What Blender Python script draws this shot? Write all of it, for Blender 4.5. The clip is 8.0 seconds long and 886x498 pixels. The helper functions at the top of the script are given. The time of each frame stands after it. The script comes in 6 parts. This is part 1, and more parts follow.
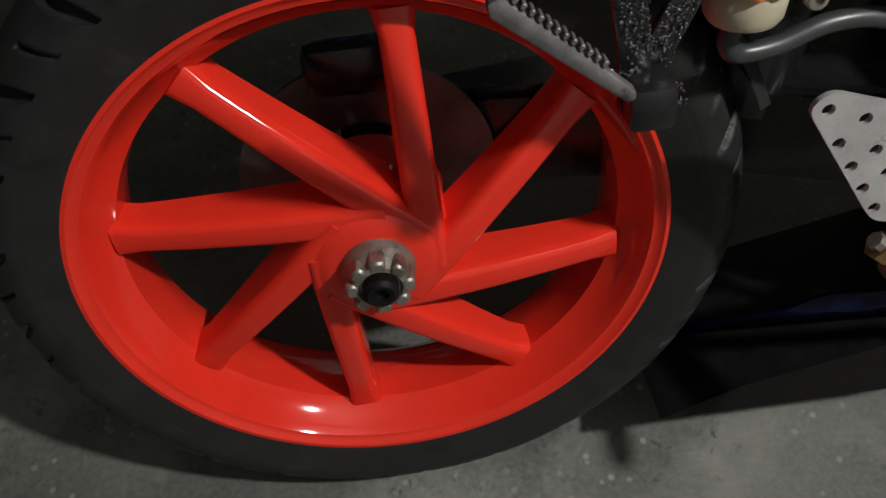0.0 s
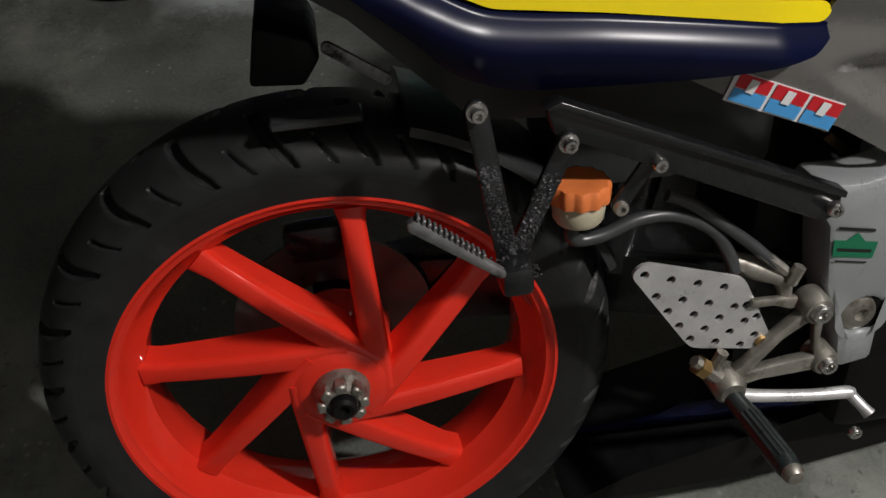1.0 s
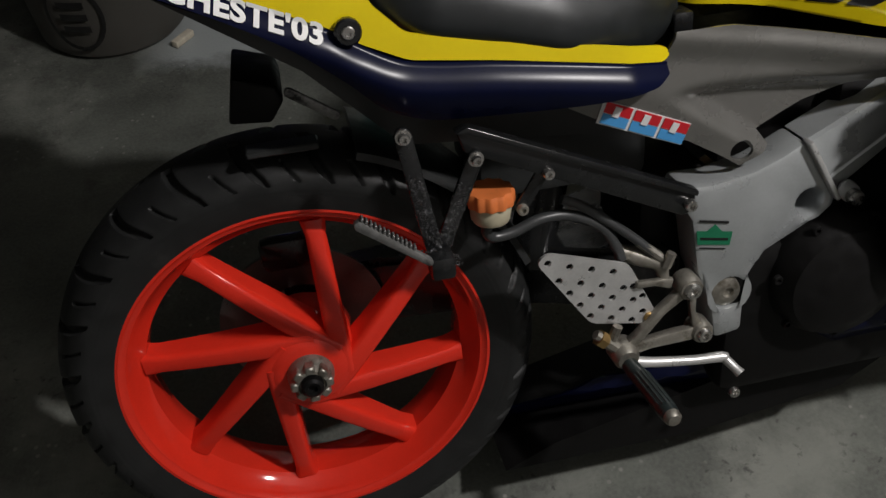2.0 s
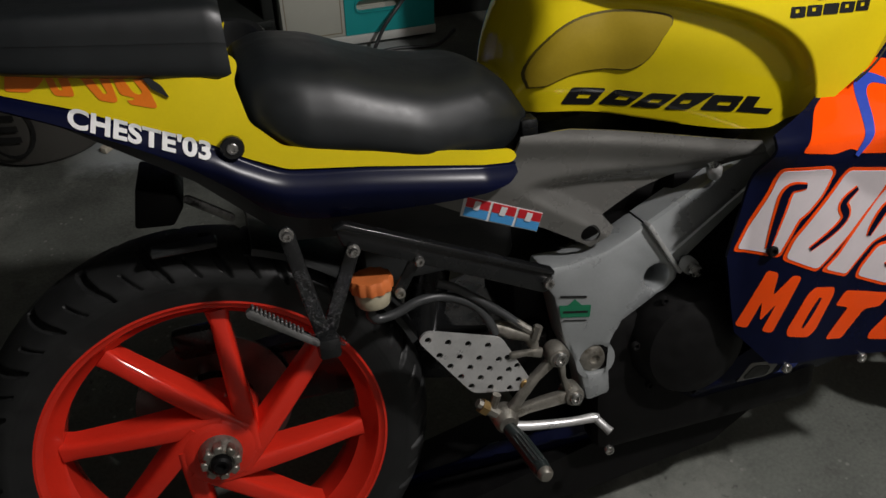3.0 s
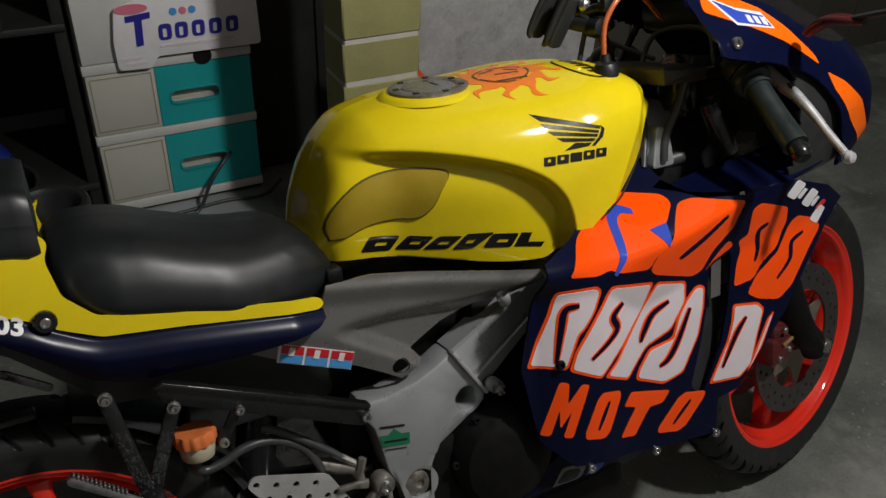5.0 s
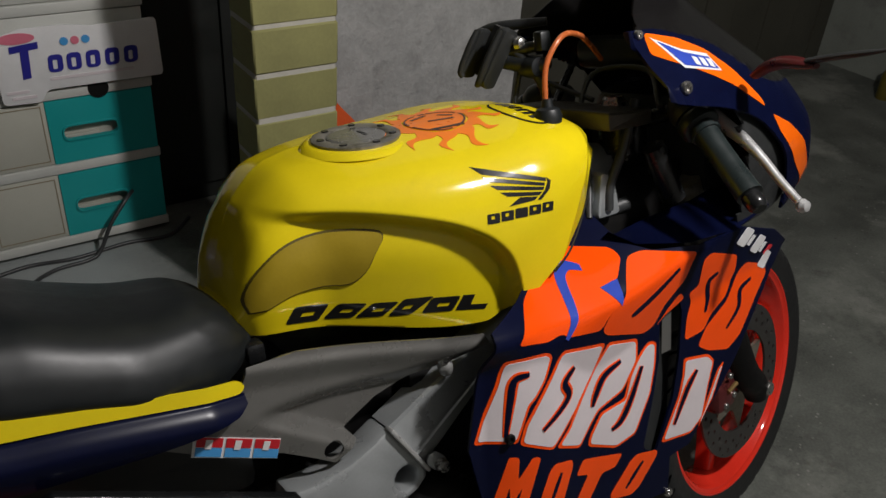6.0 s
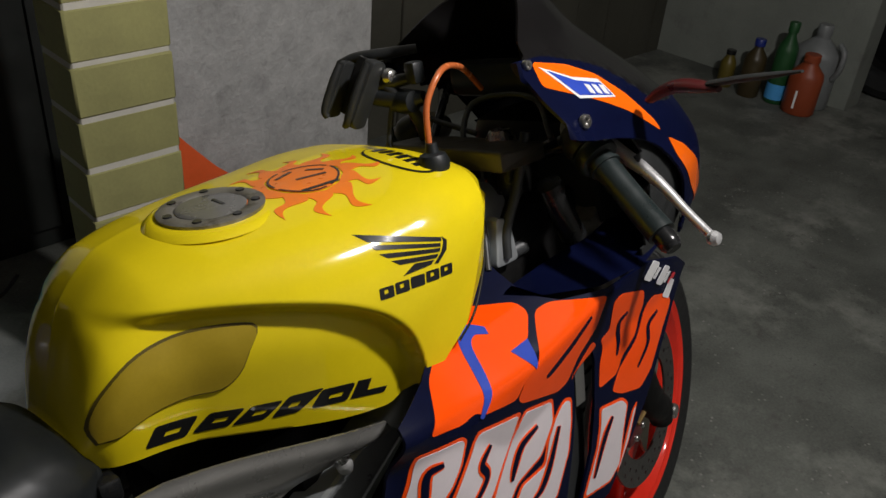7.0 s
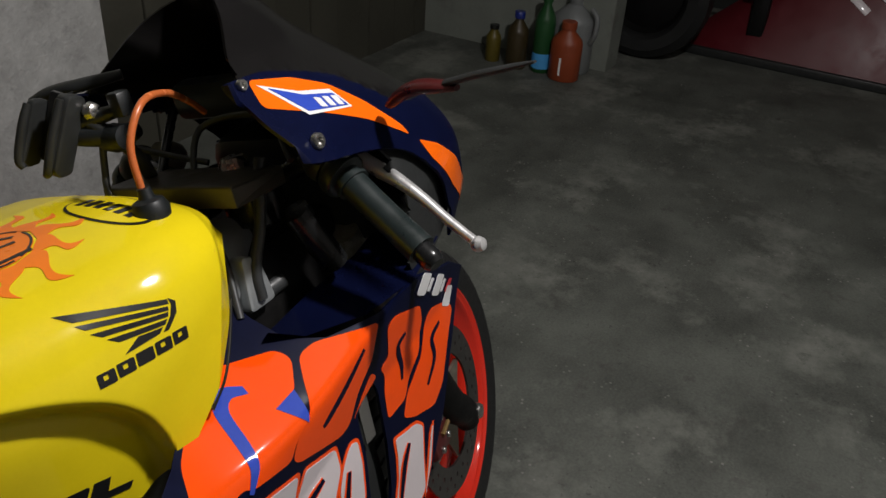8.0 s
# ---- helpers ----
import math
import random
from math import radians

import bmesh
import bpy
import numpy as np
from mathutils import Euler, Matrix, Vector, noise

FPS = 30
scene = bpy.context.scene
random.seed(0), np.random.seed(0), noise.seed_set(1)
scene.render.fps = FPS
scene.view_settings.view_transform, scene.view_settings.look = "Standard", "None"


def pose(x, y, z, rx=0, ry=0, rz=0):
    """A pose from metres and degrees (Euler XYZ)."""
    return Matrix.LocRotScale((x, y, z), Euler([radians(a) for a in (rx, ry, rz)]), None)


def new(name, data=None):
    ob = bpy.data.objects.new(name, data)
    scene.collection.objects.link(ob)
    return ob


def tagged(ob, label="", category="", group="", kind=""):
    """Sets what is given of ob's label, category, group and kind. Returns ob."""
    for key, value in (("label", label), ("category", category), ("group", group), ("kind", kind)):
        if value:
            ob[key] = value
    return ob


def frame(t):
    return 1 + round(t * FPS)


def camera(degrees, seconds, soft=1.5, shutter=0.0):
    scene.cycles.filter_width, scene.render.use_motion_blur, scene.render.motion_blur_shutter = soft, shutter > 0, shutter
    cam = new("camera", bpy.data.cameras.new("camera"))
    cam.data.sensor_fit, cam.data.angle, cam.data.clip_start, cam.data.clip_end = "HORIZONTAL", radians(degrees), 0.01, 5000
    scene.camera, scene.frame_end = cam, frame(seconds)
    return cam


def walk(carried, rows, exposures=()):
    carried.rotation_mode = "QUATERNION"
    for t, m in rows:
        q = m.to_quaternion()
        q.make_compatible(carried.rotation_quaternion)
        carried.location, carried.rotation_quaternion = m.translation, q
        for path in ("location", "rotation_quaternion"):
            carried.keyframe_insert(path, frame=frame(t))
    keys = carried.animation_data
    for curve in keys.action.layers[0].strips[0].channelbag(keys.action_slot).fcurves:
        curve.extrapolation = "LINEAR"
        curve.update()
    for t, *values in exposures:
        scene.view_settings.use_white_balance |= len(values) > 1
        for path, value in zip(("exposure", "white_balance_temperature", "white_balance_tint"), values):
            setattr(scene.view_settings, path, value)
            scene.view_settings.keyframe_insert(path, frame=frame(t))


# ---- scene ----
cam = camera(55.83, 8.0)
DROP = 0.010
PATH = [
    (0.0, 0.0241, -0.2749, 0.8584, 30.37, 1.78, -7.67),
    (0.5, 0.0325, -0.3396, 0.9743, 35.51, 1.03, -8.89),
    (1.0, 0.0340, -0.3869, 1.0552, 38.48, 0.46, -10.06),
    (1.2, 0.0367, -0.4155, 1.0817, 39.34, 0.60, -10.41),
    (2.3, 0.0498, -0.5897, 1.2004, 42.41, 0.39, -13.62),
    (2.5, 0.0606, -0.6166, 1.2205, 43.49, 0.24, -14.22),
    (3.0, 0.0982, -0.6419, 1.2523, 47.15, -0.12, -16.77),
    (3.5, 0.1070, -0.6709, 1.2781, 50.54, -0.33, -19.29),
    (4.0, 0.1107, -0.7098, 1.3055, 52.05, -0.26, -21.63),
    (4.5, 0.1160, -0.7404, 1.3293, 54.02, -0.65, -24.61),
    (5.0, 0.1265, -0.7247, 1.3246, 56.25, -1.94, -27.82),
    (5.2, 0.1293, -0.7069, 1.3185, 57.07, -2.40, -29.10),
    (6.3, 0.1871, -0.5551, 1.3097, 57.68, -4.23, -36.07),
    (6.5, 0.2057, -0.5216, 1.3052, 57.72, -4.37, -38.13),
    (7.0, 0.2393, -0.4518, 1.3046, 58.32, -4.37, -44.75),
    (7.5, 0.2805, -0.4390, 1.3098, 58.74, -4.46, -53.33),
    (8.0, 0.3680, -0.4353, 1.2986, 58.49, -3.42, -60.32),
]
walk(cam, [(t, pose(x, y, z - DROP, rx, ry, rz)) for t, x, y, z, rx, ry, rz in PATH],
     [(0.0, 0.70), (0.5, 0.76), (1.0, 0.54), (2.4, 0.17), (3.0, 0.02), (3.5, -0.05), (4.5, -0.02), (6.5, -0.04), (8.0, -0.10)])
LEAN_DEG = 17.98

# ---- light: one hanging bulb, faint night glow ----
world = bpy.data.worlds.new("night")
scene.world = world
world.use_nodes = True
world.node_tree.nodes["Background"].inputs[0].default_value = (0.55, 0.62, 0.7, 1)
world.node_tree.nodes["Background"].inputs[1].default_value = 0.018
scene.view_settings.exposure = 0.0
LAMP = (1.20, -0.60, 2.09)


# ---- materials ----
def mat(name, base, rough=0.5, metal=0.0, vary=0.12, scale=30.0, fine=300.0, bump=0.1, dist=0.0006, coat=0.0, emit=0.0,
        stain=None, stain_scale=4.0, stain_at=0.55, rough_vary=0.12, spec=0.5, alpha=1.0, trans=0.0, per_object=0.0):
    m = bpy.data.materials.new(name)
    m.use_nodes = True
    nt = m.node_tree
    n, l = nt.nodes, nt.links
    b = n["Principled BSDF"]
    b.inputs["Roughness"].default_value = rough
    b.inputs["Metallic"].default_value = metal
    b.inputs["Coat Weight"].default_value = coat
    b.inputs["Coat Roughness"].default_value = 0.07
    b.inputs["Specular IOR Level"].default_value = spec
    b.inputs["Transmission Weight"].default_value = trans
    tc = n.new("ShaderNodeTexCoord")
    big = n.new("ShaderNodeTexNoise")
    big.inputs["Scale"].default_value = scale
    big.inputs["Detail"].default_value = 6
    big.inputs["Roughness"].default_value = 0.6
    l.new(tc.outputs["Object"], big.inputs["Vector"])
    small = n.new("ShaderNodeTexNoise")
    small.inputs["Scale"].default_value = fine
    small.inputs["Detail"].default_value = 4
    l.new(tc.outputs["Object"], small.inputs["Vector"])
    add = n.new("ShaderNodeMath")
    add.operation = "MULTIPLY_ADD"
    l.new(small.outputs["Fac"], add.inputs[0])
    add.inputs[1].default_value = 0.4
    l.new(big.outputs["Fac"], add.inputs[2])
    ramp = n.new("ShaderNodeMapRange")
    ramp.inputs["From Min"].default_value = 0.4
    ramp.inputs["From Max"].default_value = 1.0
    ramp.inputs["To Min"].default_value = 1 - vary
    ramp.inputs["To Max"].default_value = 1 + vary
    l.new(add.outputs[0], ramp.inputs["Value"])
    mul = n.new("ShaderNodeMix")
    mul.data_type, mul.blend_type = "RGBA", "MULTIPLY"
    mul.inputs["Factor"].default_value = 1.0
    mul.inputs[6].default_value = (*base, 1)
    l.new(ramp.outputs[0], mul.inputs[7])
    colour = mul.outputs[2]
    if per_object:
        oi = n.new("ShaderNodeObjectInfo")
        pr = n.new("ShaderNodeMapRange")
        pr.inputs["To Min"].default_value = 1 - per_object
        pr.inputs["To Max"].default_value = 1 + per_object
        l.new(oi.outputs["Random"], pr.inputs["Value"])
        pm = n.new("ShaderNodeMix")
        pm.data_type, pm.blend_type = "RGBA", "MULTIPLY"
        pm.inputs["Factor"].default_value = 1.0
        l.new(colour, pm.inputs[6])
        l.new(pr.outputs[0], pm.inputs[7])
        colour = pm.outputs[2]
    if stain:
        sn = n.new("ShaderNodeTexNoise")
        sn.inputs["Scale"].default_value = stain_scale
        sn.inputs["Detail"].default_value = 8
        sn.inputs["Roughness"].default_value = 0.68
        l.new(tc.outputs["Object"], sn.inputs["Vector"])
        sr = n.new("ShaderNodeMapRange")
        sr.inputs["From Min"].default_value = stain_at
        sr.inputs["From Max"].default_value = stain_at + 0.14
        l.new(sn.outputs["Fac"], sr.inputs["Value"])
        sm = n.new("ShaderNodeMix")
        sm.data_type = "RGBA"
        l.new(sr.outputs[0], sm.inputs["Factor"])
        l.new(colour, sm.inputs[6])
        sm.inputs[7].default_value = (*stain, 1)
        colour = sm.outputs[2]
    l.new(colour, b.inputs["Base Color"])
    rr = n.new("ShaderNodeMapRange")
    rr.inputs["From Min"].default_value = 0.3
    rr.inputs["From Max"].default_value = 0.7
    rr.inputs["To Min"].default_value = max(0.02, rough - rough_vary)
    rr.inputs["To Max"].default_value = min(1, rough + rough_vary)
    l.new(big.outputs["Fac"], rr.inputs["Value"])
    l.new(rr.outputs[0], b.inputs["Roughness"])
    bp = n.new("ShaderNodeBump")
    bp.inputs["Strength"].default_value = bump
    bp.inputs["Distance"].default_value = dist
    l.new(add.outputs[0], bp.inputs["Height"])
    l.new(bp.outputs[0], b.inputs["Normal"])
    if emit:
        b.inputs["Emission Color"].default_value = (*base, 1)
        b.inputs["Emission Strength"].default_value = emit
    return m


YELLOW = mat("yellow_paint", (0.76, 0.60, 0.010), 0.45, vary=0.04, bump=0.01, coat=0.8, rough_vary=0.05, spec=0.0)
YELLOW.node_tree.nodes["Principled BSDF"].inputs["Coat Roughness"].default_value = 0.085
NAVY = mat("navy_paint", (0.0032, 0.0046, 0.021), 0.4, vary=0.2, bump=0.02, coat=0.38, rough_vary=0.06, spec=0.0)
NAVY.node_tree.nodes["Principled BSDF"].inputs["Coat Roughness"].default_value = 0.27
NAVY.node_tree.nodes["Principled BSDF"].inputs["Coat Tint"].default_value = (0.55, 0.75, 1.0, 1)
BLUE = mat("blue_paint", (0.035, 0.075, 0.46), 0.4, vary=0.1, bump=0.02, coat=1.0, spec=0.0)
ORANGE = mat("orange_paint", (0.98, 0.15, 0.004), 0.45, vary=0.05, bump=0.02, coat=1.0, rough_vary=0.05, spec=0.0)
REDOR = mat("red_orange_paint", (1.0, 0.085, 0.003), 0.45, vary=0.05, bump=0.02, coat=1.0, rough_vary=0.05, spec=0.0)
SILVERINK = mat("pale_grey_decal", (0.76, 0.69, 0.71), 0.4, vary=0.05, bump=0.02, coat=0.8)
WHITE = mat("white_decal", (0.8, 0.8, 0.8), 0.4, vary=0.05, bump=0.02, coat=0.8, spec=0.1)
INK = mat("black_decal", (0.012, 0.012, 0.012), 0.35, vary=0.1, bump=0.02, coat=0.8, spec=0.1)
REDINK = mat("red_decal", (0.6, 0.02, 0.03), 0.4, vary=0.05, bump=0.02, coat=0.8, spec=0.1)
SKYINK = mat("sky_blue_decal", (0.08, 0.36, 0.75), 0.4, vary=0.05, bump=0.02, coat=0.8, spec=0.1)
GREENINK = mat("green_decal", (0.006, 0.13, 0.06), 0.45, vary=0.1, bump=0.02)
OCHRE = mat("ochre_pad", (0.35, 0.25, 0.012), 0.42, vary=0.12, scale=25, bump=0.15)
PADEDGE = mat("dark_ochre_edge", (0.10, 0.075, 0.008), 0.5, vary=0.15, bump=0.1)
RED = mat("red_wheel_paint", (0.70, 0.030, 0.015), 0.40, vary=0.08, scale=18, bump=0.04, coat=1.0, rough_vary=0.08, spec=0.0)
RED.node_tree.nodes["Principled BSDF"].inputs["Coat Roughness"].default_value = 0.07
RUBBER = mat("tyre_rubber", (0.016, 0.0165, 0.0165), 0.5, spec=0.3, vary=0.25, scale=40, bump=0.25, stain=(0.034, 0.033, 0.032), stain_scale=14, stain_at=0.6)
GRIPRUB = mat("grip_rubber", (0.015, 0.0215, 0.0215), 0.36, spec=0.45, vary=0.2, bump=0.2)
VINYL = mat("black_vinyl", (0.0085, 0.0105, 0.0115), 0.44, spec=0.55, vary=0.15, scale=60, fine=900, bump=0.2, rough_vary=0.04, dist=0.0004)
BLACKP = mat("black_plastic", (0.024, 0.0255, 0.0255), 0.42, spec=0.35, vary=0.2, bump=0.15)
BLACKM = mat("black_painted_metal", (0.010, 0.0105, 0.011), 0.24, vary=0.25, bump=0.25, stain=(0.028, 0.028, 0.028), stain_scale=30, stain_at=0.66)
WELD = mat("shiny_black_weld", (0.14, 0.14, 0.145), 0.18, metal=0.8, vary=0.3, bump=0.9, scale=260, fine=600, dist=0.002)
GREYP = mat("dark_silver_paint", (0.185, 0.182, 0.170), 0.30, metal=0.45, spec=0.5, vary=0.1, scale=14, bump=0.06, rough_vary=0.1, coat=0.5)
FRAMEM = mat("silver_frame_paint", (0.37, 0.39, 0.395), 0.34, metal=0.42, vary=0.12, scale=18, bump=0.08, rough_vary=0.1, coat=0.3)
ALU = mat("brushed_aluminium", (0.62, 0.62, 0.61), 0.36, metal=0.6, vary=0.15, scale=40, bump=0.15, stain=(0.25, 0.23, 0.2), stain_scale=25, stain_at=0.62)
DIRTALU = mat("grubby_aluminium", (0.29, 0.275, 0.24), 0.45, metal=0.75, vary=0.3, scale=60, bump=0.35, stain=(0.10, 0.085, 0.06), stain_scale=35, stain_at=0.55)
STEEL = mat("bolt_steel", (0.5, 0.49, 0.47), 0.28, metal=0.95, vary=0.2, scale=120, bump=0.1)
BRASS = mat("brass", (0.38, 0.25, 0.10), 0.4, metal=0.8, vary=0.2, bump=0.1)
ENGINE = mat("engine_black", (0.0060, 0.0058, 0.0058), 0.5, spec=0.15, vary=0.3, scale=50, bump=0.4, stain=(0.012, 0.011, 0.010), stain_scale=22, stain_at=0.62)
CAPOR = mat("orange_cap_plastic", (0.64, 0.17, 0.045), 0.42, vary=0.12, scale=60, bump=0.1)
RESERV = mat("clouded_plastic", (0.42, 0.38, 0.27), 0.4, vary=0.15, scale=50, bump=0.1)
HOSE = mat("rubber_hose", (0.035, 0.037, 0.038), 0.4, vary=0.2, bump=0.15)
LEVER = mat("polished_lever", (0.72, 0.72, 0.715), 0.32, metal=0.6, vary=0.08, bump=0.05)
TUBEOR = mat("amber_tube", (0.55, 0.14, 0.04), 0.25, vary=0.15, bump=0.05)
SMOKE = mat("smoked_screen", (0.009, 0.0085, 0.0085), 0.2, vary=0.1, bump=0.02, spec=0.2, coat=0.0, rough_vary=0.04)
DISC = mat("disc_steel", (0.11, 0.105, 0.10), 0.38, metal=0.8, vary=0.2, scale=60, bump=0.2)
CALIPER = mat("caliper_metal", (0.28, 0.25, 0.20), 0.42, metal=0.7, vary=0.35, scale=60, bump=0.35)
REDCAL = mat("red_anodised_metal", (0.16, 0.035, 0.035), 0.35, metal=0.6, vary=0.3, scale=60, bump=0.3)
MAROON = mat("maroon_plastic", (0.06, 0.008, 0.008), 0.35, vary=0.2, bump=0.05)
BOARDS = mat("brown_boards", (0.052, 0.050, 0.037), 0.7, vary=0.25, scale=5, fine=90, bump=0.3)
PLASTER = mat("grey_cement_plaster", (0.40, 0.40, 0.39), 0.9, vary=0.28, scale=14, fine=90, bump=0.9, dist=0.007, stain=(0.25, 0.25, 0.24), stain_scale=7, stain_at=0.56)
# paint of the added unseen wall, its paleness set by the fill it reflects
BOUNCEWALL = mat("bounce_wall_paint", (0.33, 0.325, 0.31), 0.85, vary=0.08, scale=6, fine=120, bump=0.3)
# darker copy of the grey plaster, the end wall's dim light put into its colour
SHADEPLASTER = mat("shaded_grey_plaster", (0.185, 0.20, 0.175), 0.9, vary=0.2, scale=6, fine=140, bump=0.5, dist=0.003, stain=(0.13, 0.13, 0.12), stain_scale=5, stain_at=0.55)
# grey of the unseen ceiling, set to hold down bounced fill light
CEIL = mat("low_bounce_ceiling", (0.22, 0.217, 0.207), 0.9, vary=0.15, scale=4, bump=0.3)
BLOCK = mat("yellow_green_painted_block", (0.30, 0.29, 0.115), 0.8, vary=0.16, scale=12, fine=120, bump=0.5, dist=0.002, stain=(0.21, 0.20, 0.09), stain_scale=9, stain_at=0.6, per_object=0.07)
MORTAR = mat("pale_mortar", (0.55, 0.53, 0.46), 0.9, vary=0.1, scale=30, bump=0.4)
BEIGE = mat("beige_plastic", (0.50, 0.50, 0.43), 0.45, vary=0.06, scale=8, bump=0.05, stain=(0.33, 0.30, 0.24), stain_scale=10, stain_at=0.66)
TEAL = mat("teal_plastic", (0.014, 0.36, 0.36), 0.4, vary=0.06, scale=8, bump=0.05)
CREAM = mat("cream_plastic", (0.60, 0.61, 0.57), 0.45, vary=0.08, scale=8, bump=0.05)
# near-black that carries the shadow on recess walls, cabinet and rack
SHADEDARK = mat("dark_cabinet", (0.012, 0.014, 0.012), 0.6, vary=0.2, scale=10, bump=0.1)
VIOLET = mat("violet_blue_decal", (0.03, 0.03, 0.30), 0.4, vary=0.05, bump=0.02)
PINK = mat("pink_decal", (0.75, 0.2, 0.28), 0.4, vary=0.05, bump=0.02)
HELMETB = mat("blue_gloss_plastic", (0.012, 0.025, 0.19), 0.3, vary=0.08, bump=0.02, coat=0.4)
CONE = mat("orange_cone_plastic", (0.7, 0.10, 0.02), 0.5, vary=0.1, bump=0.1)
GREENB = mat("green_bottle_plastic", (0.016, 0.075, 0.022), 0.4, vary=0.1, bump=0.05)
ORANGEB = mat("orange_bottle_plastic", (0.26, 0.050, 0.016), 0.45, vary=0.1, bump=0.05)
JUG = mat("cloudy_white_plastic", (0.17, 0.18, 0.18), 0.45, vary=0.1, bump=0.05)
GOLDB = mat("gold_oil_bottle", (0.045, 0.032, 0.012), 0.4, vary=0.2, bump=0.05)
YELB = mat("yellow_bottle_plastic", (0.11, 0.085, 0.012), 0.4, vary=0.1, bump=0.05)
REDP = mat("dark_red_panel", (0.105, 0.009, 0.014), 0.4, vary=0.15, scale=10, bump=0.05)


def concrete():
    m = mat("concrete_floor", (0.095, 0.101, 0.088), 0.72, vary=0.6, scale=4.0, fine=150, bump=0.8, dist=0.004,
            stain=(0.198, 0.205, 0.180), stain_scale=2.3, stain_at=0.52, rough_vary=0.1)
    nt = m.node_tree
    n, l = nt.nodes, nt.links
    b = n["Principled BSDF"]
    src = b.inputs["Base Color"].links[0].from_socket
    tc = n["Texture Coordinate"]
    sp = n.new("ShaderNodeTexVoronoi")
    sp.inputs["Scale"].default_value = 46
    l.new(tc.outputs["Object"], sp.inputs["Vector"])
    th = n.new("ShaderNodeMapRange")
    th.inputs["From Min"].default_value = 0.10
    th.inputs["From Max"].default_value = 0.20
    th.inputs["To Min"].default_value = 0.6
    th.inputs["To Max"].default_value = 0.0
    l.new(sp.outputs["Distance"], th.inputs["Value"])
    patch = n.new("ShaderNodeTexNoise")
    patch.inputs["Scale"].default_value = 7
    l.new(tc.outputs["Object"], patch.inputs["Vector"])
    pm = n.new("ShaderNodeMapRange")
    pm.inputs["From Min"].default_value = 0.52
    pm.inputs["From Max"].default_value = 0.62
    l.new(patch.outputs["Fac"], pm.inputs["Value"])
    mm = n.new("ShaderNodeMath")
    mm.operation = "MULTIPLY"
    l.new(th.outputs[0], mm.inputs[0])
    l.new(pm.outputs[0], mm.inputs[1])
    mx = n.new("ShaderNodeMix")
    mx.data_type = "RGBA"
    l.new(mm.outputs[0], mx.inputs["Factor"])
    l.new(src, mx.inputs[6])
    mx.inputs[7].default_value = (0.30, 0.295, 0.27, 1)
    dk = n.new("ShaderNodeTexNoise")
    dk.inputs["Scale"].default_value = 11
    dk.inputs["Detail"].default_value = 9
    dk.inputs["Roughness"].default_value = 0.75
    l.new(tc.outputs["Object"], dk.inputs["Vector"])
    dr = n.new("ShaderNodeMapRange")
    dr.inputs["From Min"].default_value = 0.56
    dr.inputs["From Max"].default_value = 0.70
    dr.inputs["To Max"].default_value = 0.85
    l.new(dk.outputs["Fac"], dr.inputs["Value"])
    mz = n.new("ShaderNodeMix")
    mz.data_type = "RGBA"
    l.new(dr.outputs[0], mz.inputs["Factor"])
    l.new(mx.outputs[2], mz.inputs[6])
    mz.inputs[7].default_value = (0.06, 0.058, 0.052, 1)
    pit = n.new("ShaderNodeTexVoronoi")
    pit.inputs["Scale"].default_value = 44
    bend = n.new("ShaderNodeTexNoise")
    bend.inputs["Scale"].default_value = 55
    bend.inputs["Detail"].default_value = 5
    l.new(tc.outputs["Object"], bend.inputs["Vector"])
    warp = n.new("ShaderNodeMix")
    warp.data_type, warp.blend_type = "RGBA", "LINEAR_LIGHT"
    warp.inputs["Factor"].default_value = 0.022
    l.new(tc.outputs["Object"], warp.inputs[6])
    l.new(bend.outputs["Color"], warp.inputs[7])
    l.new(warp.outputs[2], pit.inputs["Vector"])
    pr = n.new("ShaderNodeMapRange")
    pr.inputs["From Min"].default_value = 0.06
    pr.inputs["From Max"].default_value = 0.24
    pr.inputs["To Min"].default_value = 0.7
    pr.inputs["To Max"].default_value = 0.0
    l.new(pit.outputs["Distance"], pr.inputs["Value"])
    pn = n.new("ShaderNodeTexNoise")
    pn.inputs["Scale"].default_value = 5.3
    l.new(tc.outputs["Object"], pn.inputs["Vector"])
    pk = n.new("ShaderNodeMapRange")
    pk.inputs["From Min"].default_value = 0.47
    pk.inputs["From Max"].default_value = 0.64
    l.new(pn.outputs["Fac"], pk.inputs["Value"])
    pp = n.new("ShaderNodeMath")
    pp.operation = "MULTIPLY"
    l.new(pr.outputs[0], pp.inputs[0])
    l.new(pk.outputs[0], pp.inputs[1])
    py = n.new("ShaderNodeMix")
    py.data_type = "RGBA"
    l.new(pp.outputs[0], py.inputs["Factor"])
    l.new(mz.outputs[2], py.inputs[6])
    py.inputs[7].default_value = (0.022, 0.021, 0.019, 1)
    # cleaner, paler cement along the back wall; the lamplit floor patch is also put into this strip
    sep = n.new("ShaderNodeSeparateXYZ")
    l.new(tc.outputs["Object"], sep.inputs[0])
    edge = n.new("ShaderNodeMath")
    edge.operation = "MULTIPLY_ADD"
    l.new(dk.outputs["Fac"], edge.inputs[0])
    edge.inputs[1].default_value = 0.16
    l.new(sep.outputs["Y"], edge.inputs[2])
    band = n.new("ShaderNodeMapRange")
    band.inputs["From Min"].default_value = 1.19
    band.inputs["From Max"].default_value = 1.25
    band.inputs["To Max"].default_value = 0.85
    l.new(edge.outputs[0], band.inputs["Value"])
    # x limits hold the strip to floor that lies in lamplight
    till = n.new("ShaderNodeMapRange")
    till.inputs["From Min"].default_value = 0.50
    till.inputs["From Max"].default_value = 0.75
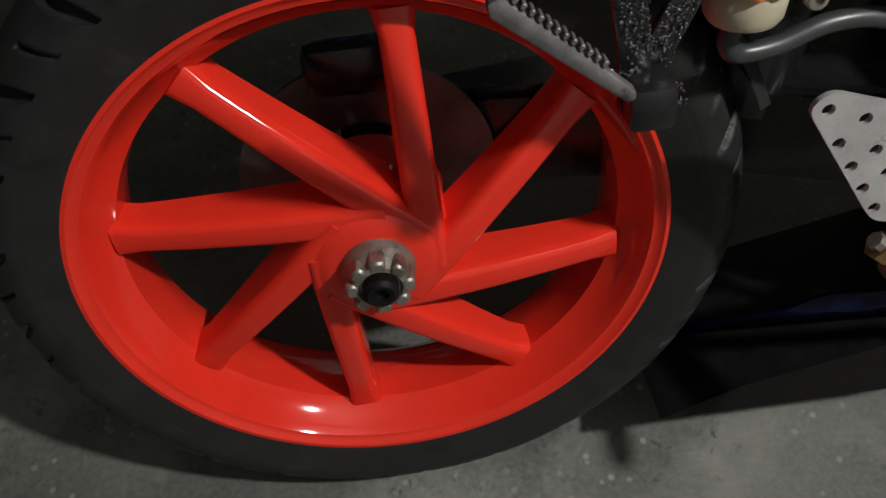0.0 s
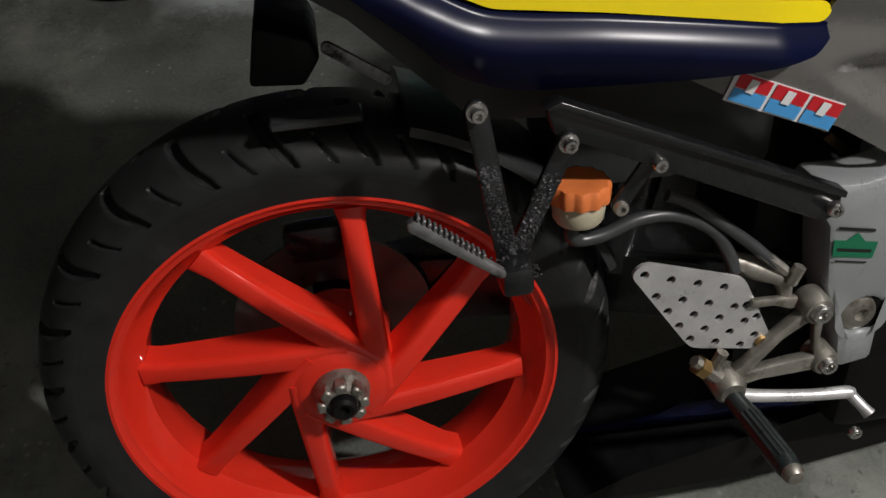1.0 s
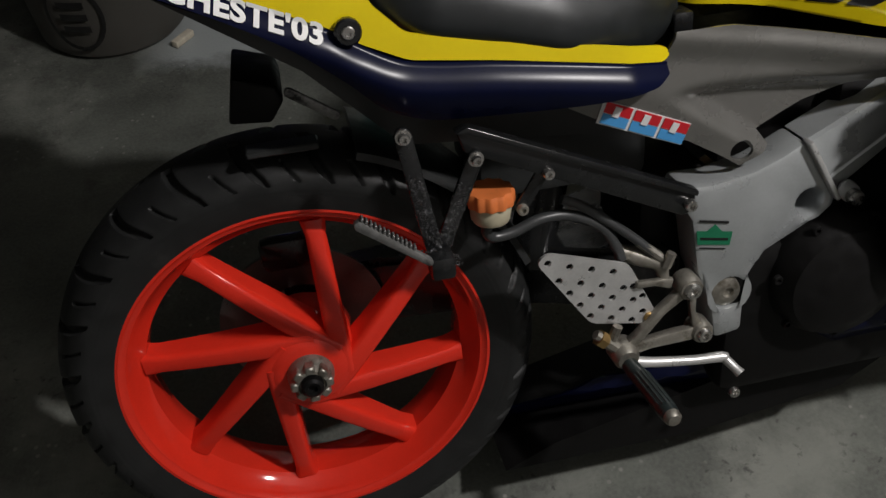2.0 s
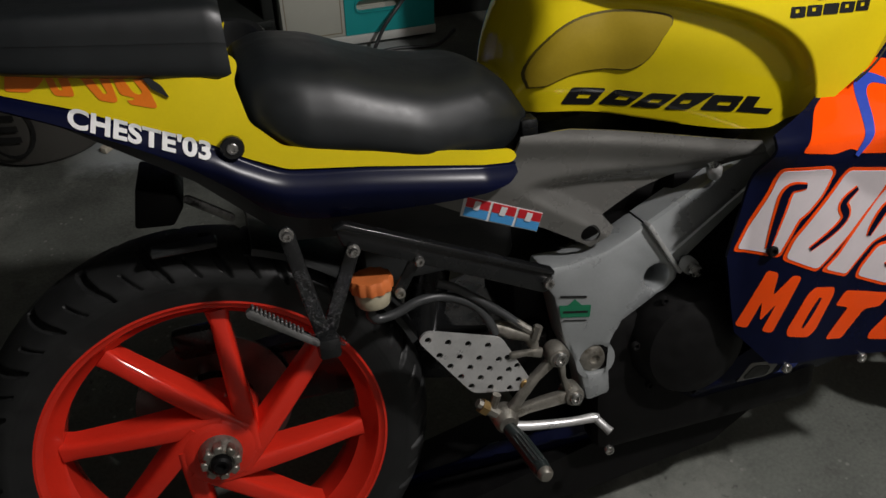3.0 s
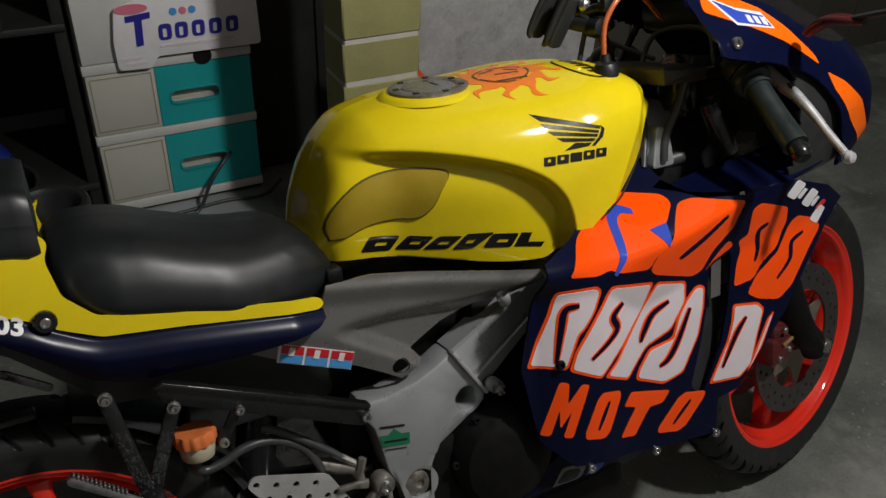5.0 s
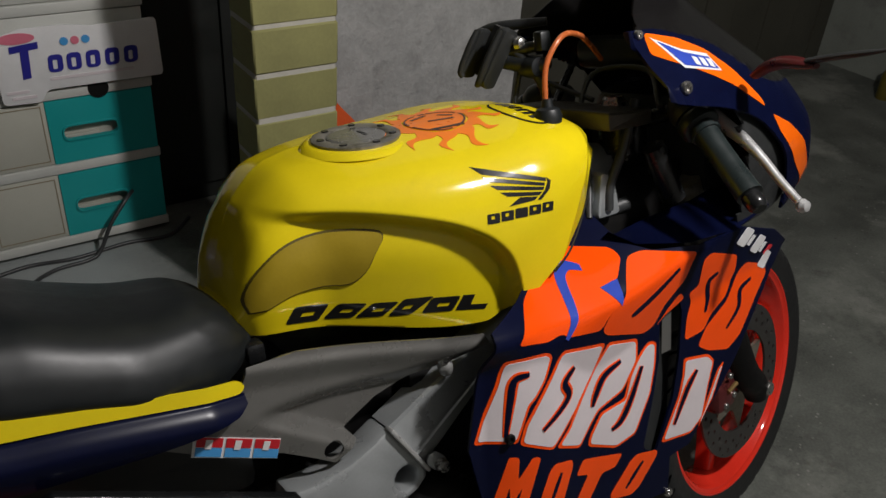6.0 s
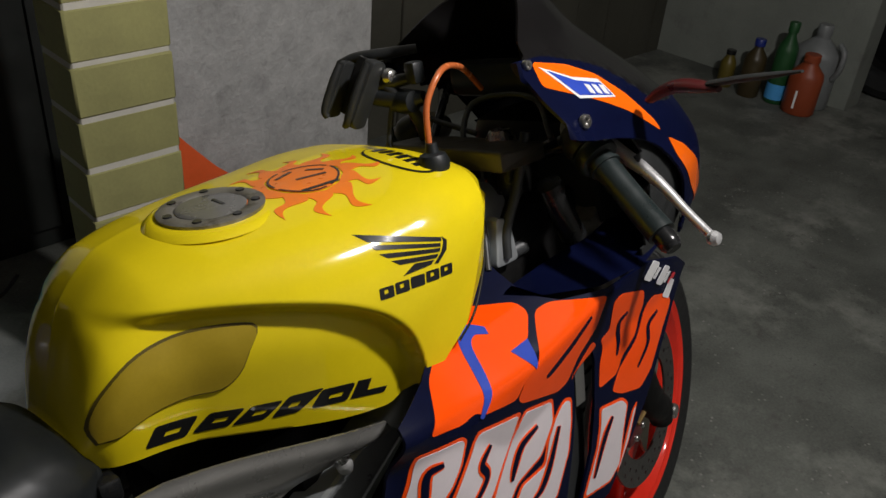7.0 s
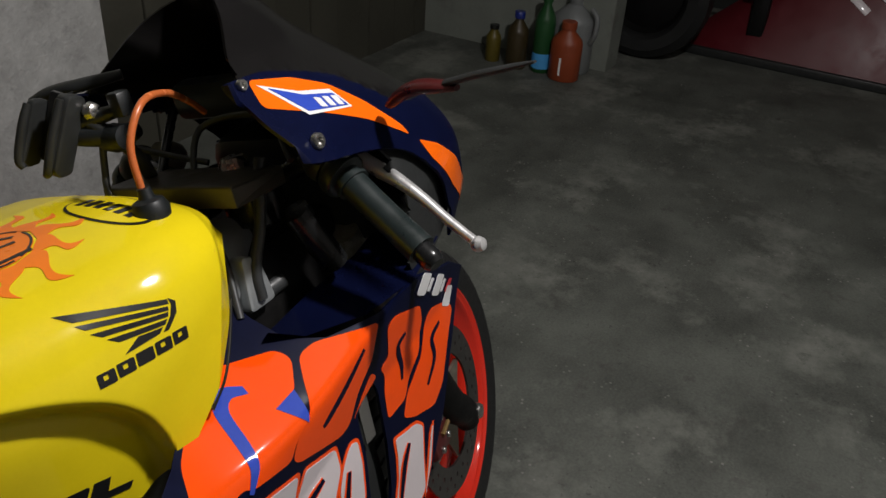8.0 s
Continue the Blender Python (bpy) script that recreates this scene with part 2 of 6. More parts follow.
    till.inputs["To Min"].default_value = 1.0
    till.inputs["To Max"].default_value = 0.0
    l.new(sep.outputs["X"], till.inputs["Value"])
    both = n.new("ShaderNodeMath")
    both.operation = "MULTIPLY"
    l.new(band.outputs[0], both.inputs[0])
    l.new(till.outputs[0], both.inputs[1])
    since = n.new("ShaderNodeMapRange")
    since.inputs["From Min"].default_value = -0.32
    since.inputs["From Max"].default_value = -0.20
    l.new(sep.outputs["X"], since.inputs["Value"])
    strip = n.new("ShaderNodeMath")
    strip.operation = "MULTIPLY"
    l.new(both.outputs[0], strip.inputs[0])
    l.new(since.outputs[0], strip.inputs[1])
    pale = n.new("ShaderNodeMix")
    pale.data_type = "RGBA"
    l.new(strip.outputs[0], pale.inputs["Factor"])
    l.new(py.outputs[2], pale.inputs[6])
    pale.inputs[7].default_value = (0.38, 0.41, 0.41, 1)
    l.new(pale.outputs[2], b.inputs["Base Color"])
    return m


FLOOR = concrete()


# ---- mesh helpers ----
def smooth_all(bm, angle=40):
    for f in bm.faces:
        f.smooth = True
    for e in bm.edges:
        e.smooth = len(e.link_faces) == 2 and e.calc_face_angle(0) < radians(angle)


def link(name, bm, material, parent=None, label="", smooth=40, keep=False):
    bmesh.ops.recalc_face_normals(bm, faces=bm.faces) if not keep else None
    smooth_all(bm, smooth)
    me = bpy.data.meshes.new(name)
    bm.to_mesh(me)
    bm.free()
    for m in material if isinstance(material, (list, tuple)) else [material]:
        me.materials.append(m)
    ob = new(name, me)
    if parent:
        ob.parent = parent
    return tagged(ob, label=label) if label else ob


def part(name, bm, material, parent, label="", smooth=40, keep=False):
    return link(name, bm, material, parent, label, smooth, keep)


def empty(name, m=None):
    ob = new(name)
    ob.empty_display_size = 0.05
    if m is not None:
        ob.matrix_basis = m
    return ob


def catmull(pts, n):
    """Points on a smooth curve through pts, n to a stretch."""
    P = [Vector(p) for p in pts]
    P = [P[0] * 2 - P[1]] + P + [P[-1] * 2 - P[-2]]
    out = []
    for i in range(1, len(P) - 2):
        for k in range(n):
            t = k / n
            a, b, c, d = P[i - 1], P[i], P[i + 1], P[i + 2]
            out.append(0.5 * (2 * b + (c - a) * t + (2 * a - 5 * b + 4 * c - d) * t * t + (3 * b - a - 3 * c + d) * t ** 3))
    return out + [P[-2]]


def loft(rings, cap=True, closed=True):
    bm = bmesh.new()
    vs = [[bm.verts.new(p) for p in r] for r in rings]
    k = len(rings[0])
    for a, b in zip(vs, vs[1:]):
        for i in range(k if closed else k - 1):
            bm.faces.new((a[i], a[(i + 1) % k], b[(i + 1) % k], b[i]))
    if cap and closed:
        bm.faces.new(vs[0][::-1])
        bm.faces.new(vs[-1])
    return bm


def tube(pts, r, n=8, seg=14, squash=1.0):
    """A swept round bar; r is one radius or one for each given point."""
    line = catmull(pts, n) if n > 1 else [Vector(p) for p in pts]
    rad = [r] * len(line) if not isinstance(r, (list, tuple)) else [v[0] for v in catmull([(q, 0, 0) for q in r], n)]
    rings, up = [], Vector((0.13, 0.31, 0.94)).normalized()
    for i, p in enumerate(line):
        d = (line[min(i + 1, len(line) - 1)] - line[max(i - 1, 0)]).normalized()
        s = d.cross(up).normalized()
        up = s.cross(d).normalized()
        rings.append([p + (s * math.cos(a) + up * math.sin(a) * squash) * rad[i] for a in (2 * math.pi * k / seg for k in range(seg))])
    return loft(rings)


def lathe(profile, seg=48, centre=(0, 0, 0), axis="Y", closed=False):
    """profile: (radius, along axis)."""
    rings = []
    for k in range(seg):
        a = 2 * math.pi * k / seg
        c, s = math.cos(a), math.sin(a)
        if axis == "Y":
            ring = [(r * c, h, r * s) for r, h in profile]
        elif axis == "Z":
            ring = [(r * c, r * s, h) for r, h in profile]
        else:
            ring = [(h, r * c, r * s) for r, h in profile]
        rings.append([Vector(centre) + Vector(p) for p in ring])
    bm = bmesh.new()
    vs = [[bm.verts.new(p) for p in r] for r in rings]
    m = len(profile)
    for i in range(seg):
        a, b = vs[i], vs[(i + 1) % seg]
        for j in range(m if closed else m - 1):
            bm.faces.new((a[j], a[(j + 1) % m], b[(j + 1) % m], b[j]))
    bmesh.ops.remove_doubles(bm, verts=bm.verts, dist=1e-6)
    return bm


def box(x0, x1, y0, y1, z0, z1, bevel=0.0, seg=2):
    bm = bmesh.new()
    bmesh.ops.create_cube(bm, size=1, matrix=Matrix.Translation(((x0 + x1) / 2, (y0 + y1) / 2, (z0 + z1) / 2)) @ Matrix.Diagonal((x1 - x0, y1 - y0, z1 - z0, 1)))
    if bevel:
        bmesh.ops.bevel(bm, geom=bm.edges[:], offset=bevel, segments=seg, affect="EDGES", profile=0.5)
    return bm


def rounded(pts, r, n=4):
    """A polygon with its corners rounded by about r."""
    out = []
    P = [Vector(p) for p in pts]
    for i, p in enumerate(P):
        a, b = P[i - 1] - p, P[(i + 1) % len(P)] - p
        ra, rb = min(r, a.length * 0.45), min(r, b.length * 0.45)
        s, e = p + a.normalized() * ra, p + b.normalized() * rb
        for k in range(n + 1):
            t = k / n
            out.append(s * (1 - t) ** 2 + p * 2 * t * (1 - t) + e * t * t)
    return out


def flat(loops):
    """A filled flat shape in x, z at y = 0; the loops after the first are holes."""
    bm = bmesh.new()
    for loop in loops:
        vs = [bm.verts.new((p[0], 0, p[1])) for p in loop]
        for i in range(len(vs)):
            bm.edges.new((vs[i - 1], vs[i]))
    if len(loops) == 1:
        bm.faces.new(bm.verts[:])
    else:
        bmesh.ops.triangle_fill(bm, use_beauty=True, use_dissolve=False, edges=bm.edges[:])
    return bm


def cut(bm, step):
    """Cut a flat shape on a grid in x and z."""
    for ax in (0, 2):
        cs = [v.co[ax] for v in bm.verts]
        k = math.ceil(min(cs) / step)
        while k * step < max(cs):
            at, no = [0, 0, 0], [0, 0, 0]
            at[ax], no[ax] = k * step + 1e-5, 1
            bmesh.ops.bisect_plane(bm, geom=bm.verts[:] + bm.edges[:] + bm.faces[:], plane_co=at, plane_no=no)
            k += 1
    return bm


def thicken(bm, t):
    bmesh.ops.recalc_face_normals(bm, faces=bm.faces)
    if sum(f.normal.y * f.calc_area() for f in bm.faces) > 0:
        bmesh.ops.reverse_faces(bm, faces=bm.faces[:])
    bmesh.ops.solidify(bm, geom=bm.faces[:], thickness=t)
    return bm


def panel(loops, fy, t=0.003, step=0.02, mirror=False):
    """A shell over an outline in x, z that follows y = fy(x, z)."""
    bm = cut(flat(loops), step)
    for v in bm.verts:
        v.co.y = fy(v.co.x, v.co.z)
    thicken(bm, t)
    if mirror:
        for v in bm.verts:
            v.co.y *= -1
        bmesh.ops.reverse_faces(bm, faces=bm.faces[:])
    return bm


def plate(loops, y0, y1, bevel=0.0):
    """A flat plate with its outline in x, z, from y0 to y1 (or functions of x, z)."""
    bm = flat(loops)
    top = bmesh.ops.extrude_face_region(bm, geom=bm.faces[:])
    for v in bm.verts:
        v.co.y = y0
    for g in top["geom"]:
        if isinstance(g, bmesh.types.BMVert):
            g.co.y = y1
    bmesh.ops.recalc_face_normals(bm, faces=bm.faces)
    if bevel:
        es = [e for e in bm.edges if len(e.link_faces) == 2 and e.calc_face_angle(0) > 0.6]
        bmesh.ops.bevel(bm, geom=es, offset=bevel, segments=2, affect="EDGES", profile=0.5)
    return bm


def sticker(loops, fy, out=0.0008, step=0.012):
    """A thin decal that follows y = fy(x, z)."""
    return panel(loops, lambda x, z: fy(x, z) - out, 0.0005, step)


def circle(cx, cz, r, n=20):
    return [(cx + r * math.cos(2 * math.pi * k / n), cz + r * math.sin(2 * math.pi * k / n)) for k in range(n)]


def moved(bm, m):
    bmesh.ops.transform(bm, matrix=m, verts=bm.verts)
    return bm


def joined(*bms):
    out = bmesh.new()
    for b in bms:
        me = bpy.data.meshes.new("tmp")
        b.to_mesh(me)
        b.free()
        out.from_mesh(me)
        bpy.data.meshes.remove(me)
    return out


def surface(ob):
    """y of the right-hand side of a mesh, by x and z."""
    from mathutils.bvhtree import BVHTree
    tree = BVHTree.FromPolygons([v.co for v in ob.data.vertices], [p.vertices for p in ob.data.polygons])

    def fy(x, z):
        for dz in (0, -0.004, 0.004, -0.012, 0.012, -0.03, 0.03):
            hit = tree.ray_cast(Vector((x, -1, z + dz)), Vector((0, 1, 0)))[0]
            if hit:
                return hit.y
        return -0.1
    return fy


def top_of(ob):
    from mathutils.bvhtree import BVHTree
    tree = BVHTree.FromPolygons([v.co for v in ob.data.vertices], [p.vertices for p in ob.data.polygons])

    def fz(x, y):
        hit = tree.ray_cast(Vector((x, y, 3)), Vector((0, 0, -1)))[0]
        return hit.z if hit else 0.8
    return fz


def hexbolt(name, at, r, parent, material=STEEL, depth=0.006, out=-1, socket=True):
    """A round-headed bolt on the right-hand side, facing the right."""
    x, y, z = at
    prof = [(0.0, -depth * 0.45), (r * 0.45, -depth * 0.45), (r * 0.5, -depth), (r * 0.86, -depth), (r, -depth * 0.75), (r, 0)]
    if not socket:
        prof = [(0.0, -depth * 1.1), (r * 0.6, -depth), (r * 0.95, -depth * 0.6), (r, 0)]
    return part(name, lathe(prof, 14, at), material, parent)


# ---- the setting ----
def grid_sheet(x0, x1, y0, y1, n, m):
    bm = bmesh.new()
    vs = [[bm.verts.new((x0 + (x1 - x0) * i / n, y0 + (y1 - y0) * j / m, 0)) for j in range(m + 1)] for i in range(n + 1)]
    for i in range(n):
        for j in range(m):
            bm.faces.new((vs[i][j], vs[i + 1][j], vs[i + 1][j + 1], vs[i][j + 1]))
    return bm


fl = grid_sheet(-4.5, 7.0, -4.5, 3.6, 115, 80)
for v in fl.verts:
    v.co.z = (noise.noise(v.co * 1.7) * 0.004 + noise.noise(v.co * 6.0) * 0.0012) * min(1, max(0, abs(v.co.y) - 0.05) * 4)
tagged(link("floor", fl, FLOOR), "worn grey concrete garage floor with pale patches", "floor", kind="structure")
tagged(link("ceiling", box(-4.5, 7.0, -4.5, 3.6, 2.8, 2.9), CEIL), "plain grey unseen ceiling, darkened to cut fill light", "ceiling", kind="structure")
WALLY = 0.95


def wall(name, x0, x1, y0, y1, z1, material, label):
    return tagged(link(name, box(x0, x1, y0, y1, -0.02, z1, 0.004, 1), material), label, "wall", kind="structure")


block_wall = wall("wall_block", 0.788, 0.976, WALLY + 0.004, WALLY + 0.124, 2.8, MORTAR, "painted block pillar with pale raised mortar joints")
PITCH, PZ0 = 0.1015, 0.658
block_mesh = box(0.786, 0.978, WALLY, WALLY + 0.120, -PITCH / 2 + 0.004, PITCH / 2 - 0.004, 0.004, 1)
me = bpy.data.meshes.new("block")
smooth_all(block_mesh)
block_mesh.to_mesh(me)
block_mesh.free()
me.materials.append(BLOCK)
for i in range(-6, 21):
    ob = new("block", me)
    ob.parent = block_wall
    ob.location = (0, 0.0015 * ((i * 7) % 3), PZ0 + (i + 0.5) * PITCH)
wall("wall_plaster", 1.0625, 1.815, 1.35, 1.50, 2.8, PLASTER, "rough grey cement plaster wall")
wall("wall_end", 4.05, 4.2, 0.70, 1.80, 2.8, SHADEPLASTER, "grey plaster end wall, dim light put into its colour")
# far and recess walls: the darkness there is in the colour
wall("wall_far", 5.6, 5.75, -4.5, 3.6, 2.8, SHADEDARK, "far wall, darkness put into its near-black colour")
wall("wall_recess", -4.5, 1.7, 2.4, 2.55, 2.8, SHADEDARK, "back wall of the recess, shade put into its near-black colour")
wall("wall_rear", -4.5, -4.35, -4.5, 2.4, 2.8, SHADEPLASTER, "grey plaster wall")
# unseen wall behind the camera, added to reflect soft fill onto the bike
wall("wall_street", -4.35, 5.6, -2.5, -2.35, 2.8, BOUNCEWALL, "unseen pale wall added to bounce fill light")
boards = tagged(empty("wall_boards"), "dark brown wooden board wall", "wall", kind="structure")
k = 0
x = 1.8175
while x < 4.05:
    w = 0.19 + 0.05 * ((k * 5) % 3) / 2
    part("board", box(x, min(x + w, 4.05) - 0.004, 1.68 + 0.004 * (k % 2), 1.74, -0.02, 2.8, 0.003, 1), BOARDS, boards)
    x += w
    k += 1

# the lamp on the ceiling
lamp = tagged(empty("ceiling_lamp"), "bare ceiling lamp over the motorcycle", "lamp")
part("bulb", lathe([(0.0, -0.06), (0.035, -0.05), (0.058, -0.01), (0.04, 0.03), (0.018, 0.06)], 20, LAMP, "Z"),
     mat("lamp_glass", (0.98, 0.94, 0.925), 0.3, emit=40.0), lamp)
part("socket", lathe([(0.0, 0.06), (0.022, 0.06), (0.024, 0.12), (0.012, 0.13), (0.006, 0.14), (0.006, 0.64), (0.05, 0.65), (0.05, 0.702), (0.0, 0.702)], 20, LAMP, "Z"), BLACKP, lamp)
lamp.children[0].visible_shadow = False
li = bpy.data.lights.new("lamp_light", "POINT")
li.energy, li.color, li.shadow_soft_size = 92, (0.98, 0.94, 0.925), 0.05
lo = new("lamp_light", li)
lo.location = LAMP


# ---- the motorcycle: x forward from the rear axle, y to its left, z up from the tyre's foot ----
BIKE = pose(0, 0, 0.0024 - DROP, -LEAN_DEG)
bike = tagged(empty("motorcycle", BIKE), "yellow, navy and orange sport motorcycle with red wheels, leaning", "motorcycle")
AXLE = 0.302


def wheel_mesh_rim(half, rf, depth):
    """Rim section, outside and inside, as one closed ring."""
    p = [(rf, -half), (rf + 0.001, -half + 0.004), (rf - 0.010, -half + 0.007), (rf - 0.014, -half + 0.016), (rf - 0.022, -half + 0.024),
         (rf - 0.03, -0.012), (rf - 0.03, 0.012), (rf - 0.022, half - 0.024), (rf - 0.014, half - 0.016), (rf - 0.010, half - 0.007), (rf + 0.001, half - 0.004), (rf, half),
         (rf - 0.008, half + 0.0005), (rf - 0.013, half - 0.003), (rf - 0.020, half - 0.012), (rf - depth, half - 0.030), (rf - depth - 0.002, 0.0),
         (rf - depth, -half + 0.034), (rf - depth + 0.012, -half + 0.022), (rf - 0.020, -half + 0.011), (rf - 0.016, -half + 0.005), (rf - 0.012, -half + 0.004), (rf - 0.008, -half - 0.0005)]
    return p


def tyre_mesh(half, rf, ro, seg, grooves=True, lean=0):
    """A tyre with curved tread grooves cut into it."""
    prof = []
    n = 120
    for i in range(n + 1):
        u = -1 + 2 * i / n
        a = abs(u)
        # side wall to shoulder to crown
        if a > 0.78:
            t = (a - 0.78) / 0.22
            r = rf + 0.028 - t * 0.030 + 0.004 * math.sin(t * 3.1)
            y = half * (1.045 - 0.115 * t * t)
        else:
            t = a / 0.78
            y = half * 1.045 * math.sin(t * math.pi / 2) ** 1.0
            r = rf + 0.028 + (ro - rf - 0.028) * math.cos(t * math.pi / 2) ** 0.9
        prof.append((r, y * (1 if u > 0 else -1), a / 0.78))
    bm = bmesh.new()
    rings = []
    for k in range(seg):
        th = 2 * math.pi * k / seg
        ring = []
        for r, y, s in prof:
            d = 0.0
            if grooves and s < 1:
                ph = (th / (2 * math.pi) * 24 + (0.5 if y > 0 else 0) + 0.40 * s * s + 0.10 * s) % 1
                w = abs(ph - 0.5) * 2 * math.pi / 24 * r
                ph2 = (ph + 0.5) % 1
                w2 = abs(ph2 - 0.5) * 2 * math.pi / 24 * r
                if 0.06 < s < 0.94:
                    d = max(d, 1 - max(0, (w - 0.0042 * min(1, (0.94 - s) * 6)) / 0.0022))
                if 0.52 < s < 0.90:
                    d = max(d, 0.6 - max(0, (w2 - 0.0012) / 0.0022))
                d = max(0, min(1, d)) * 0.0065
            # fine moulded rings on the side wall
            if r < rf + 0.026:
                d = 0.0006 * (1 if int((r - rf) / 0.003) % 2 else 0)
            ring.append(bm.verts.new(((r - d) * math.cos(th), y - (0.5 * d if y > 0 else -0.5 * d), (r - d) * math.sin(th))))
        rings.append(ring)
    for k in range(seg):
        a, b = rings[k], rings[(k + 1) % seg]
        for j in range(n):
            bm.faces.new((a[j], a[j + 1], b[j + 1], b[j]))
    return bm


def spoke(a_tip, r_tip, r_hub, y_tip, y_hub, w_tip, w_hub, d_tip, d_hub):
    """One straight arm of a cast wheel, from the rim to a point beside the hub, with a flat bevelled face."""
    tip = Vector((r_tip * math.cos(radians(a_tip)), 0, r_tip * math.sin(radians(a_tip))))
    lean_in = math.asin(r_hub / r_tip)
    a = radians(a_tip) + math.pi + lean_in
    d = Vector((math.cos(a), 0, math.sin(a)))
    side = Vector((-d.z, 0, d.x))
    length = math.sqrt(r_tip ** 2 - r_hub ** 2) + 0.012
    rings = []
    for i in range(11):
        t = i / 10
        w = w_tip + (w_hub - w_tip) * t
        if t < 0.12:
            w *= 1 + 0.35 * (1 - t / 0.12) ** 2
        y = y_tip + (y_hub - y_tip) * (1 - (1 - t) ** 1.6)
        dp = d_tip + (d_hub - d_tip) * t
        sec = [(-0.5, dp), (-0.5, 0.009), (-0.46, 0.0045), (-0.38, 0.0012), (-0.25, 0.0), (0.25, -0.0006), (0.38, 0.0008), (0.46, 0.004), (0.5, 0.009), (0.5, dp), (0.3, dp + 0.004), (-0.3, dp + 0.004)]
        rings.append([tip + d * (length * t) + side * (q * w) + Vector((0, y + h, 0)) for q, h in sec])
    return loft(rings)


# rear wheel
rear = part("rear_wheel", lathe(wheel_mesh_rim(0.058, 0.229, 0.036), 128, closed=True), RED, bike, "glossy red painted cast rear rim")
rear.location = (0, 0, AXLE)
part("tyre", tyre_mesh(0.063, 0.226, 0.292, 900), RUBBER, rear, "black treaded rear tyre", smooth=50)
for a in (125, 170, 215, 260, 305, 350, 35, 80):
    part("spoke", spoke(a, 0.196, 0.040, -0.030, -0.054, 0.024, 0.030, 0.030, 0.050), RED, rear)
part("hub", lathe([(0.0, -0.057), (0.034, -0.057), (0.046, -0.054), (0.055, -0.047), (0.060, -0.03), (0.062, 0.03), (0.05, 0.05), (0.0, 0.05)], 48), RED, rear)
part("axle_nut", lathe([(0.0, -0.078), (0.015, -0.078), (0.017, -0.081), (0.020, -0.080), (0.025, -0.069), (0.028, -0.063), (0.029, -0.054)], 32), DIRTALU, rear, "worn aluminium axle nut")
for k in range(8):
    a = 2 * math.pi * k / 8
    part("nut_lug", moved(box(-0.0062, 0.0062, -0.0815, -0.064, 0.0158, 0.0258, 0.002, 1), pose(0, 0, 0, 0, 45 * k, 0)), DIRTALU, rear)
part("axle_end", lathe([(0.0, -0.083), (0.005, -0.083), (0.006, -0.088), (0.010, -0.089), (0.0135, -0.086), (0.014, -0.074)], 24), ENGINE, rear, "dark axle end cap")
part("brake_disc", lathe([(0.055, 0.060), (0.110, 0.060), (0.110, 0.065), (0.055, 0.065)], 48, closed=True), DISC, rear, "dark brake disc")
part("rear_caliper", box(-0.04, 0.04, 0.055, 0.085, 0.080, 0.125, 0.01), BLACKM, rear)
part("brake_torque_arm", tube([(0.095, 0.06, -0.01), (0.14, 0.055, 0.05), (0.165, 0.05, 0.085)], 0.006, 3, 8), DIRTALU, rear)
swing = loft([[(x, y0 + dy * s, z + dz * c) for c, s in ((-1, -1), (1, -1), (1, 1), (-1, 1))] for x, y0, z, dy, dz in
              ((-0.02, 0.10, 0.305, 0.022, 0.045), (0.10, 0.095, 0.315, 0.024, 0.05), (0.28, 0.06, 0.34, 0.05, 0.045), (0.45, 0.0, 0.37, 0.11, 0.04))])
bmesh.ops.bevel(swing, geom=swing.edges[:], offset=0.008, segments=2, affect="EDGES")
part("swing_arm", swing, BLACKM, bike, "black single-sided swing arm")

# front wheel, turned a little to its left
STEER = pose(1.34, 0.0, AXLE, 0, -1.0, 11.5) @ pose(0, 0, 0, 1.0)
front = part("front_wheel", lathe(wheel_mesh_rim(0.046, 0.229, 0.034), 112, closed=True), RED, bike, "red painted front rim")
front.matrix_basis = STEER
part("tyre", tyre_mesh(0.050, 0.226, 0.288, 600), RUBBER, front, "black front tyre", smooth=50)
for i in range(6):
    a = 20 + 60 * i
    part("spoke", spoke(a, 0.198, 0.030, -0.010, -0.030, 0.028, 0.034, 0.028, 0.04), RED, front)
part("hub", lathe([(0.0, -0.045), (0.03, -0.045), (0.036, -0.03), (0.036, 0.03), (0.03, 0.045), (0.0, 0.045)], 32), RED, front)
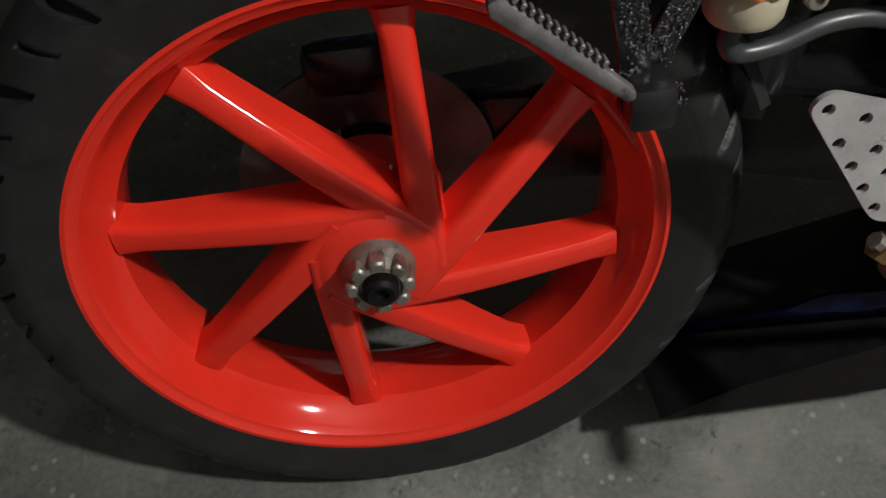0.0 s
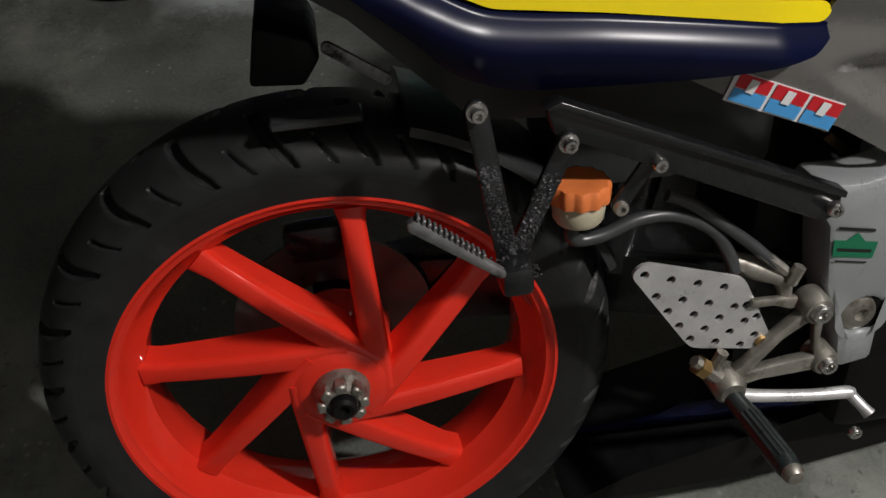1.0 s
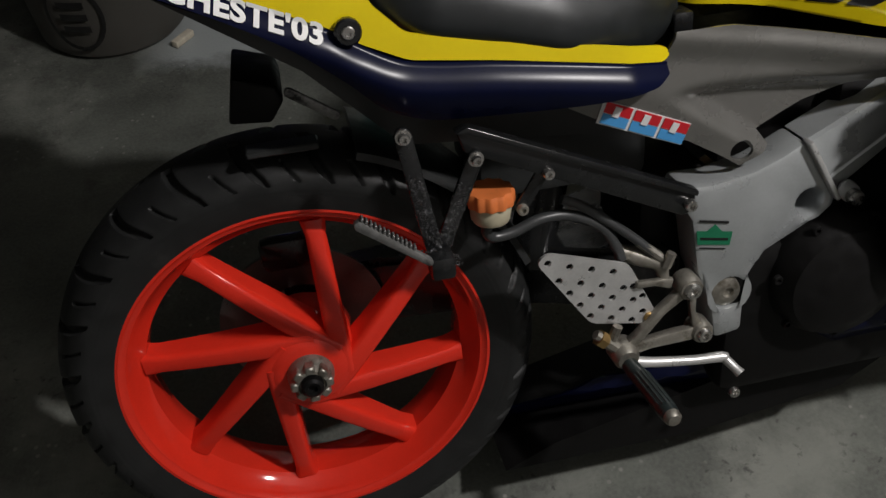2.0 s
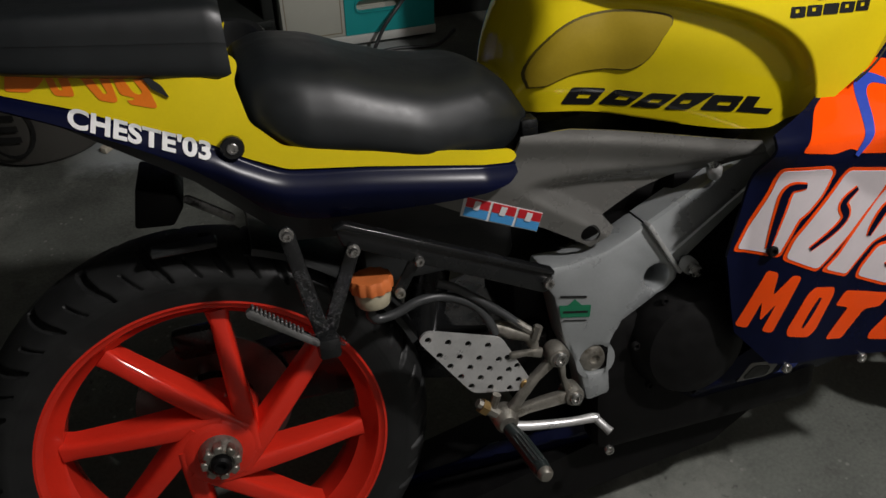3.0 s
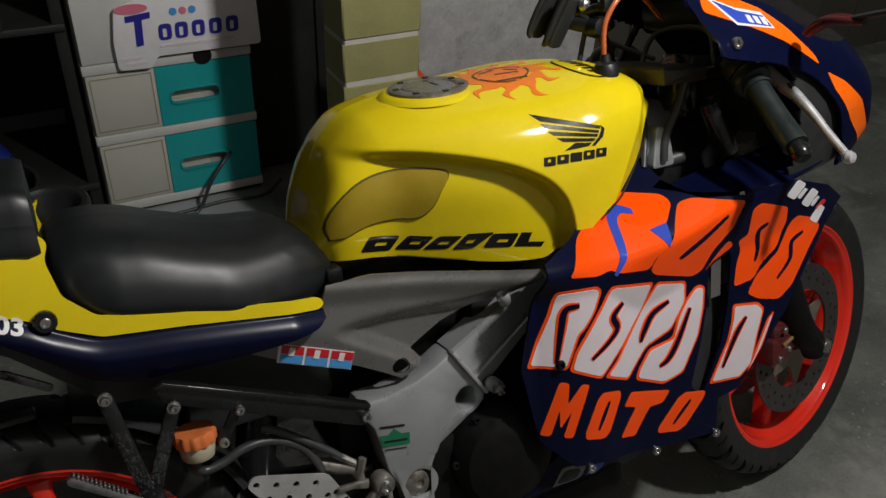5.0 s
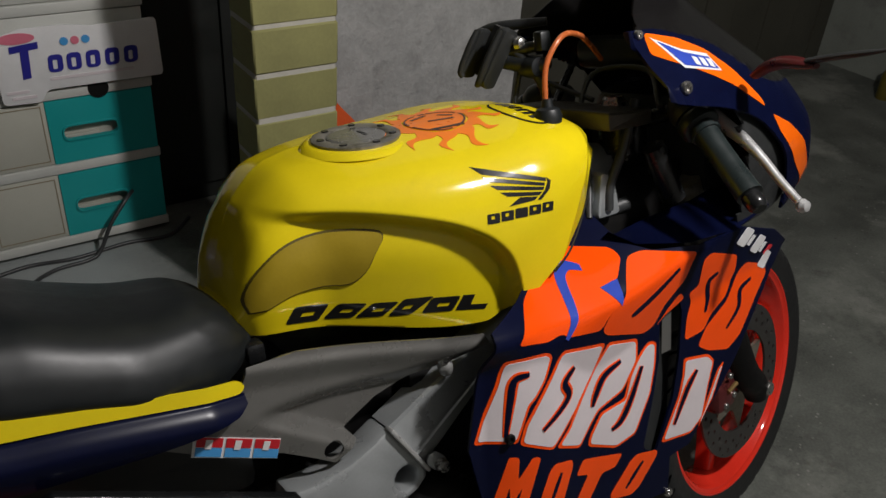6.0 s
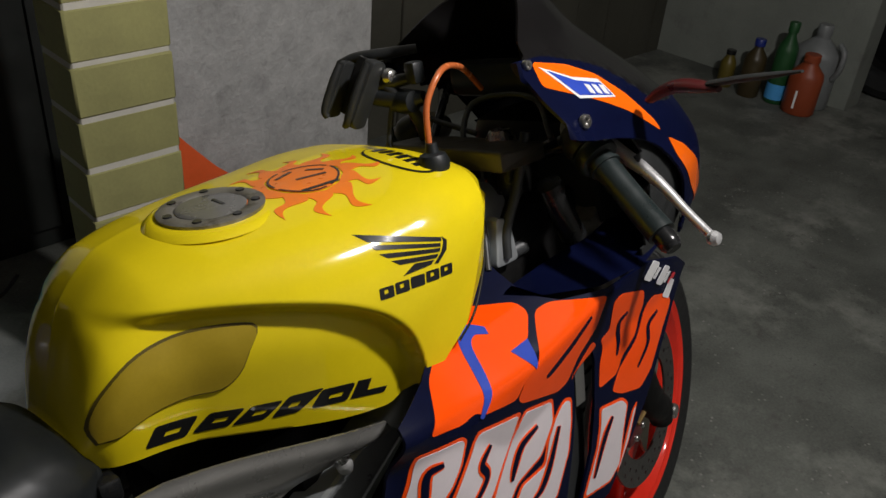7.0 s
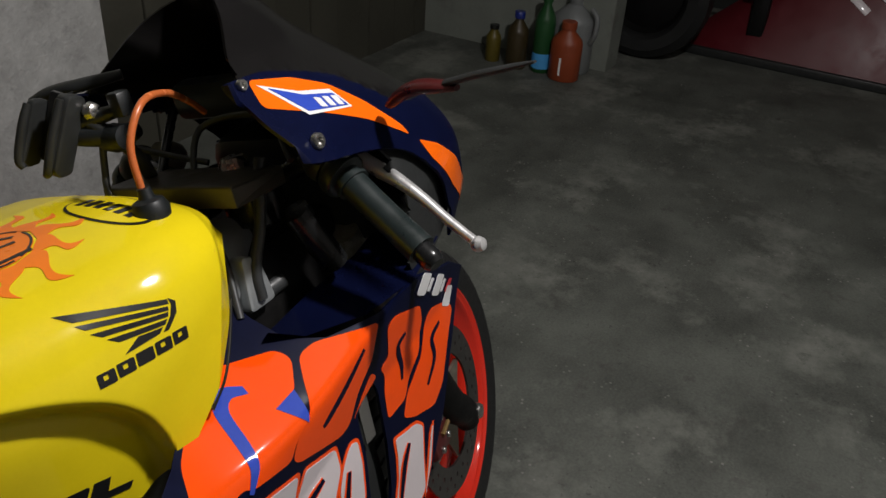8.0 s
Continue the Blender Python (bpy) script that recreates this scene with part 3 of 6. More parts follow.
for sgn in (-1, 1):
    holes = [circle(0.118 * math.cos(k * 2 * math.pi / 24), 0.118 * math.sin(k * 2 * math.pi / 24), 0.0045, 8) for k in range(24)]
    holes += [circle(0.134 * math.cos((k + 0.5) * 2 * math.pi / 24), 0.134 * math.sin((k + 0.5) * 2 * math.pi / 24), 0.0045, 8) for k in range(24)]
    part("brake_disc", plate([circle(0, 0, 0.148, 72), circle(0, 0, 0.098, 48)] + holes, sgn * 0.052 - 0.0022, sgn * 0.052 + 0.0022), DISC, front, "drilled steel brake disc")
    part("disc_carrier", plate([rounded([((0.105 if k % 2 else 0.055) * math.cos(k * math.pi / 6), (0.105 if k % 2 else 0.055) * math.sin(k * math.pi / 6)) for k in range(12)], 0.01), circle(0, 0, 0.025, 20)], sgn * 0.047 - 0.003, sgn * 0.047 + 0.003), CALIPER, front)
    cal = joined(box(-0.150, -0.085, sgn * 0.056 - 0.034, sgn * 0.056 + 0.024, 0.005, 0.060, 0.012), box(-0.140, -0.07, sgn * 0.056 - 0.03, sgn * 0.056 + 0.02, 0.056, 0.085, 0.01))
    cp = part("caliper", cal, REDCAL, front, "dull red anodised brake caliper")
    part("pad_pin", tube([(-0.125, sgn * 0.092, 0.045), (-0.095, sgn * 0.092, 0.05)], 0.004, 2, 8), BRASS, front)
    for bx, bz in ((-0.130, 0.02), (-0.102, 0.03), (-0.115, 0.072)):
        hexbolt("bolt", (bx, -0.088 if sgn < 0 else 0.03, bz), 0.006, front, STEEL, 0.006)
    # fork leg, raked back
    rk = Vector((-0.42, 0, 0.91))
    base = Vector((-0.035, sgn * 0.085, 0.0))
    part("fork_leg", tube([base + Vector((0.03, 0, -0.02)), base + Vector((0.02, 0, 0.01)), base + rk * 0.08, base + rk * 0.30], [0.02, 0.026, 0.028, 0.027], 4, 16), ENGINE, front, "black fork slider")
    part("fork_tube", tube([base + rk * 0.28, base + rk * 0.50], 0.0205, 2, 16), DIRTALU, front, "metal fork tube")
part("axle", lathe([(0, -0.112), (0.012, -0.112), (0.014, -0.106), (0.014, 0.106), (0, 0.112)], 14), STEEL, front)

# ---- tank ----
def ease(t):
    t = max(0.0, min(1.0, t))
    return t * t * (3 - 2 * t)


def interp(x, table):
    """A smooth curve through the rows of a table."""
    n = len(table)
    if x <= table[0][0]:
        return table[0][1]
    if x >= table[-1][0]:
        return table[-1][1]
    i = max(k for k in range(n - 1) if table[k][0] <= x)
    (a, fa), (b, fb) = table[i], table[i + 1]
    d = (fb - fa) / (b - a)
    d0 = (table[i][1] - table[i - 1][1]) / (table[i][0] - table[i - 1][0]) if i else d
    d1 = (table[i + 2][1] - fb) / (table[i + 2][0] - b) if i + 2 < n else d
    m0 = 2 * d0 * d / (d0 + d) if d0 * d > 0 else 0
    m1 = 2 * d1 * d / (d1 + d) if d1 * d > 0 else 0
    t, h = (x - a) / (b - a), b - a
    return (2 * t ** 3 - 3 * t * t + 1) * fa + (t ** 3 - 2 * t * t + t) * h * m0 + (3 * t * t - 2 * t ** 3) * fb + (t ** 3 - t * t) * h * m1


T_TOP = [(0.425, 0.735), (0.44, 0.785), (0.47, 0.845), (0.52, 0.884), (0.60, 0.897), (0.70, 0.903), (0.80, 0.906), (0.86, 0.902), (0.905, 0.884), (0.918, 0.866)]
T_BOT = [(0.425, 0.700), (0.47, 0.697), (0.715, 0.654), (0.750, 0.674), (0.781, 0.701), (0.821, 0.730), (0.883, 0.781), (0.918, 0.835)]
T_WID = [(0.425, 0.070), (0.44, 0.092), (0.50, 0.134), (0.58, 0.171), (0.66, 0.195), (0.74, 0.207), (0.80, 0.211), (0.86, 0.202), (0.905, 0.176), (0.918, 0.164)]
T_LOW = [(0.425, 0.060), (0.45, 0.088), (0.50, 0.112), (0.60, 0.150), (0.70, 0.185), (0.80, 0.206), (0.86, 0.203), (0.918, 0.180)]
SCOOP = [(0.415, 0.86), (0.477, 0.842), (0.558, 0.830), (0.645, 0.806), (0.70, 0.778), (0.728, 0.75), (0.745, 0.712), (0.752, 0.64)]


def tank_ring(x, shrink=1.0):
    zt, zb, w, wl = interp(x, T_TOP), interp(x, T_BOT), interp(x, T_WID), interp(x, T_LOW)
    h = zt - zb
    half = [(wl, zb), (0.45 * wl + 0.55 * w, zb + 0.22 * h), (w, zb + 0.46 * h), (w * 0.955, zb + 0.66 * h), (w * 0.80, zb + 0.84 * h), (w * 0.45, zb + 0.965 * h), (0, zt)]
    pts = [(p.x, p.y) for p in catmull([(a, b, 0) for a, b in half], 18)]
    out = []
    for y, z in pts:
        # the hollow for the knee, under its curved brow
        brow = interp(x, SCOOP)
        d = ease((brow - z) / 0.020 + 0.25) * ease((0.766 - x) / 0.034) * 0.029 * ease((x - 0.44) / 0.10)
        # a crisp facet at the front, behind a slanting edge
        facet = 0.52 * max(0, x - (0.800 + 0.50 * (z - 0.70))) * ease((y - 0.05) / 0.08)
        out.append((max(0, y - d - facet), z))
    ring = [(-y, z) for y, z in out] + [(y, z) for y, z in out[-2::-1]]
    zc = (zt + zb) / 2
    return [Vector((x - (0.004 if shrink < 0.9 else 0.0025 if shrink < 1 else 0), y * shrink, zc + (z - zc) * shrink)) for y, z in ring]


xs = [0.425 + 0.493 * k / 230 for k in range(231)]
rings = [tank_ring(0.4255, 0.75), tank_ring(0.425, 0.93)] + [tank_ring(x) for x in xs]
last = rings[-1]
rings += [[Vector((0.922, p.y * 0.97, 0.838 + (p.z - 0.838) * 0.9)) for p in last], [Vector((0.920, p.y * 0.85, 0.838 + (p.z - 0.838) * 0.5)) for p in last]]
tank = part("fuel_tank", loft(rings), YELLOW, bike, "glossy yellow fuel tank with knee hollows", smooth=70)
ty, tz = surface(tank), top_of(tank)

# ---- seat ----
S_TOP = [(0.10, 0.775), (0.118, 0.802), (0.15, 0.812), (0.20, 0.805), (0.26, 0.782), (0.33, 0.762), (0.38, 0.758), (0.415, 0.742), (0.438, 0.712)]
S_BOT = [(0.10, 0.765), (0.125, 0.735), (0.16, 0.716), (0.22, 0.703), (0.39, 0.668), (0.43, 0.682), (0.438, 0.69)]
S_WID = [(0.10, 0.105), (0.125, 0.135), (0.18, 0.152), (0.28, 0.152), (0.36, 0.132), (0.41, 0.108), (0.438, 0.08)]
rings = []
for k in range(141):
    x = 0.10 + 0.338 * k / 140
    zt, zb, w = interp(x, S_TOP), interp(x, S_BOT), interp(x, S_WID)
    h = zt - zb
    half = [(w * 0.94, zb), (w, zb + 0.18 * h), (w * 0.97, zb + 0.5 * h), (w * 0.84, zb + 0.80 * h), (w * 0.55, zb + 0.95 * h), (0, zt)]
    pts = [(p.x, p.y) for p in catmull([(a, b, 0) for a, b in half], 9)]
    ring = []
    for s in (-1, 1):
        for y, z in (pts if s < 0 else pts[-2::-1]):
            n1 = noise.noise(Vector((x * 30, s * y * 9, z * 9))) * 0.0003
            # folds that fan out from the narrow front
            fan = math.atan2(z - zb - 0.02 + 0.4 * y, 0.47 - x)
            fold = 1 - abs(noise.noise(Vector((fan * 8.5, x * 9, s * y * 4)))) * 3
            n1 += (0.0009 * max(0, fold) - 0.0004) * ease((x - 0.34) / 0.08) * ease((z - zb) / 0.02) * ease((zt - z) / 0.03 + 0.45)
            ring.append(Vector((x, s * (y + n1), z + n1 * 0.8)))
    rings.append(ring)
part("seat", loft(rings), VINYL, bike, "black vinyl rider seat with creases", smooth=60)
# seat for a passenger, raised on the tail
rings = []
for k in range(41):
    x = -0.24 + 0.348 * k / 40
    e = ease((x + 0.24) / 0.05) * ease((0.112 - x) / 0.02 + 0.45)
    zt, zb, w = 0.886 - 0.06 * x - 0.014 * (1 - e), 0.8185 - 0.17 * x, (0.125 + 0.02 * ease((x + 0.24) / 0.2)) * (0.93 + 0.07 * e)
    h = zt - zb
    half = [(w * 0.95, zb), (w, zb + 0.12 * h), (w, zb + 0.48 * h), (w * 1.004, zb + 0.52 * h), (w * 0.985, zb + 0.8 * h), (w * 0.9, zb + 0.96 * h), (w * 0.6, zt), (0, zt + 0.004)]
    pts = [(p.x, p.y) for p in catmull([(a, b, 0) for a, b in half], 4)]
    rings.append([Vector((x, -y, z)) for y, z in pts] + [Vector((x, y, z)) for y, z in pts[-2::-1]])
part("passenger_seat", loft(rings), VINYL, bike, "thick black vinyl passenger seat", smooth=50)


# ---- tail ----
TAIL_EDGE = [(-0.24, 0.858), (-0.05, 0.792), (0.075, 0.738), (0.105, 0.718), (0.146, 0.698), (0.23, 0.686), (0.41, 0.656)]


def f_tail(x, z):
    q = max(0, interp(x, TAIL_EDGE) - z)
    under = max(0, q - 0.018)
    return -(0.148 + 0.0130 * (1 - (1 - min(1, q / 0.024)) ** 2) - 0.9 * under * under / (under + 0.03) - 0.10 * max(0, 0.06 - x) - 0.16 * max(0, z - 0.77) - 0.25 * max(0, x - 0.36))


YEL_TAIL = [(-0.24, 0.885), (-0.10, 0.852), (0.045, 0.818), (0.098, 0.803), (0.107, 0.829), (0.116, 0.818), (0.108, 0.800), (0.116, 0.757), (0.145, 0.727), (0.22, 0.709), (0.398, 0.677), (0.405, 0.668), (0.398, 0.661),
            (0.23, 0.690), (0.146, 0.702), (0.105, 0.722), (0.075, 0.742), (-0.05, 0.796), (-0.15, 0.830), (-0.24, 0.862)]
TAIL_FOOT = [(-0.24, 0.850), (-0.10, 0.800), (0.035, 0.734), (0.088, 0.690), (0.125, 0.654), (0.18, 0.637), (0.30, 0.634), (0.385, 0.641), (0.402, 0.650)]
for mir in (False, True):
    part("tail_panel", panel([rounded([q for q in YEL_TAIL if not (mir and q[1] > 0.82 and q[0] > 0.1)], 0.007)], f_tail, 0.004, 0.02, mir), YELLOW, bike, "glossy yellow tail panel")
    sg = 1 if mir else -1
    rings = []
    for k in range(131):
        x = -0.24 + 0.642 * k / 130
        top, foot = interp(x, TAIL_EDGE) + 0.0028, interp(x, TAIL_FOOT)
        rings.append([Vector((x, -sg * f_tail(x, top + (foot - top) * v / 22), top + (foot - top) * v / 22)) for v in range(23)])
    strip = loft(rings, cap=False, closed=False)
    bmesh.ops.recalc_face_normals(strip, faces=strip.faces)
    bmesh.ops.solidify(strip, geom=strip.faces[:], thickness=0.004)
    part("tail_lower_panel", strip, NAVY, bike, "glossy navy lower tail panel", smooth=60)
part("tail_tray", loft([[(x, -w, z0), (x, -w, z1), (x, w, z1), (x, w, z0)] for x, w, z0, z1 in
                        ((-0.23, 0.10, 0.845, 0.86), (-0.10, 0.118, 0.80, 0.84), (0.05, 0.13, 0.70, 0.80), (0.14, 0.10, 0.60, 0.72), (0.40, 0.07, 0.56, 0.665))]), BLACKP, bike)

# ---- grey side cover, frame ----
HOLLOW = [(0.39, 0.618), (0.43, 0.630), (0.46, 0.632), (0.52, 0.630), (0.60, 0.627), (0.66, 0.630), (0.72, 0.636)]


def f_cover(x, z):
    """A bulging shoulder along the tank, a hollow under it, and a beak that runs down to the rear hole."""
    beak = (x - 0.402) * 0.564 + (z - 0.619) * 0.826
    hollow = 0.019 * ease((interp(x, HOLLOW) - z) / 0.026) * ease(beak / 0.022) * ease((x - 0.39) / 0.03)
    tuck = min(0.040, 0.24 * (math.sqrt(beak * beak + 0.00003) - beak) / 2)
    top = 0.690 - 0.185 * (x - 0.42) - z
    rim = 0.010 * ease((0.036 - top) / 0.032) - 0.004 * ease((0.010 - top) / 0.014)
    return -(0.134 + 0.030 * ease((x - 0.50) / 0.2) - hollow - tuck + rim)


COVER = [(0.27, 0.640), (0.395, 0.650), (0.408, 0.690), (0.47, 0.688), (0.705, 0.642), (0.712, 0.625), (0.672, 0.612), (0.61, 0.607), (0.565, 0.590), (0.520, 0.562), (0.531, 0.546), (0.498, 0.527), (0.474, 0.543), (0.436, 0.566), (0.336, 0.604)]
HOLE = circle(0.497, 0.546, 0.0125, 16)
for mir in (False, True):
    part("side_cover", panel([COVER, HOLE], f_cover, 0.004, 0.004, mir), GREYP, bike, "dark silver side cover")
    sg = 1 if mir else -1
    low = plate([[(0.432, 0.514), (0.470, 0.512), (0.515, 0.520), (0.545, 0.532), (0.572, 0.546), (0.620, 0.472), (0.618, 0.456), (0.578, 0.433), (0.540, 0.412), (0.526, 0.385), (0.522, 0.345), (0.524, 0.304), (0.486, 0.298), (0.478, 0.345), (0.456, 0.400), (0.444, 0.470), (0.428, 0.495)],
                 circle(0.588, 0.468, 0.0165, 18), circle(0.500, 0.362, 0.021, 20)], sg * 0.085, sg * 0.136, 0.007)
    part("frame_plate", low, FRAMEM, bike, "cast silver frame pivot plate", smooth=35)
    rings = []
    for k in range(7):
        t = k / 6
        a, b = Vector((0.572, 0.546)).lerp(Vector((0.738, 0.628)), t), Vector((0.622, 0.470)).lerp(Vector((0.770, 0.590)), t)
        rings.append([((a + (b - a) * s).x, sg * y, (a + (b - a) * s).y) for s, y in ((0, 0.09), (0, 0.131), (0.03, 0.136), (0.46, 0.1425), (0.51, 0.1425), (0.54, 0.1395), (0.60, 0.1395), (0.63, 0.1415), (0.93, 0.130), (1, 0.118), (1, 0.09))])
    part("frame_beam", loft(rings), FRAMEM, bike, "silver aluminium frame beam", smooth=20)
    part("weld_collar", plate([[(0.5685, 0.546), (0.5735, 0.549), (0.620, 0.472), (0.615, 0.469)]], sg * 0.128, sg * 0.1455, 0.002), ALU, bike)
    part("engine_mount", lathe([(0.0, -0.130), (0.006, -0.130), (0.007, -0.134), (0.013, -0.134), (0.020, -0.130), (0.021, -0.10), (0.0, -0.10)], 20, (0.500, 0 if not mir else 0.226, 0.362)), DIRTALU, bike)
part("frame_recess", box(0.5, 0.72, -0.075, 0.075, 0.50, 0.635, 0.01), ENGINE, bike)

# ---- engine ----
part("crankcase", box(0.50, 0.86, -0.135, 0.135, 0.20, 0.42, 0.02), ENGINE, bike, "black engine crankcase")
part("cylinder", box(0.62, 0.84, -0.11, 0.11, 0.41, 0.60, 0.02), ENGINE, bike)
part("gearbox", box(0.41, 0.505, -0.07, 0.07, 0.25, 0.50, 0.02), ENGINE, bike)
part("clutch_cover", lathe([(0.0, -0.178), (0.045, -0.178), (0.058, -0.172), (0.070, -0.168), (0.074, -0.160), (0.080, -0.150), (0.084, -0.12)], 40, (0.632, 0, 0.368)), ENGINE, bike, "round black engine cover")
for k in range(7):
    a = 0.3 + k * 2 * math.pi / 7
    hexbolt("cover_bolt", (0.632 + 0.082 * math.cos(a), -0.148, 0.368 + 0.082 * math.sin(a)), 0.006, bike, ENGINE, 0.006)


# ---- fairing ----
# the crease below the top row, and a lower fold that runs down from the rear, then up towards the vent
CREASE = [(0.62, 0.668), (0.70, 0.662), (0.796, 0.658), (0.821, 0.659), (0.884, 0.667), (0.982, 0.690), (1.1, 0.712), (1.3, 0.730)]
FOLD = [(0.64, 0.640), (0.757, 0.611), (0.834, 0.566), (0.915, 0.585), (1.0, 0.604), (1.2, 0.622)]


def f_fair(x, z):
    zc = interp(x, CREASE)
    q = z - zc
    y = -0.258 + 0.48 * q + 0.82 * math.sqrt(q * q + 0.00005)
    low = z - interp(x, FOLD)
    y -= 0.11 * (math.sqrt(low * low + 0.000006) - low)
    s = max(0, min(1, (0.76 - x) / 0.1))
    y += 0.022 * s * s * ease((zc - z) / 0.05)
    y += 0.010 * math.exp(-((x - 0.752) / 0.05) ** 2) * ease((q + 0.03) / 0.035)
    s = max(0, x - 1.1) / 0.25
    return min(y + 0.05 * s * s, -0.03)


FAIR = [(0.668, 0.676), (0.650, 0.600), (0.637, 0.520), (0.664, 0.400), (0.715, 0.343), (0.86, 0.312), (1.002, 0.287), (1.000, 0.353), (1.045, 0.356), (1.085, 0.402), (1.140, 0.470), (1.180, 0.535), (1.222, 0.595), (1.262, 0.632), (1.20, 0.668),
        (1.10, 0.700), (1.01, 0.698), (0.945, 0.703), (0.915, 0.716), (0.908, 0.742), (0.906, 0.772), (0.830, 0.732), (0.779, 0.708), (0.730, 0.690)]
SLOT = rounded([(0.956, 0.596), (0.990, 0.618), (1.002, 0.600), (1.003, 0.52), (0.996, 0.455), (0.966, 0.374), (0.938, 0.395), (0.953, 0.477), (0.959, 0.534)], 0.010, 3)
for mir in (False, True):
    part("side_fairing", panel([FAIR, SLOT], f_fair, 0.004, 0.007, mir), NAVY, bike, "navy side fairing with orange and pale lettering shapes", smooth=40)
part("fairing_vent", plate([[(0.95, 0.60), (0.99, 0.63), (1.012, 0.61), (1.008, 0.46), (0.995, 0.365), (0.95, 0.37)]], -0.19, -0.172), BLACKP, bike)
part("vent_strip", panel([[(0.972, 0.592), (0.990, 0.606), (0.996, 0.535), (0.976, 0.535)]], lambda x, z: f_fair(x, z) + 0.010, 0.002, 0.02), GREYP, bike, "grey strip in the fairing vent")


# ---- rear fittings ----
# passenger's foot rest and its welded bracket
brk = empty("foot_rest_bracket")
brk.parent = bike
tagged(brk, "black welded V bracket with a folded passenger foot rest")


def strap(a, b, w, y, t=0.006):
    """A flat bar from a to b in x, z with rounded ends."""
    a, b = Vector(a), Vector(b)
    d = (b - a).normalized()
    s = Vector((-d.y, d.x))
    pts = []
    for k in range(9):
        an = math.pi * k / 8
        pts.append(b + s * (w / 2) * math.cos(an) + d * (w / 2) * math.sin(an))
    for k in range(9):
        an = math.pi * k / 8
        pts.append(a - s * (w / 2) * math.cos(an) - d * (w / 2) * math.sin(an))
    return plate([pts], y, y + t, 0.0012)


part("bracket_arm", strap((0.131, 0.634), (0.152, 0.500), 0.0175, -0.160), BLACKM, brk)
part("bracket_arm", strap((0.200, 0.598), (0.158, 0.500), 0.0165, -0.155), BLACKM, brk)


def weld_lumps(name, a, b, n, r, y, seed):
    rnd = random.Random(seed)
    bm = bmesh.new()
    for k in range(n):
        t = rnd.random()
        m = Matrix.Translation((a[0] + (b[0] - a[0]) * t + rnd.uniform(-0.007, 0.007), y + rnd.uniform(-0.002, 0.002), a[1] + (b[1] - a[1]) * t + rnd.uniform(-0.006, 0.006))) @ Matrix.Diagonal((rnd.uniform(0.6, 1.4), 0.6, rnd.uniform(0.6, 1.4), 1))
        bmesh.ops.create_icosphere(bm, subdivisions=1, radius=r * rnd.uniform(0.6, 1.3), matrix=m)
    return part(name, bm, WELD, brk, "rough shiny weld spatter")


tagged(weld_lumps("weld", (0.137, 0.590), (0.152, 0.515), 420, 0.0008, -0.1608, 1), kind="stuff")
tagged(weld_lumps("weld", (0.188, 0.572), (0.162, 0.510), 340, 0.0008, -0.1558, 2), kind="stuff")
tagged(weld_lumps("weld", (0.142, 0.507), (0.170, 0.492), 300, 0.0009, -0.1655, 3), kind="stuff")
part("pivot_block", box(0.142, 0.168, -0.182, -0.154, 0.482, 0.508, 0.005), BLACKM, brk)
WORNP = mat("worn_black_metal", (0.20, 0.20, 0.196), 0.38, metal=0.6, vary=0.35, scale=70, bump=0.3, stain=(0.02, 0.02, 0.02), stain_scale=40, stain_at=0.5)
# the foot rest bar: long block with a toothed upper edge
peg = plate([[(0.0735, 0.5555), (0.0725, 0.562), (0.079, 0.5655), (0.145, 0.508), (0.146, 0.503), (0.141, 0.5015)]], -0.181, -0.173, 0.0015)
pegob = part("foot_rest", peg, WORNP, brk, "black ribbed passenger foot rest")
d = (Vector((0.145, 0.508)) - Vector((0.078, 0.566))).normalized()
for k in range(13):
    c = Vector((0.080, 0.565)) + d * (0.0052 * k)
    part("tooth", moved(box(-0.0014, 0.0014, -0.182, -0.173, 0, 0.0035, 0.0006, 1), Matrix.Translation((c.x, 0, c.y)) @ pose(0, 0, 0, 0, 41, 0)), WORNP, pegob)
for at in ((0.131, -0.160, 0.634), (0.200, -0.155, 0.598)):
    part("washer", lathe([(0.0, -0.002), (0.0078, -0.002), (0.0078, 0.001)], 20, at), STEEL, brk)
    hexbolt("bolt", (at[0], at[1] - 0.001, at[2]), 0.0056, brk, STEEL, 0.008)

# subframe rail
rail = plate([[(0.183, 0.628), (0.195, 0.629), (0.437, 0.517), (0.438, 0.496), (0.424, 0.490), (0.215, 0.592), (0.190, 0.604)]], -0.152, -0.141, 0.002)
rl = part("seat_rail", rail, BLACKM, bike, "black steel seat rail")
part("rail_lip", plate([[(0.181, 0.627), (0.194, 0.632), (0.438, 0.520), (0.437, 0.514), (0.193, 0.625)]], -0.157, -0.141, 0.001), BLACKM, rl)
hexbolt("bolt", (0.273, -0.152, 0.569), 0.006, rl, STEEL, 0.008)
hexbolt("bolt", (0.430, -0.150, 0.504), 0.007, rl, STEEL, 0.010)
part("stay", strap((0.270, 0.560), (0.249, 0.527), 0.014, -0.140, 0.004), BLACKM, rl)
hexbolt("bolt", (0.249, -0.140, 0.526), 0.0062, rl, DIRTALU, 0.006)
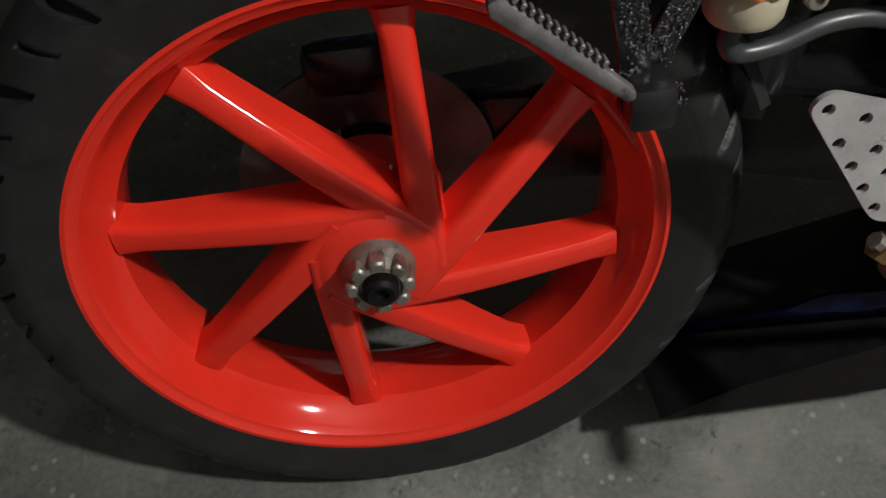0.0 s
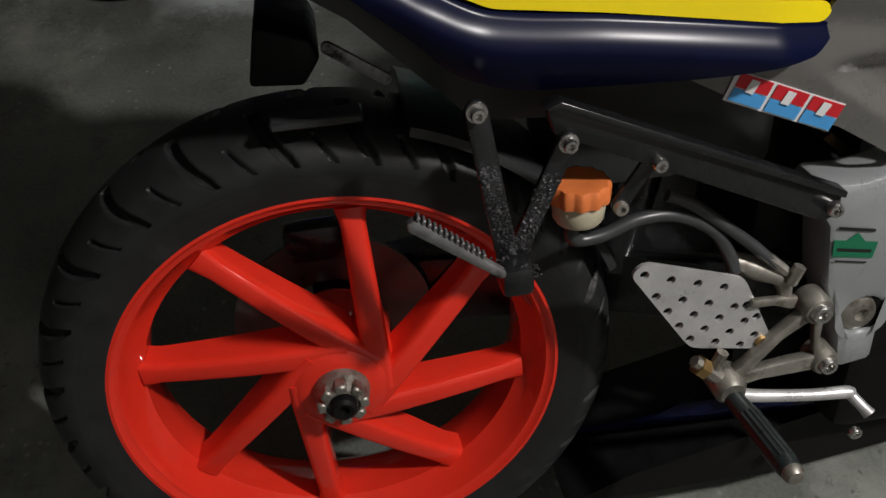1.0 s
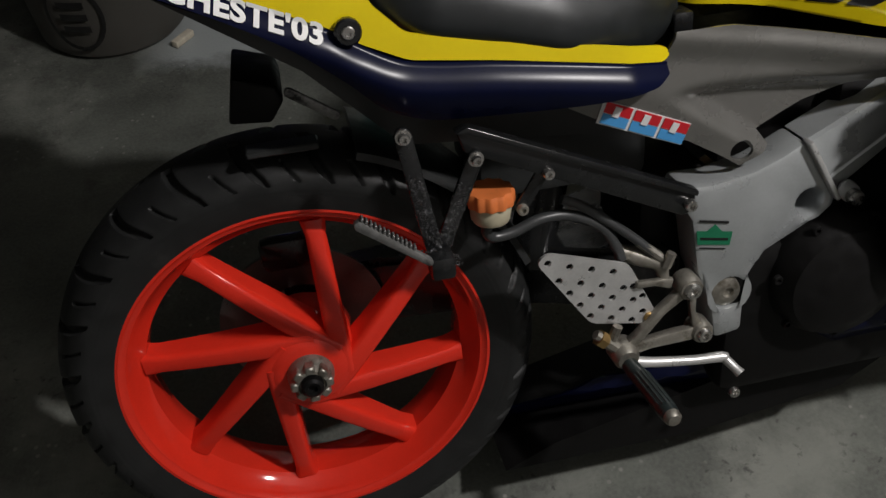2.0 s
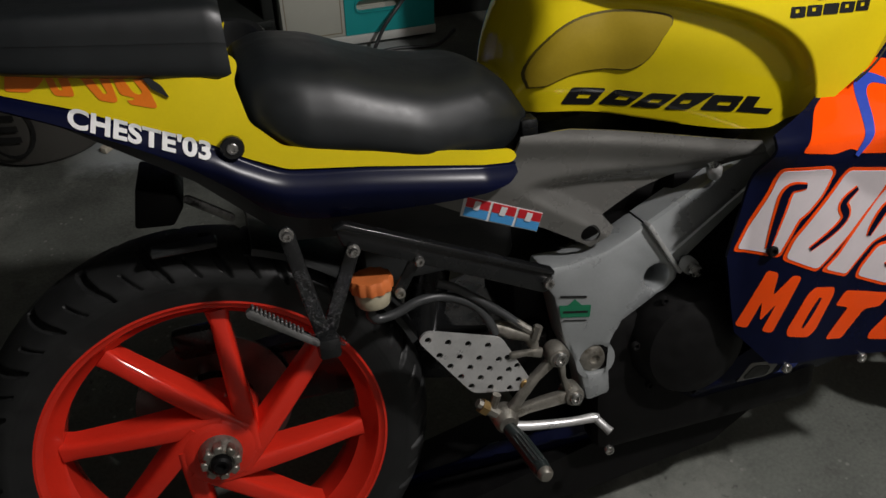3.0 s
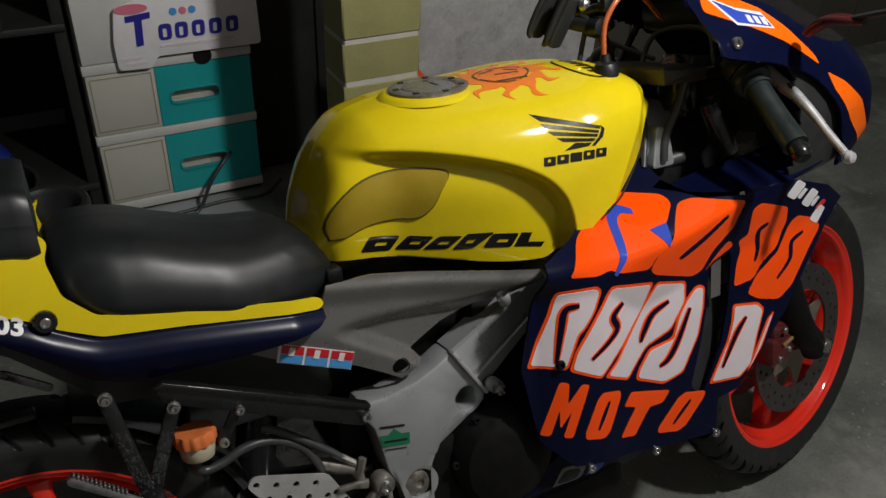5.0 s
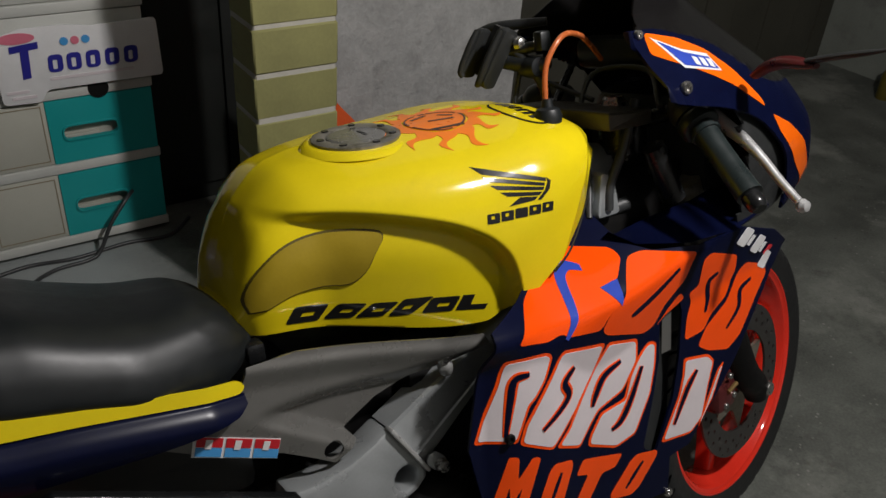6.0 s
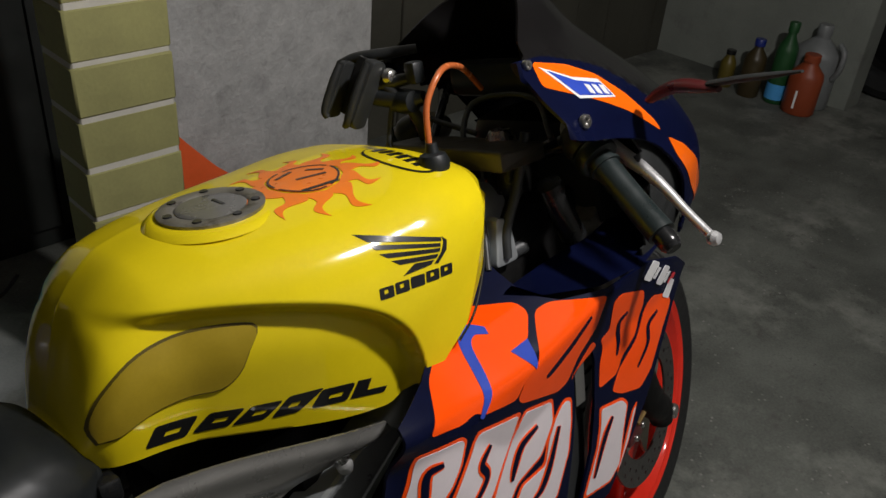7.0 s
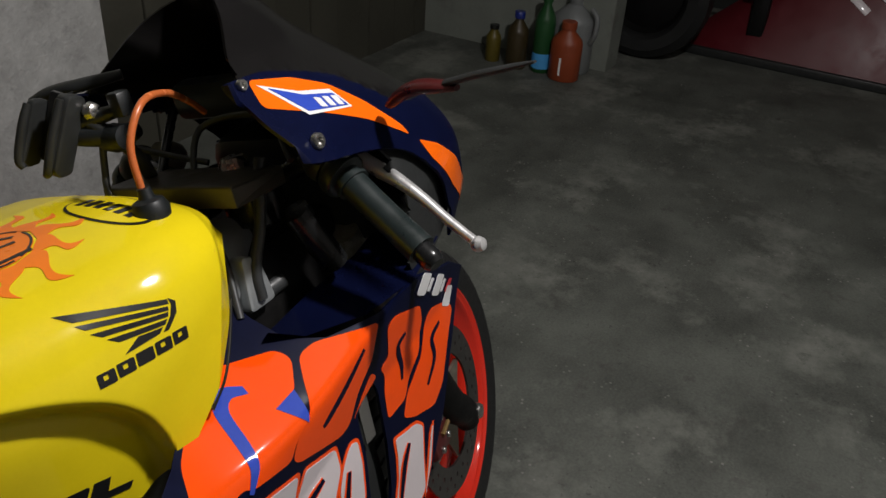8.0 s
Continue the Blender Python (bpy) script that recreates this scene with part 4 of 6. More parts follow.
# inner mudguard over the tyre and dark works behind the rail
rings = []
for k in range(25):
    a = radians(22 + 50 * k / 24)
    r = 0.297
    rings.append([Vector(((r + dr) * math.cos(a), y, AXLE + (r + dr) * math.sin(a))) for y, dr in ((-0.072, -0.006), (-0.05, 0.0), (0.05, 0.0), (0.072, -0.006), (0.07, 0.002), (0.05, 0.006), (-0.05, 0.006), (-0.07, 0.002))])
part("inner_mudguard", loft(rings), BLACKP, bike, "black plastic inner mudguard")
part("mudguard_tab", box(-0.02, 0.055, -0.075, -0.05, 0.598, 0.606, 0.002, 1), BLACKP, bike)
part("battery_box", box(0.22, 0.42, -0.07, 0.07, 0.50, 0.63, 0.015), BLACKP, bike)
part("shock", tube([(0.30, 0.02, 0.36), (0.34, 0.02, 0.55)], 0.03, 2, 16), BLACKM, bike)
# number-plate holder under the tail
part("plate_holder", plate([[(-0.031, 0.630), (-0.020, 0.678), (0.023, 0.664), (0.028, 0.648), (0.012, 0.626)]], -0.055, 0.055, 0.004), ENGINE, bike, "black plate holder under the tail")
part("holder_arm", strap((0.034, 0.660), (0.076, 0.630), 0.010, -0.070, 0.006), WORNP, bike)

# brake fluid pot
pot = part("fluid_pot", lathe([(0.0, 0.0), (0.019, 0.0), (0.0215, 0.004), (0.0225, 0.018), (0.0215, 0.021), (0.0, 0.021)], 28, (0.219, -0.125, 0.511), "Z"), RESERV, bike, "clouded plastic brake fluid pot")
cap_rings = []
for z, q in ((0.0, 0.95), (0.004, 0.97), (0.012, 0.95), (0.0155, 0.89), (0.016, 0.6), (0.0155, 0.5)):
    cap_rings.append([Vector((0.219 + r * q * math.cos(a), -0.125 + r * q * math.sin(a), 0.532 + z)) for a, r in ((2 * math.pi * k / 48, 0.0265 + 0.0011 * (1 if (k // 2) % 2 else -1)) for k in range(48))])
part("cap", loft(cap_rings), CAPOR, pot, "fluted orange screw cap")
part("pot_hose", tube([(0.215, -0.125, 0.508), (0.214, -0.124, 0.496), (0.222, -0.122, 0.487), (0.245, -0.12, 0.488), (0.275, -0.118, 0.497), (0.310, -0.116, 0.494), (0.345, -0.118, 0.474), (0.362, -0.122, 0.446), (0.367, -0.124, 0.430)], 0.0062, 6, 12), HOSE, bike, "rubber brake fluid hose")
part("brake_line", tube([(0.30, -0.115, 0.515), (0.325, -0.118, 0.502), (0.375, -0.126, 0.462), (0.402, -0.132, 0.436)], 0.0055, 5, 12), HOSE, bike)
part("line_union", tube([(0.385, -0.128, 0.452), (0.402, -0.132, 0.437), (0.418, -0.136, 0.424)], [0.0052, 0.0058, 0.005], 3, 8), DIRTALU, bike)
part("banjo_bolt", tube([(0.414, -0.140, 0.420), (0.420, -0.141, 0.438)], 0.0058, 2, 6), DIRTALU, bike)
mc = tube([(0.366, -0.114, 0.436), (0.390, -0.122, 0.428), (0.410, -0.130, 0.420), (0.416, -0.134, 0.400)], [0.009, 0.011, 0.009, 0.006], 4, 16)
part("brake_cylinder", mc, DIRTALU, bike, "grubby cast rear brake cylinder")

# heel plate with drilled holes
HEEL = rounded([(0.264, 0.452), (0.276, 0.463), (0.372, 0.430), (0.411, 0.350), (0.402, 0.342), (0.330, 0.357), (0.322, 0.366)], 0.009, 3)
u, v = Vector((0.0255, -0.0085)), Vector((0.012, -0.0235))
holes = [circle(0.277, 0.450, 0.0043, 12)]
for r, (o, n) in enumerate((((0.302, 0.4405), 3), ((0.2895, 0.4245), 4), ((0.302, 0.4055), 4), ((0.3145, 0.3865), 4), ((0.327, 0.3685), 3))):
    for k in range(n):
        holes.append(circle(o[0] + u.x * k, o[1] + u.y * k, 0.0043, 12))
for c in ((0.378, 0.399), (0.390, 0.383)):
    holes.append(circle(c[0], c[1], 0.0043, 12))
heel = part("heel_plate", plate([HEEL] + holes, -0.136, -0.132, 0.0), ALU, bike, "brushed aluminium heel plate with drilled holes")
hexbolt("bolt", (0.399, -0.136, 0.352), 0.0065, heel, BRASS, 0.003)

# right foot rest hanger
hang = empty("foot_rest_hanger")
hang.parent = bike
tagged(hang, "cast aluminium foot rest hanger with brake pedal")
part("boss", lathe([(0.006, -0.150), (0.0130, -0.150), (0.015, -0.146), (0.015, -0.125), (0.0, -0.125)], 24, (0.444, 0, 0.388)), DIRTALU, hang)
hexbolt("bolt", (0.444, -0.148, 0.388), 0.010, hang, STEEL, 0.008)
part("boss", lathe([(0.006, -0.150), (0.0120, -0.150), (0.014, -0.146), (0.014, -0.125), (0.0, -0.125)], 24, (0.464, 0, 0.321)), DIRTALU, hang)
hexbolt("bolt", (0.464, -0.148, 0.321), 0.009, hang, STEEL, 0.008)


def arm(pts, ws, y, t):
    """A cast arm: bar of changing width along points in x, z."""
    line = [Vector((p[0], p[1])) for p in pts]
    left, right = [], []
    for i, p in enumerate(line):
        d = (line[min(i + 1, len(line) - 1)] - line[max(i - 1, 0)]).normalized()
        s = Vector((-d.y, d.x)) * ws[i] / 2
        left.append(p + s)
        right.append(p - s)
    return plate([left + right[::-1]], y - t / 2, y + t / 2, 0.0025)


part("hanger_arm", arm([(0.444, 0.388), (0.412, 0.362), (0.385, 0.330), (0.366, 0.312)], [0.015, 0.011, 0.012, 0.018], -0.140, 0.012), DIRTALU, hang)
part("hanger_arm", arm([(0.464, 0.321), (0.43, 0.320), (0.40, 0.318), (0.366, 0.312)], [0.017, 0.017, 0.014, 0.017], -0.140, 0.012), DIRTALU, hang)
part("hanger_web", arm([(0.449, 0.376), (0.451, 0.352), (0.458, 0.332)], [0.010, 0.007, 0.012], -0.140, 0.010), DIRTALU, hang)
part("cylinder_stay", arm([(0.380, 0.402), (0.402, 0.401), (0.424, 0.396)], [0.009, 0.008, 0.014], -0.138, 0.008), DIRTALU, hang)
part("hanger_boss", lathe([(0.0, -0.160), (0.012, -0.160), (0.016, -0.154), (0.017, -0.13), (0.0, -0.13)], 20, (0.366, 0, 0.312)), DIRTALU, hang)
part("adjuster", tube([(0.332, -0.140, 0.344), (0.350, -0.142, 0.328), (0.366, -0.145, 0.314)], [0.006, 0.0085, 0.007], 3, 8), DIRTALU, hang)
part("adjuster_nut", tube([(0.336, -0.140, 0.339), (0.344, -0.141, 0.332)], 0.0105, 2, 6), BRASS, hang)
part("spring_end", tube([(0.352, -0.142, 0.334), (0.358, -0.143, 0.352)], 0.006, 2, 8), DIRTALU, hang)
# foot rest, hanging out to the side
rest = part("foot_rest", tube([(0.367, -0.158, 0.306), (0.372, -0.185, 0.303), (0.378, -0.238, 0.300), (0.3795, -0.250, 0.300)], [0.0095, 0.0108, 0.0112, 0.0090], 5, 20), GRIPRUB, hang, "black ribbed rubber foot rest")
for k in range(6):
    a = radians(20 + 24 * k)
    o = Vector((0.0105 * math.cos(a), 0, 0.0105 * math.sin(a)))
    part("rib", tube([Vector((0.3715, -0.182, 0.303)) + o, Vector((0.378, -0.236, 0.300)) + o], 0.0016, 2, 6), GRIPRUB, rest)
part("end_cap", lathe([(0.0, -0.257), (0.007, -0.256), (0.0098, -0.252), (0.0100, -0.247)], 20, (0.379, 0, 0.300)), DIRTALU, rest)
# brake pedal
ped = part("brake_pedal", tube([(0.366, -0.150, 0.304), (0.40, -0.152, 0.296), (0.45, -0.156, 0.290), (0.484, -0.160, 0.290), (0.490, -0.162, 0.288)], [0.007, 0.0065, 0.006, 0.0065, 0.006], 5, 12, 1.0), ALU, hang, "polished brake pedal")
part("pedal_toe", tube([(0.486, -0.158, 0.290), (0.495, -0.172, 0.281), (0.500, -0.180, 0.276)], [0.006, 0.0055, 0.0065], 4, 12), ALU, ped)
# seat bolt at the tail, tank bracket, frame bolts
hexbolt("tail_bolt", (0.094, -0.151, 0.737), 0.0125, bike, BLACKM, 0.008)
hexbolt("tail_bolt_centre", (0.094, -0.158, 0.737), 0.006, bike, STEEL, 0.003)
part("tank_bracket", tube([(0.660, -0.142, 0.598), (0.655, -0.148, 0.610), (0.653, -0.150, 0.615)], [0.009, 0.010, 0.008], 3, 10), ALU, bike)
part("bracket_bolt", tube([(0.653, -0.150, 0.615), (0.649, -0.152, 0.624), (0.647, -0.152, 0.628)], [0.0075, 0.008, 0.0055], 3, 12), STEEL, bike, "silver bolt on the bracket")
hexbolt("frame_bolt", (0.636, -0.140, 0.471), 0.009, bike, STEEL, 0.012)
part("bolt_tab", strap((0.628, 0.480), (0.636, 0.472), 0.022, -0.140, 0.004), FRAMEM, bike)
part("tank_foot", box(0.425, 0.447, -0.10, -0.07, 0.672, 0.695, 0.004), BLACKM, bike)

# ---- belly pan ----
def f_belly(x, z):
    roll = 0.019 * ease((0.020 - (0.205 + 0.19 * (x - 0.36) - z)) / 0.022) * ease((0.66 - x) / 0.05) * ease((x - 0.30) / 0.08)
    return -(0.16 - roll - 0.10 * max(0, 0.55 - x) - 0.75 * max(0, 0.29 - z) - 0.1 * max(0, x - 0.8))


BELLY = [(0.20, 0.110), (0.24, 0.150), (0.36, 0.205), (0.48, 0.225), (0.60, 0.250), (0.67, 0.315), (0.72, 0.338), (0.86, 0.308), (1.0, 0.282), (0.96, 0.262), (0.86, 0.236), (0.80, 0.17), (0.70, 0.125), (0.50, 0.095), (0.30, 0.085)]
for mir in (False, True):
    part("belly_panel", panel([[p for p in BELLY if p[0] > 0.49] if mir else BELLY], f_belly, 0.004, 0.008, mir), NAVY, bike, "glossy navy belly panel")
part("belly_floor", plate([[(0.23, 0.098), (0.50, 0.095), (0.72, 0.125), (0.82, 0.19), (0.60, 0.2), (0.30, 0.13)]], -0.085, 0.08), ENGINE, bike)
for x, z in ((0.74, 0.332), (0.873, 0.305), (1.0, 0.288)):
    hexbolt("panel_bolt", (x, f_fair(x, z) - 0.001, z), 0.007, bike, STEEL, 0.005)
hexbolt("panel_bolt", (0.690, f_fair(0.690, 0.522) - 0.001, 0.522), 0.007, bike, ENGINE, 0.006)
hexbolt("belly_bolt", (0.508, -0.157, 0.228), 0.007, bike, STEEL, 0.006)
part("belly_badge", sticker([rounded([(0.700, 0.286), (0.722, 0.314), (0.768, 0.306), (0.752, 0.278)], 0.006)], f_belly), GREYP, bike, "pale outlined sticker")
part("belly_badge_centre", sticker([rounded([(0.710, 0.290), (0.727, 0.308), (0.755, 0.302), (0.745, 0.284)], 0.006)], f_belly, 0.0016), INK, bike)
part("belly_badge", sticker([[(0.766, 0.280), (0.776, 0.300), (0.800, 0.296), (0.792, 0.274)]], f_belly), BLUE, bike, "small blue sticker")
part("intake_scoop", panel([[(0.925, 0.262), (0.955, 0.268), (0.978, 0.242)]], lambda x, z: -0.12, 0.004), CREAM, bike)


# ---- decals on the tank ----
def slab(x, z, w, h, dx=0.0, dz=0.0, r=0.003):
    """A slanting rounded block: foot at x, z, width w, height h, top pushed by dx; dz is the fall along the width."""
    return rounded([(x, z), (x + w, z + dz), (x + w + dx, z + h + dz), (x + dx, z + h)], r, 3)


pad_out = catmull([(0.437, 0.729, 0), (0.434, 0.746, 0), (0.447, 0.772, 0), (0.470, 0.795, 0), (0.498, 0.808, 0), (0.535, 0.812, 0), (0.575, 0.807, 0), (0.594, 0.798, 0), (0.582, 0.776, 0), (0.570, 0.753, 0), (0.552, 0.741, 0), (0.525, 0.744, 0), (0.486, 0.742, 0), (0.455, 0.730, 0)], 3)
pad_out = [(p.x, p.y) for p in pad_out]
cx, cz = 0.515, 0.770
pad = part("knee_pad", panel([[(p[0], p[1]) for p in pad_out]], lambda x, z: ty(x, z) - 0.0016, 0.0010, 0.006), PADEDGE, tank, "ochre knee pad with a darker edge")
part("pad_face", panel([[(cx + (p[0] - cx) * 0.972, cz + (p[1] - cz) * 0.94) for p in pad_out]], lambda x, z: ty(x, z) - 0.0030, 0.0012, 0.006), OCHRE, pad)
# brand word along the foot of the tank: six slanting blocks with slots
BLOCKS = [((0.476, 0.706), (0.517, 0.699), (0.531, 0.719), (0.489, 0.726)), ((0.523, 0.699), (0.556, 0.694), (0.573, 0.711), (0.541, 0.717)), ((0.559, 0.693), (0.590, 0.689), (0.609, 0.706), (0.579, 0.710)),
          ((0.596, 0.687), (0.622, 0.685), (0.650, 0.705), (0.614, 0.708)), ((0.635, 0.684), (0.672, 0.679), (0.683, 0.698), (0.647, 0.703)), ((0.676, 0.679), (0.714, 0.672), (0.722, 0.693), (0.686, 0.698))]
for i, q in enumerate(BLOCKS):
    a, b, c, d = (Vector(p) for p in q)
    e = lambda s, t: a + (b - a) * s + (d - a) * t
    loops = [rounded(q, 0.004, 3)] if i < 5 else [[a, b, e(1.03, 0.34), e(0.42, 0.34), e(0.40, 1.0), d]]
    if i < 5:
        loops.append([e(0.36, 0.36), e(0.74, 0.36), e(0.74, 0.60), e(0.36, 0.60)])
    part("logo_block", sticker(loops, ty), INK, tank)
# wing badge: black feathers fanning back
for loop in (((0.706, 0.857), (0.792, 0.8305), (0.791, 0.8265), (0.716, 0.847)), ((0.715, 0.844), (0.789, 0.8250), (0.788, 0.8215), (0.720, 0.838)),
             ((0.721, 0.8335), (0.787, 0.8205), (0.785, 0.8170), (0.728, 0.8275)), ((0.730, 0.8240), (0.783, 0.8155), (0.779, 0.8120), (0.737, 0.8180)),
             ((0.736, 0.8065), (0.753, 0.8145), (0.776, 0.8110), (0.771, 0.8075), (0.753, 0.8070))):
    part("logo_feather", sticker([loop], ty), INK, tank)
part("logo_feather", sticker([[(0.793, 0.8310), (0.798, 0.8260), (0.794, 0.8165), (0.780, 0.8060), (0.775, 0.8070), (0.787, 0.8165), (0.793, 0.8255)]], ty), INK, tank)
x = 0.704
for i, w in enumerate((0.0165, 0.0165, 0.017, 0.0165, 0.016)):
    z0 = 0.7915 - 0.012 * (x - 0.704)
    loops = [slab(x, z0, w, 0.0115, 0.002, -0.001, 0.0015)]
    if i != 2:
        loops.append(slab(x + 0.006, z0 + 0.0045, w * 0.3, 0.004, 0.0005, 0, 0.0005))
    part("logo_block", sticker(loops, ty), INK, tank)
    x += w + 0.0022


def top_sticker(loop, out=0.0008, step=0.012):
    bm = bmesh.new()
    vs = [bm.verts.new((p[0], p[1], 0)) for p in loop]
    bm.faces.new(vs)
    for ax in (0, 1):
        cs = [v.co[ax] for v in bm.verts]
        k = math.ceil(min(cs) / step)
        while k * step < max(cs):
            at, no = [0, 0, 0], [0, 0, 0]
            at[ax], no[ax] = k * step + 1e-5, 1
            bmesh.ops.bisect_plane(bm, geom=bm.verts[:] + bm.edges[:] + bm.faces[:], plane_co=at, plane_no=no)
            k += 1
    for v in bm.verts:
        v.co.z = tz(v.co.x, v.co.y) + out
    bmesh.ops.recalc_face_normals(bm, faces=bm.faces)
    if sum(f.normal.z for f in bm.faces) < 0:
        bmesh.ops.reverse_faces(bm, faces=bm.faces[:])
    bmesh.ops.solidify(bm, geom=bm.faces[:], thickness=0.0004)
    return bm


# sun on the top, in flat orange
SUN = (0.732, -0.064)
FLAME = mat("orange_flame_decal", (0.85, 0.20, 0.012), 0.35, vary=0.08, bump=0.02)
part("sun_disc", top_sticker([(SUN[0] + 0.040 * math.cos(2 * math.pi * k / 32), SUN[1] + 0.042 * math.sin(2 * math.pi * k / 32)) for k in range(32)], 0.0012), FLAME, tank, "flat orange sun disc")
rim_a = [(0.0395 * math.cos(2 * math.pi * k / 32), 0.0415 * math.sin(2 * math.pi * k / 32)) for k in range(33)]
for k in range(32):
    (ax, ay), (bx, by) = rim_a[k], rim_a[k + 1]
    part("sun_rim", top_sticker([(SUN[0] + ax, SUN[1] + ay), (SUN[0] + bx, SUN[1] + by), (SUN[0] + bx * 0.945, SUN[1] + by * 0.945), (SUN[0] + ax * 0.945, SUN[1] + ay * 0.945)], 0.0018), INK, tank) if k % 8 else None
for k in range(12):
    a = 2 * math.pi * k / 12 + 0.15
    long = 0.052 if k % 2 else 0.044
    sides = [[], []]
    for j in range(13):
        t = j / 12
        q, bend, half = 0.044 + long * t, 0.0065 * math.sin(t * 6.6) * (0.4 + t), 0.0120 * (1 - t) ** 0.8 * (1 + 0.35 * math.sin(t * 9))
        for s in (0, 1):
            w = bend + (half if s else -half)
            sides[s].append((SUN[0] + q * 0.95 * math.cos(a) - w * math.sin(a), SUN[1] + q * 0.98 * math.sin(a) + w * math.cos(a)))
    part("sun_ray", top_sticker(sides[0] + sides[1][-2::-1]), FLAME, tank)
for (x0, y0), (x1, y1) in (((-0.024, -0.03), (0.020, -0.038)), ((-0.010, 0.0), (0.022, -0.012)), ((-0.022, 0.022), (0.004, 0.030)), ((0.016, 0.018), (0.028, 0.0))):
    a, b = Vector((SUN[0] + x0, SUN[1] + y0)), Vector((SUN[0] + x1, SUN[1] + y1))
    s = (b - a).normalized()
    s = Vector((-s.y, s.x)) * 0.0022
    part("sun_mark", top_sticker([a + s, b + s, b - s, a - s], 0.0018), INK, tank)
# oval badge at the front of the top
OV = (0.842, -0.098)
part("oval_badge", top_sticker([(OV[0] + 0.030 * math.cos(2 * math.pi * k / 32), OV[1] + 0.056 * math.sin(2 * math.pi * k / 32)) for k in range(32)], 0.0010), INK, tank, "yellow oval badge with a black rim")
part("oval_face", top_sticker([(OV[0] + 0.0272 * math.cos(2 * math.pi * k / 32), OV[1] + 0.0525 * math.sin(2 * math.pi * k / 32)) for k in range(32)], 0.0016), YELLOW, tank)
for k in range(6):
    y = OV[1] - 0.038 + 0.014 * k
    part("oval_bar", top_sticker([(OV[0] - 0.008, y), (OV[0] + 0.010, y - 0.002), (OV[0] + 0.010, y + 0.006), (OV[0] - 0.008, y + 0.008)], 0.0022), INK, tank)
# filler cap
CAPC = (0.625, -0.048)
capz = tz(*CAPC)
TILT = math.degrees(math.atan((tz(CAPC[0], 0.0) - tz(CAPC[0], -0.096)) / 0.096))
CT = Matrix.Translation((CAPC[0], CAPC[1], capz - 0.0025)) @ pose(0, 0, 0, TILT, -1, 0) @ Matrix.Diagonal((0.90, 0.90, 0.6, 1))
part("cap_seat", moved(lathe([(0.0, -0.004), (0.080, -0.008), (0.074, 0.001), (0.067, 0.0045), (0.0, 0.0045)], 48, axis="Z"), CT), YELLOW, tank)
ring = part("filler_ring", moved(lathe([(0.042, 0.0), (0.062, 0.0), (0.062, 0.010), (0.058, 0.012), (0.044, 0.0115), (0.042, 0.009)], 48, axis="Z", closed=True), CT), DIRTALU, tank, "worn aluminium filler ring with dark bolts")
part("filler_flap", moved(lathe([(0.0, 0.013), (0.036, 0.0125), (0.041, 0.010), (0.041, 0.0)], 40, axis="Z"), CT), GREYP, ring, "grey filler flap")
part("key_slot", moved(box(-0.012, 0.012, -0.002, 0.002, 0.0125, 0.0142), CT @ pose(0.01, 0, 0, 0, 0, 90)), INK, ring)
for k in range(7):
    a = 2 * math.pi * k / 7 + 0.3
    part("bolt", moved(lathe([(0.0, 0.0145), (0.005, 0.0145), (0.0055, 0.0115)], 10, (0.051 * math.cos(a), 0.051 * math.sin(a), 0), "Z"), CT), INK, ring)

# ---- writing and shapes on tail, cover and fairing ----
def lettering(name, text, origin, along, up, fy, material, parent, shear=0.0, bold=0.0, label=""):
    """Text laid on a surface: origin, the vector of its width and of its height in x, z."""
    cu = bpy.data.curves.new("t", "FONT")
    cu.body, cu.shear, cu.offset, cu.space_character = text, shear, bold, 1 + 1.4 * bold
    ob = bpy.data.objects.new("t", cu)
    me = bpy.data.meshes.new_from_object(ob)
    bm = bmesh.new()
    bm.from_mesh(me)
    bpy.data.objects.remove(ob)
    bpy.data.meshes.remove(me)
    x0, x1 = min(v.co.x for v in bm.verts), max(v.co.x for v in bm.verts)
    y0, y1 = min(v.co.y for v in bm.verts), max(v.co.y for v in bm.verts)
    for v in bm.verts:
        a, b = (v.co.x - x0) / (x1 - x0), (v.co.y - y0) / (y1 - y0)
        v.co = (origin[0] + along[0] * a + up[0] * b, 0, origin[1] + along[1] * a + up[1] * b)
    cut(bm, 0.006)
    for v in bm.verts:
        v.co.y = fy(v.co.x, v.co.z) - 0.0018
    return part(name, bm, material, parent, label)


lettering("race_lettering", "CHESTE'03", (-0.054, 0.782), (0.125, -0.0535), (0.004, 0.0172), f_tail, WHITE, bike, bold=0.04, label="white race lettering")
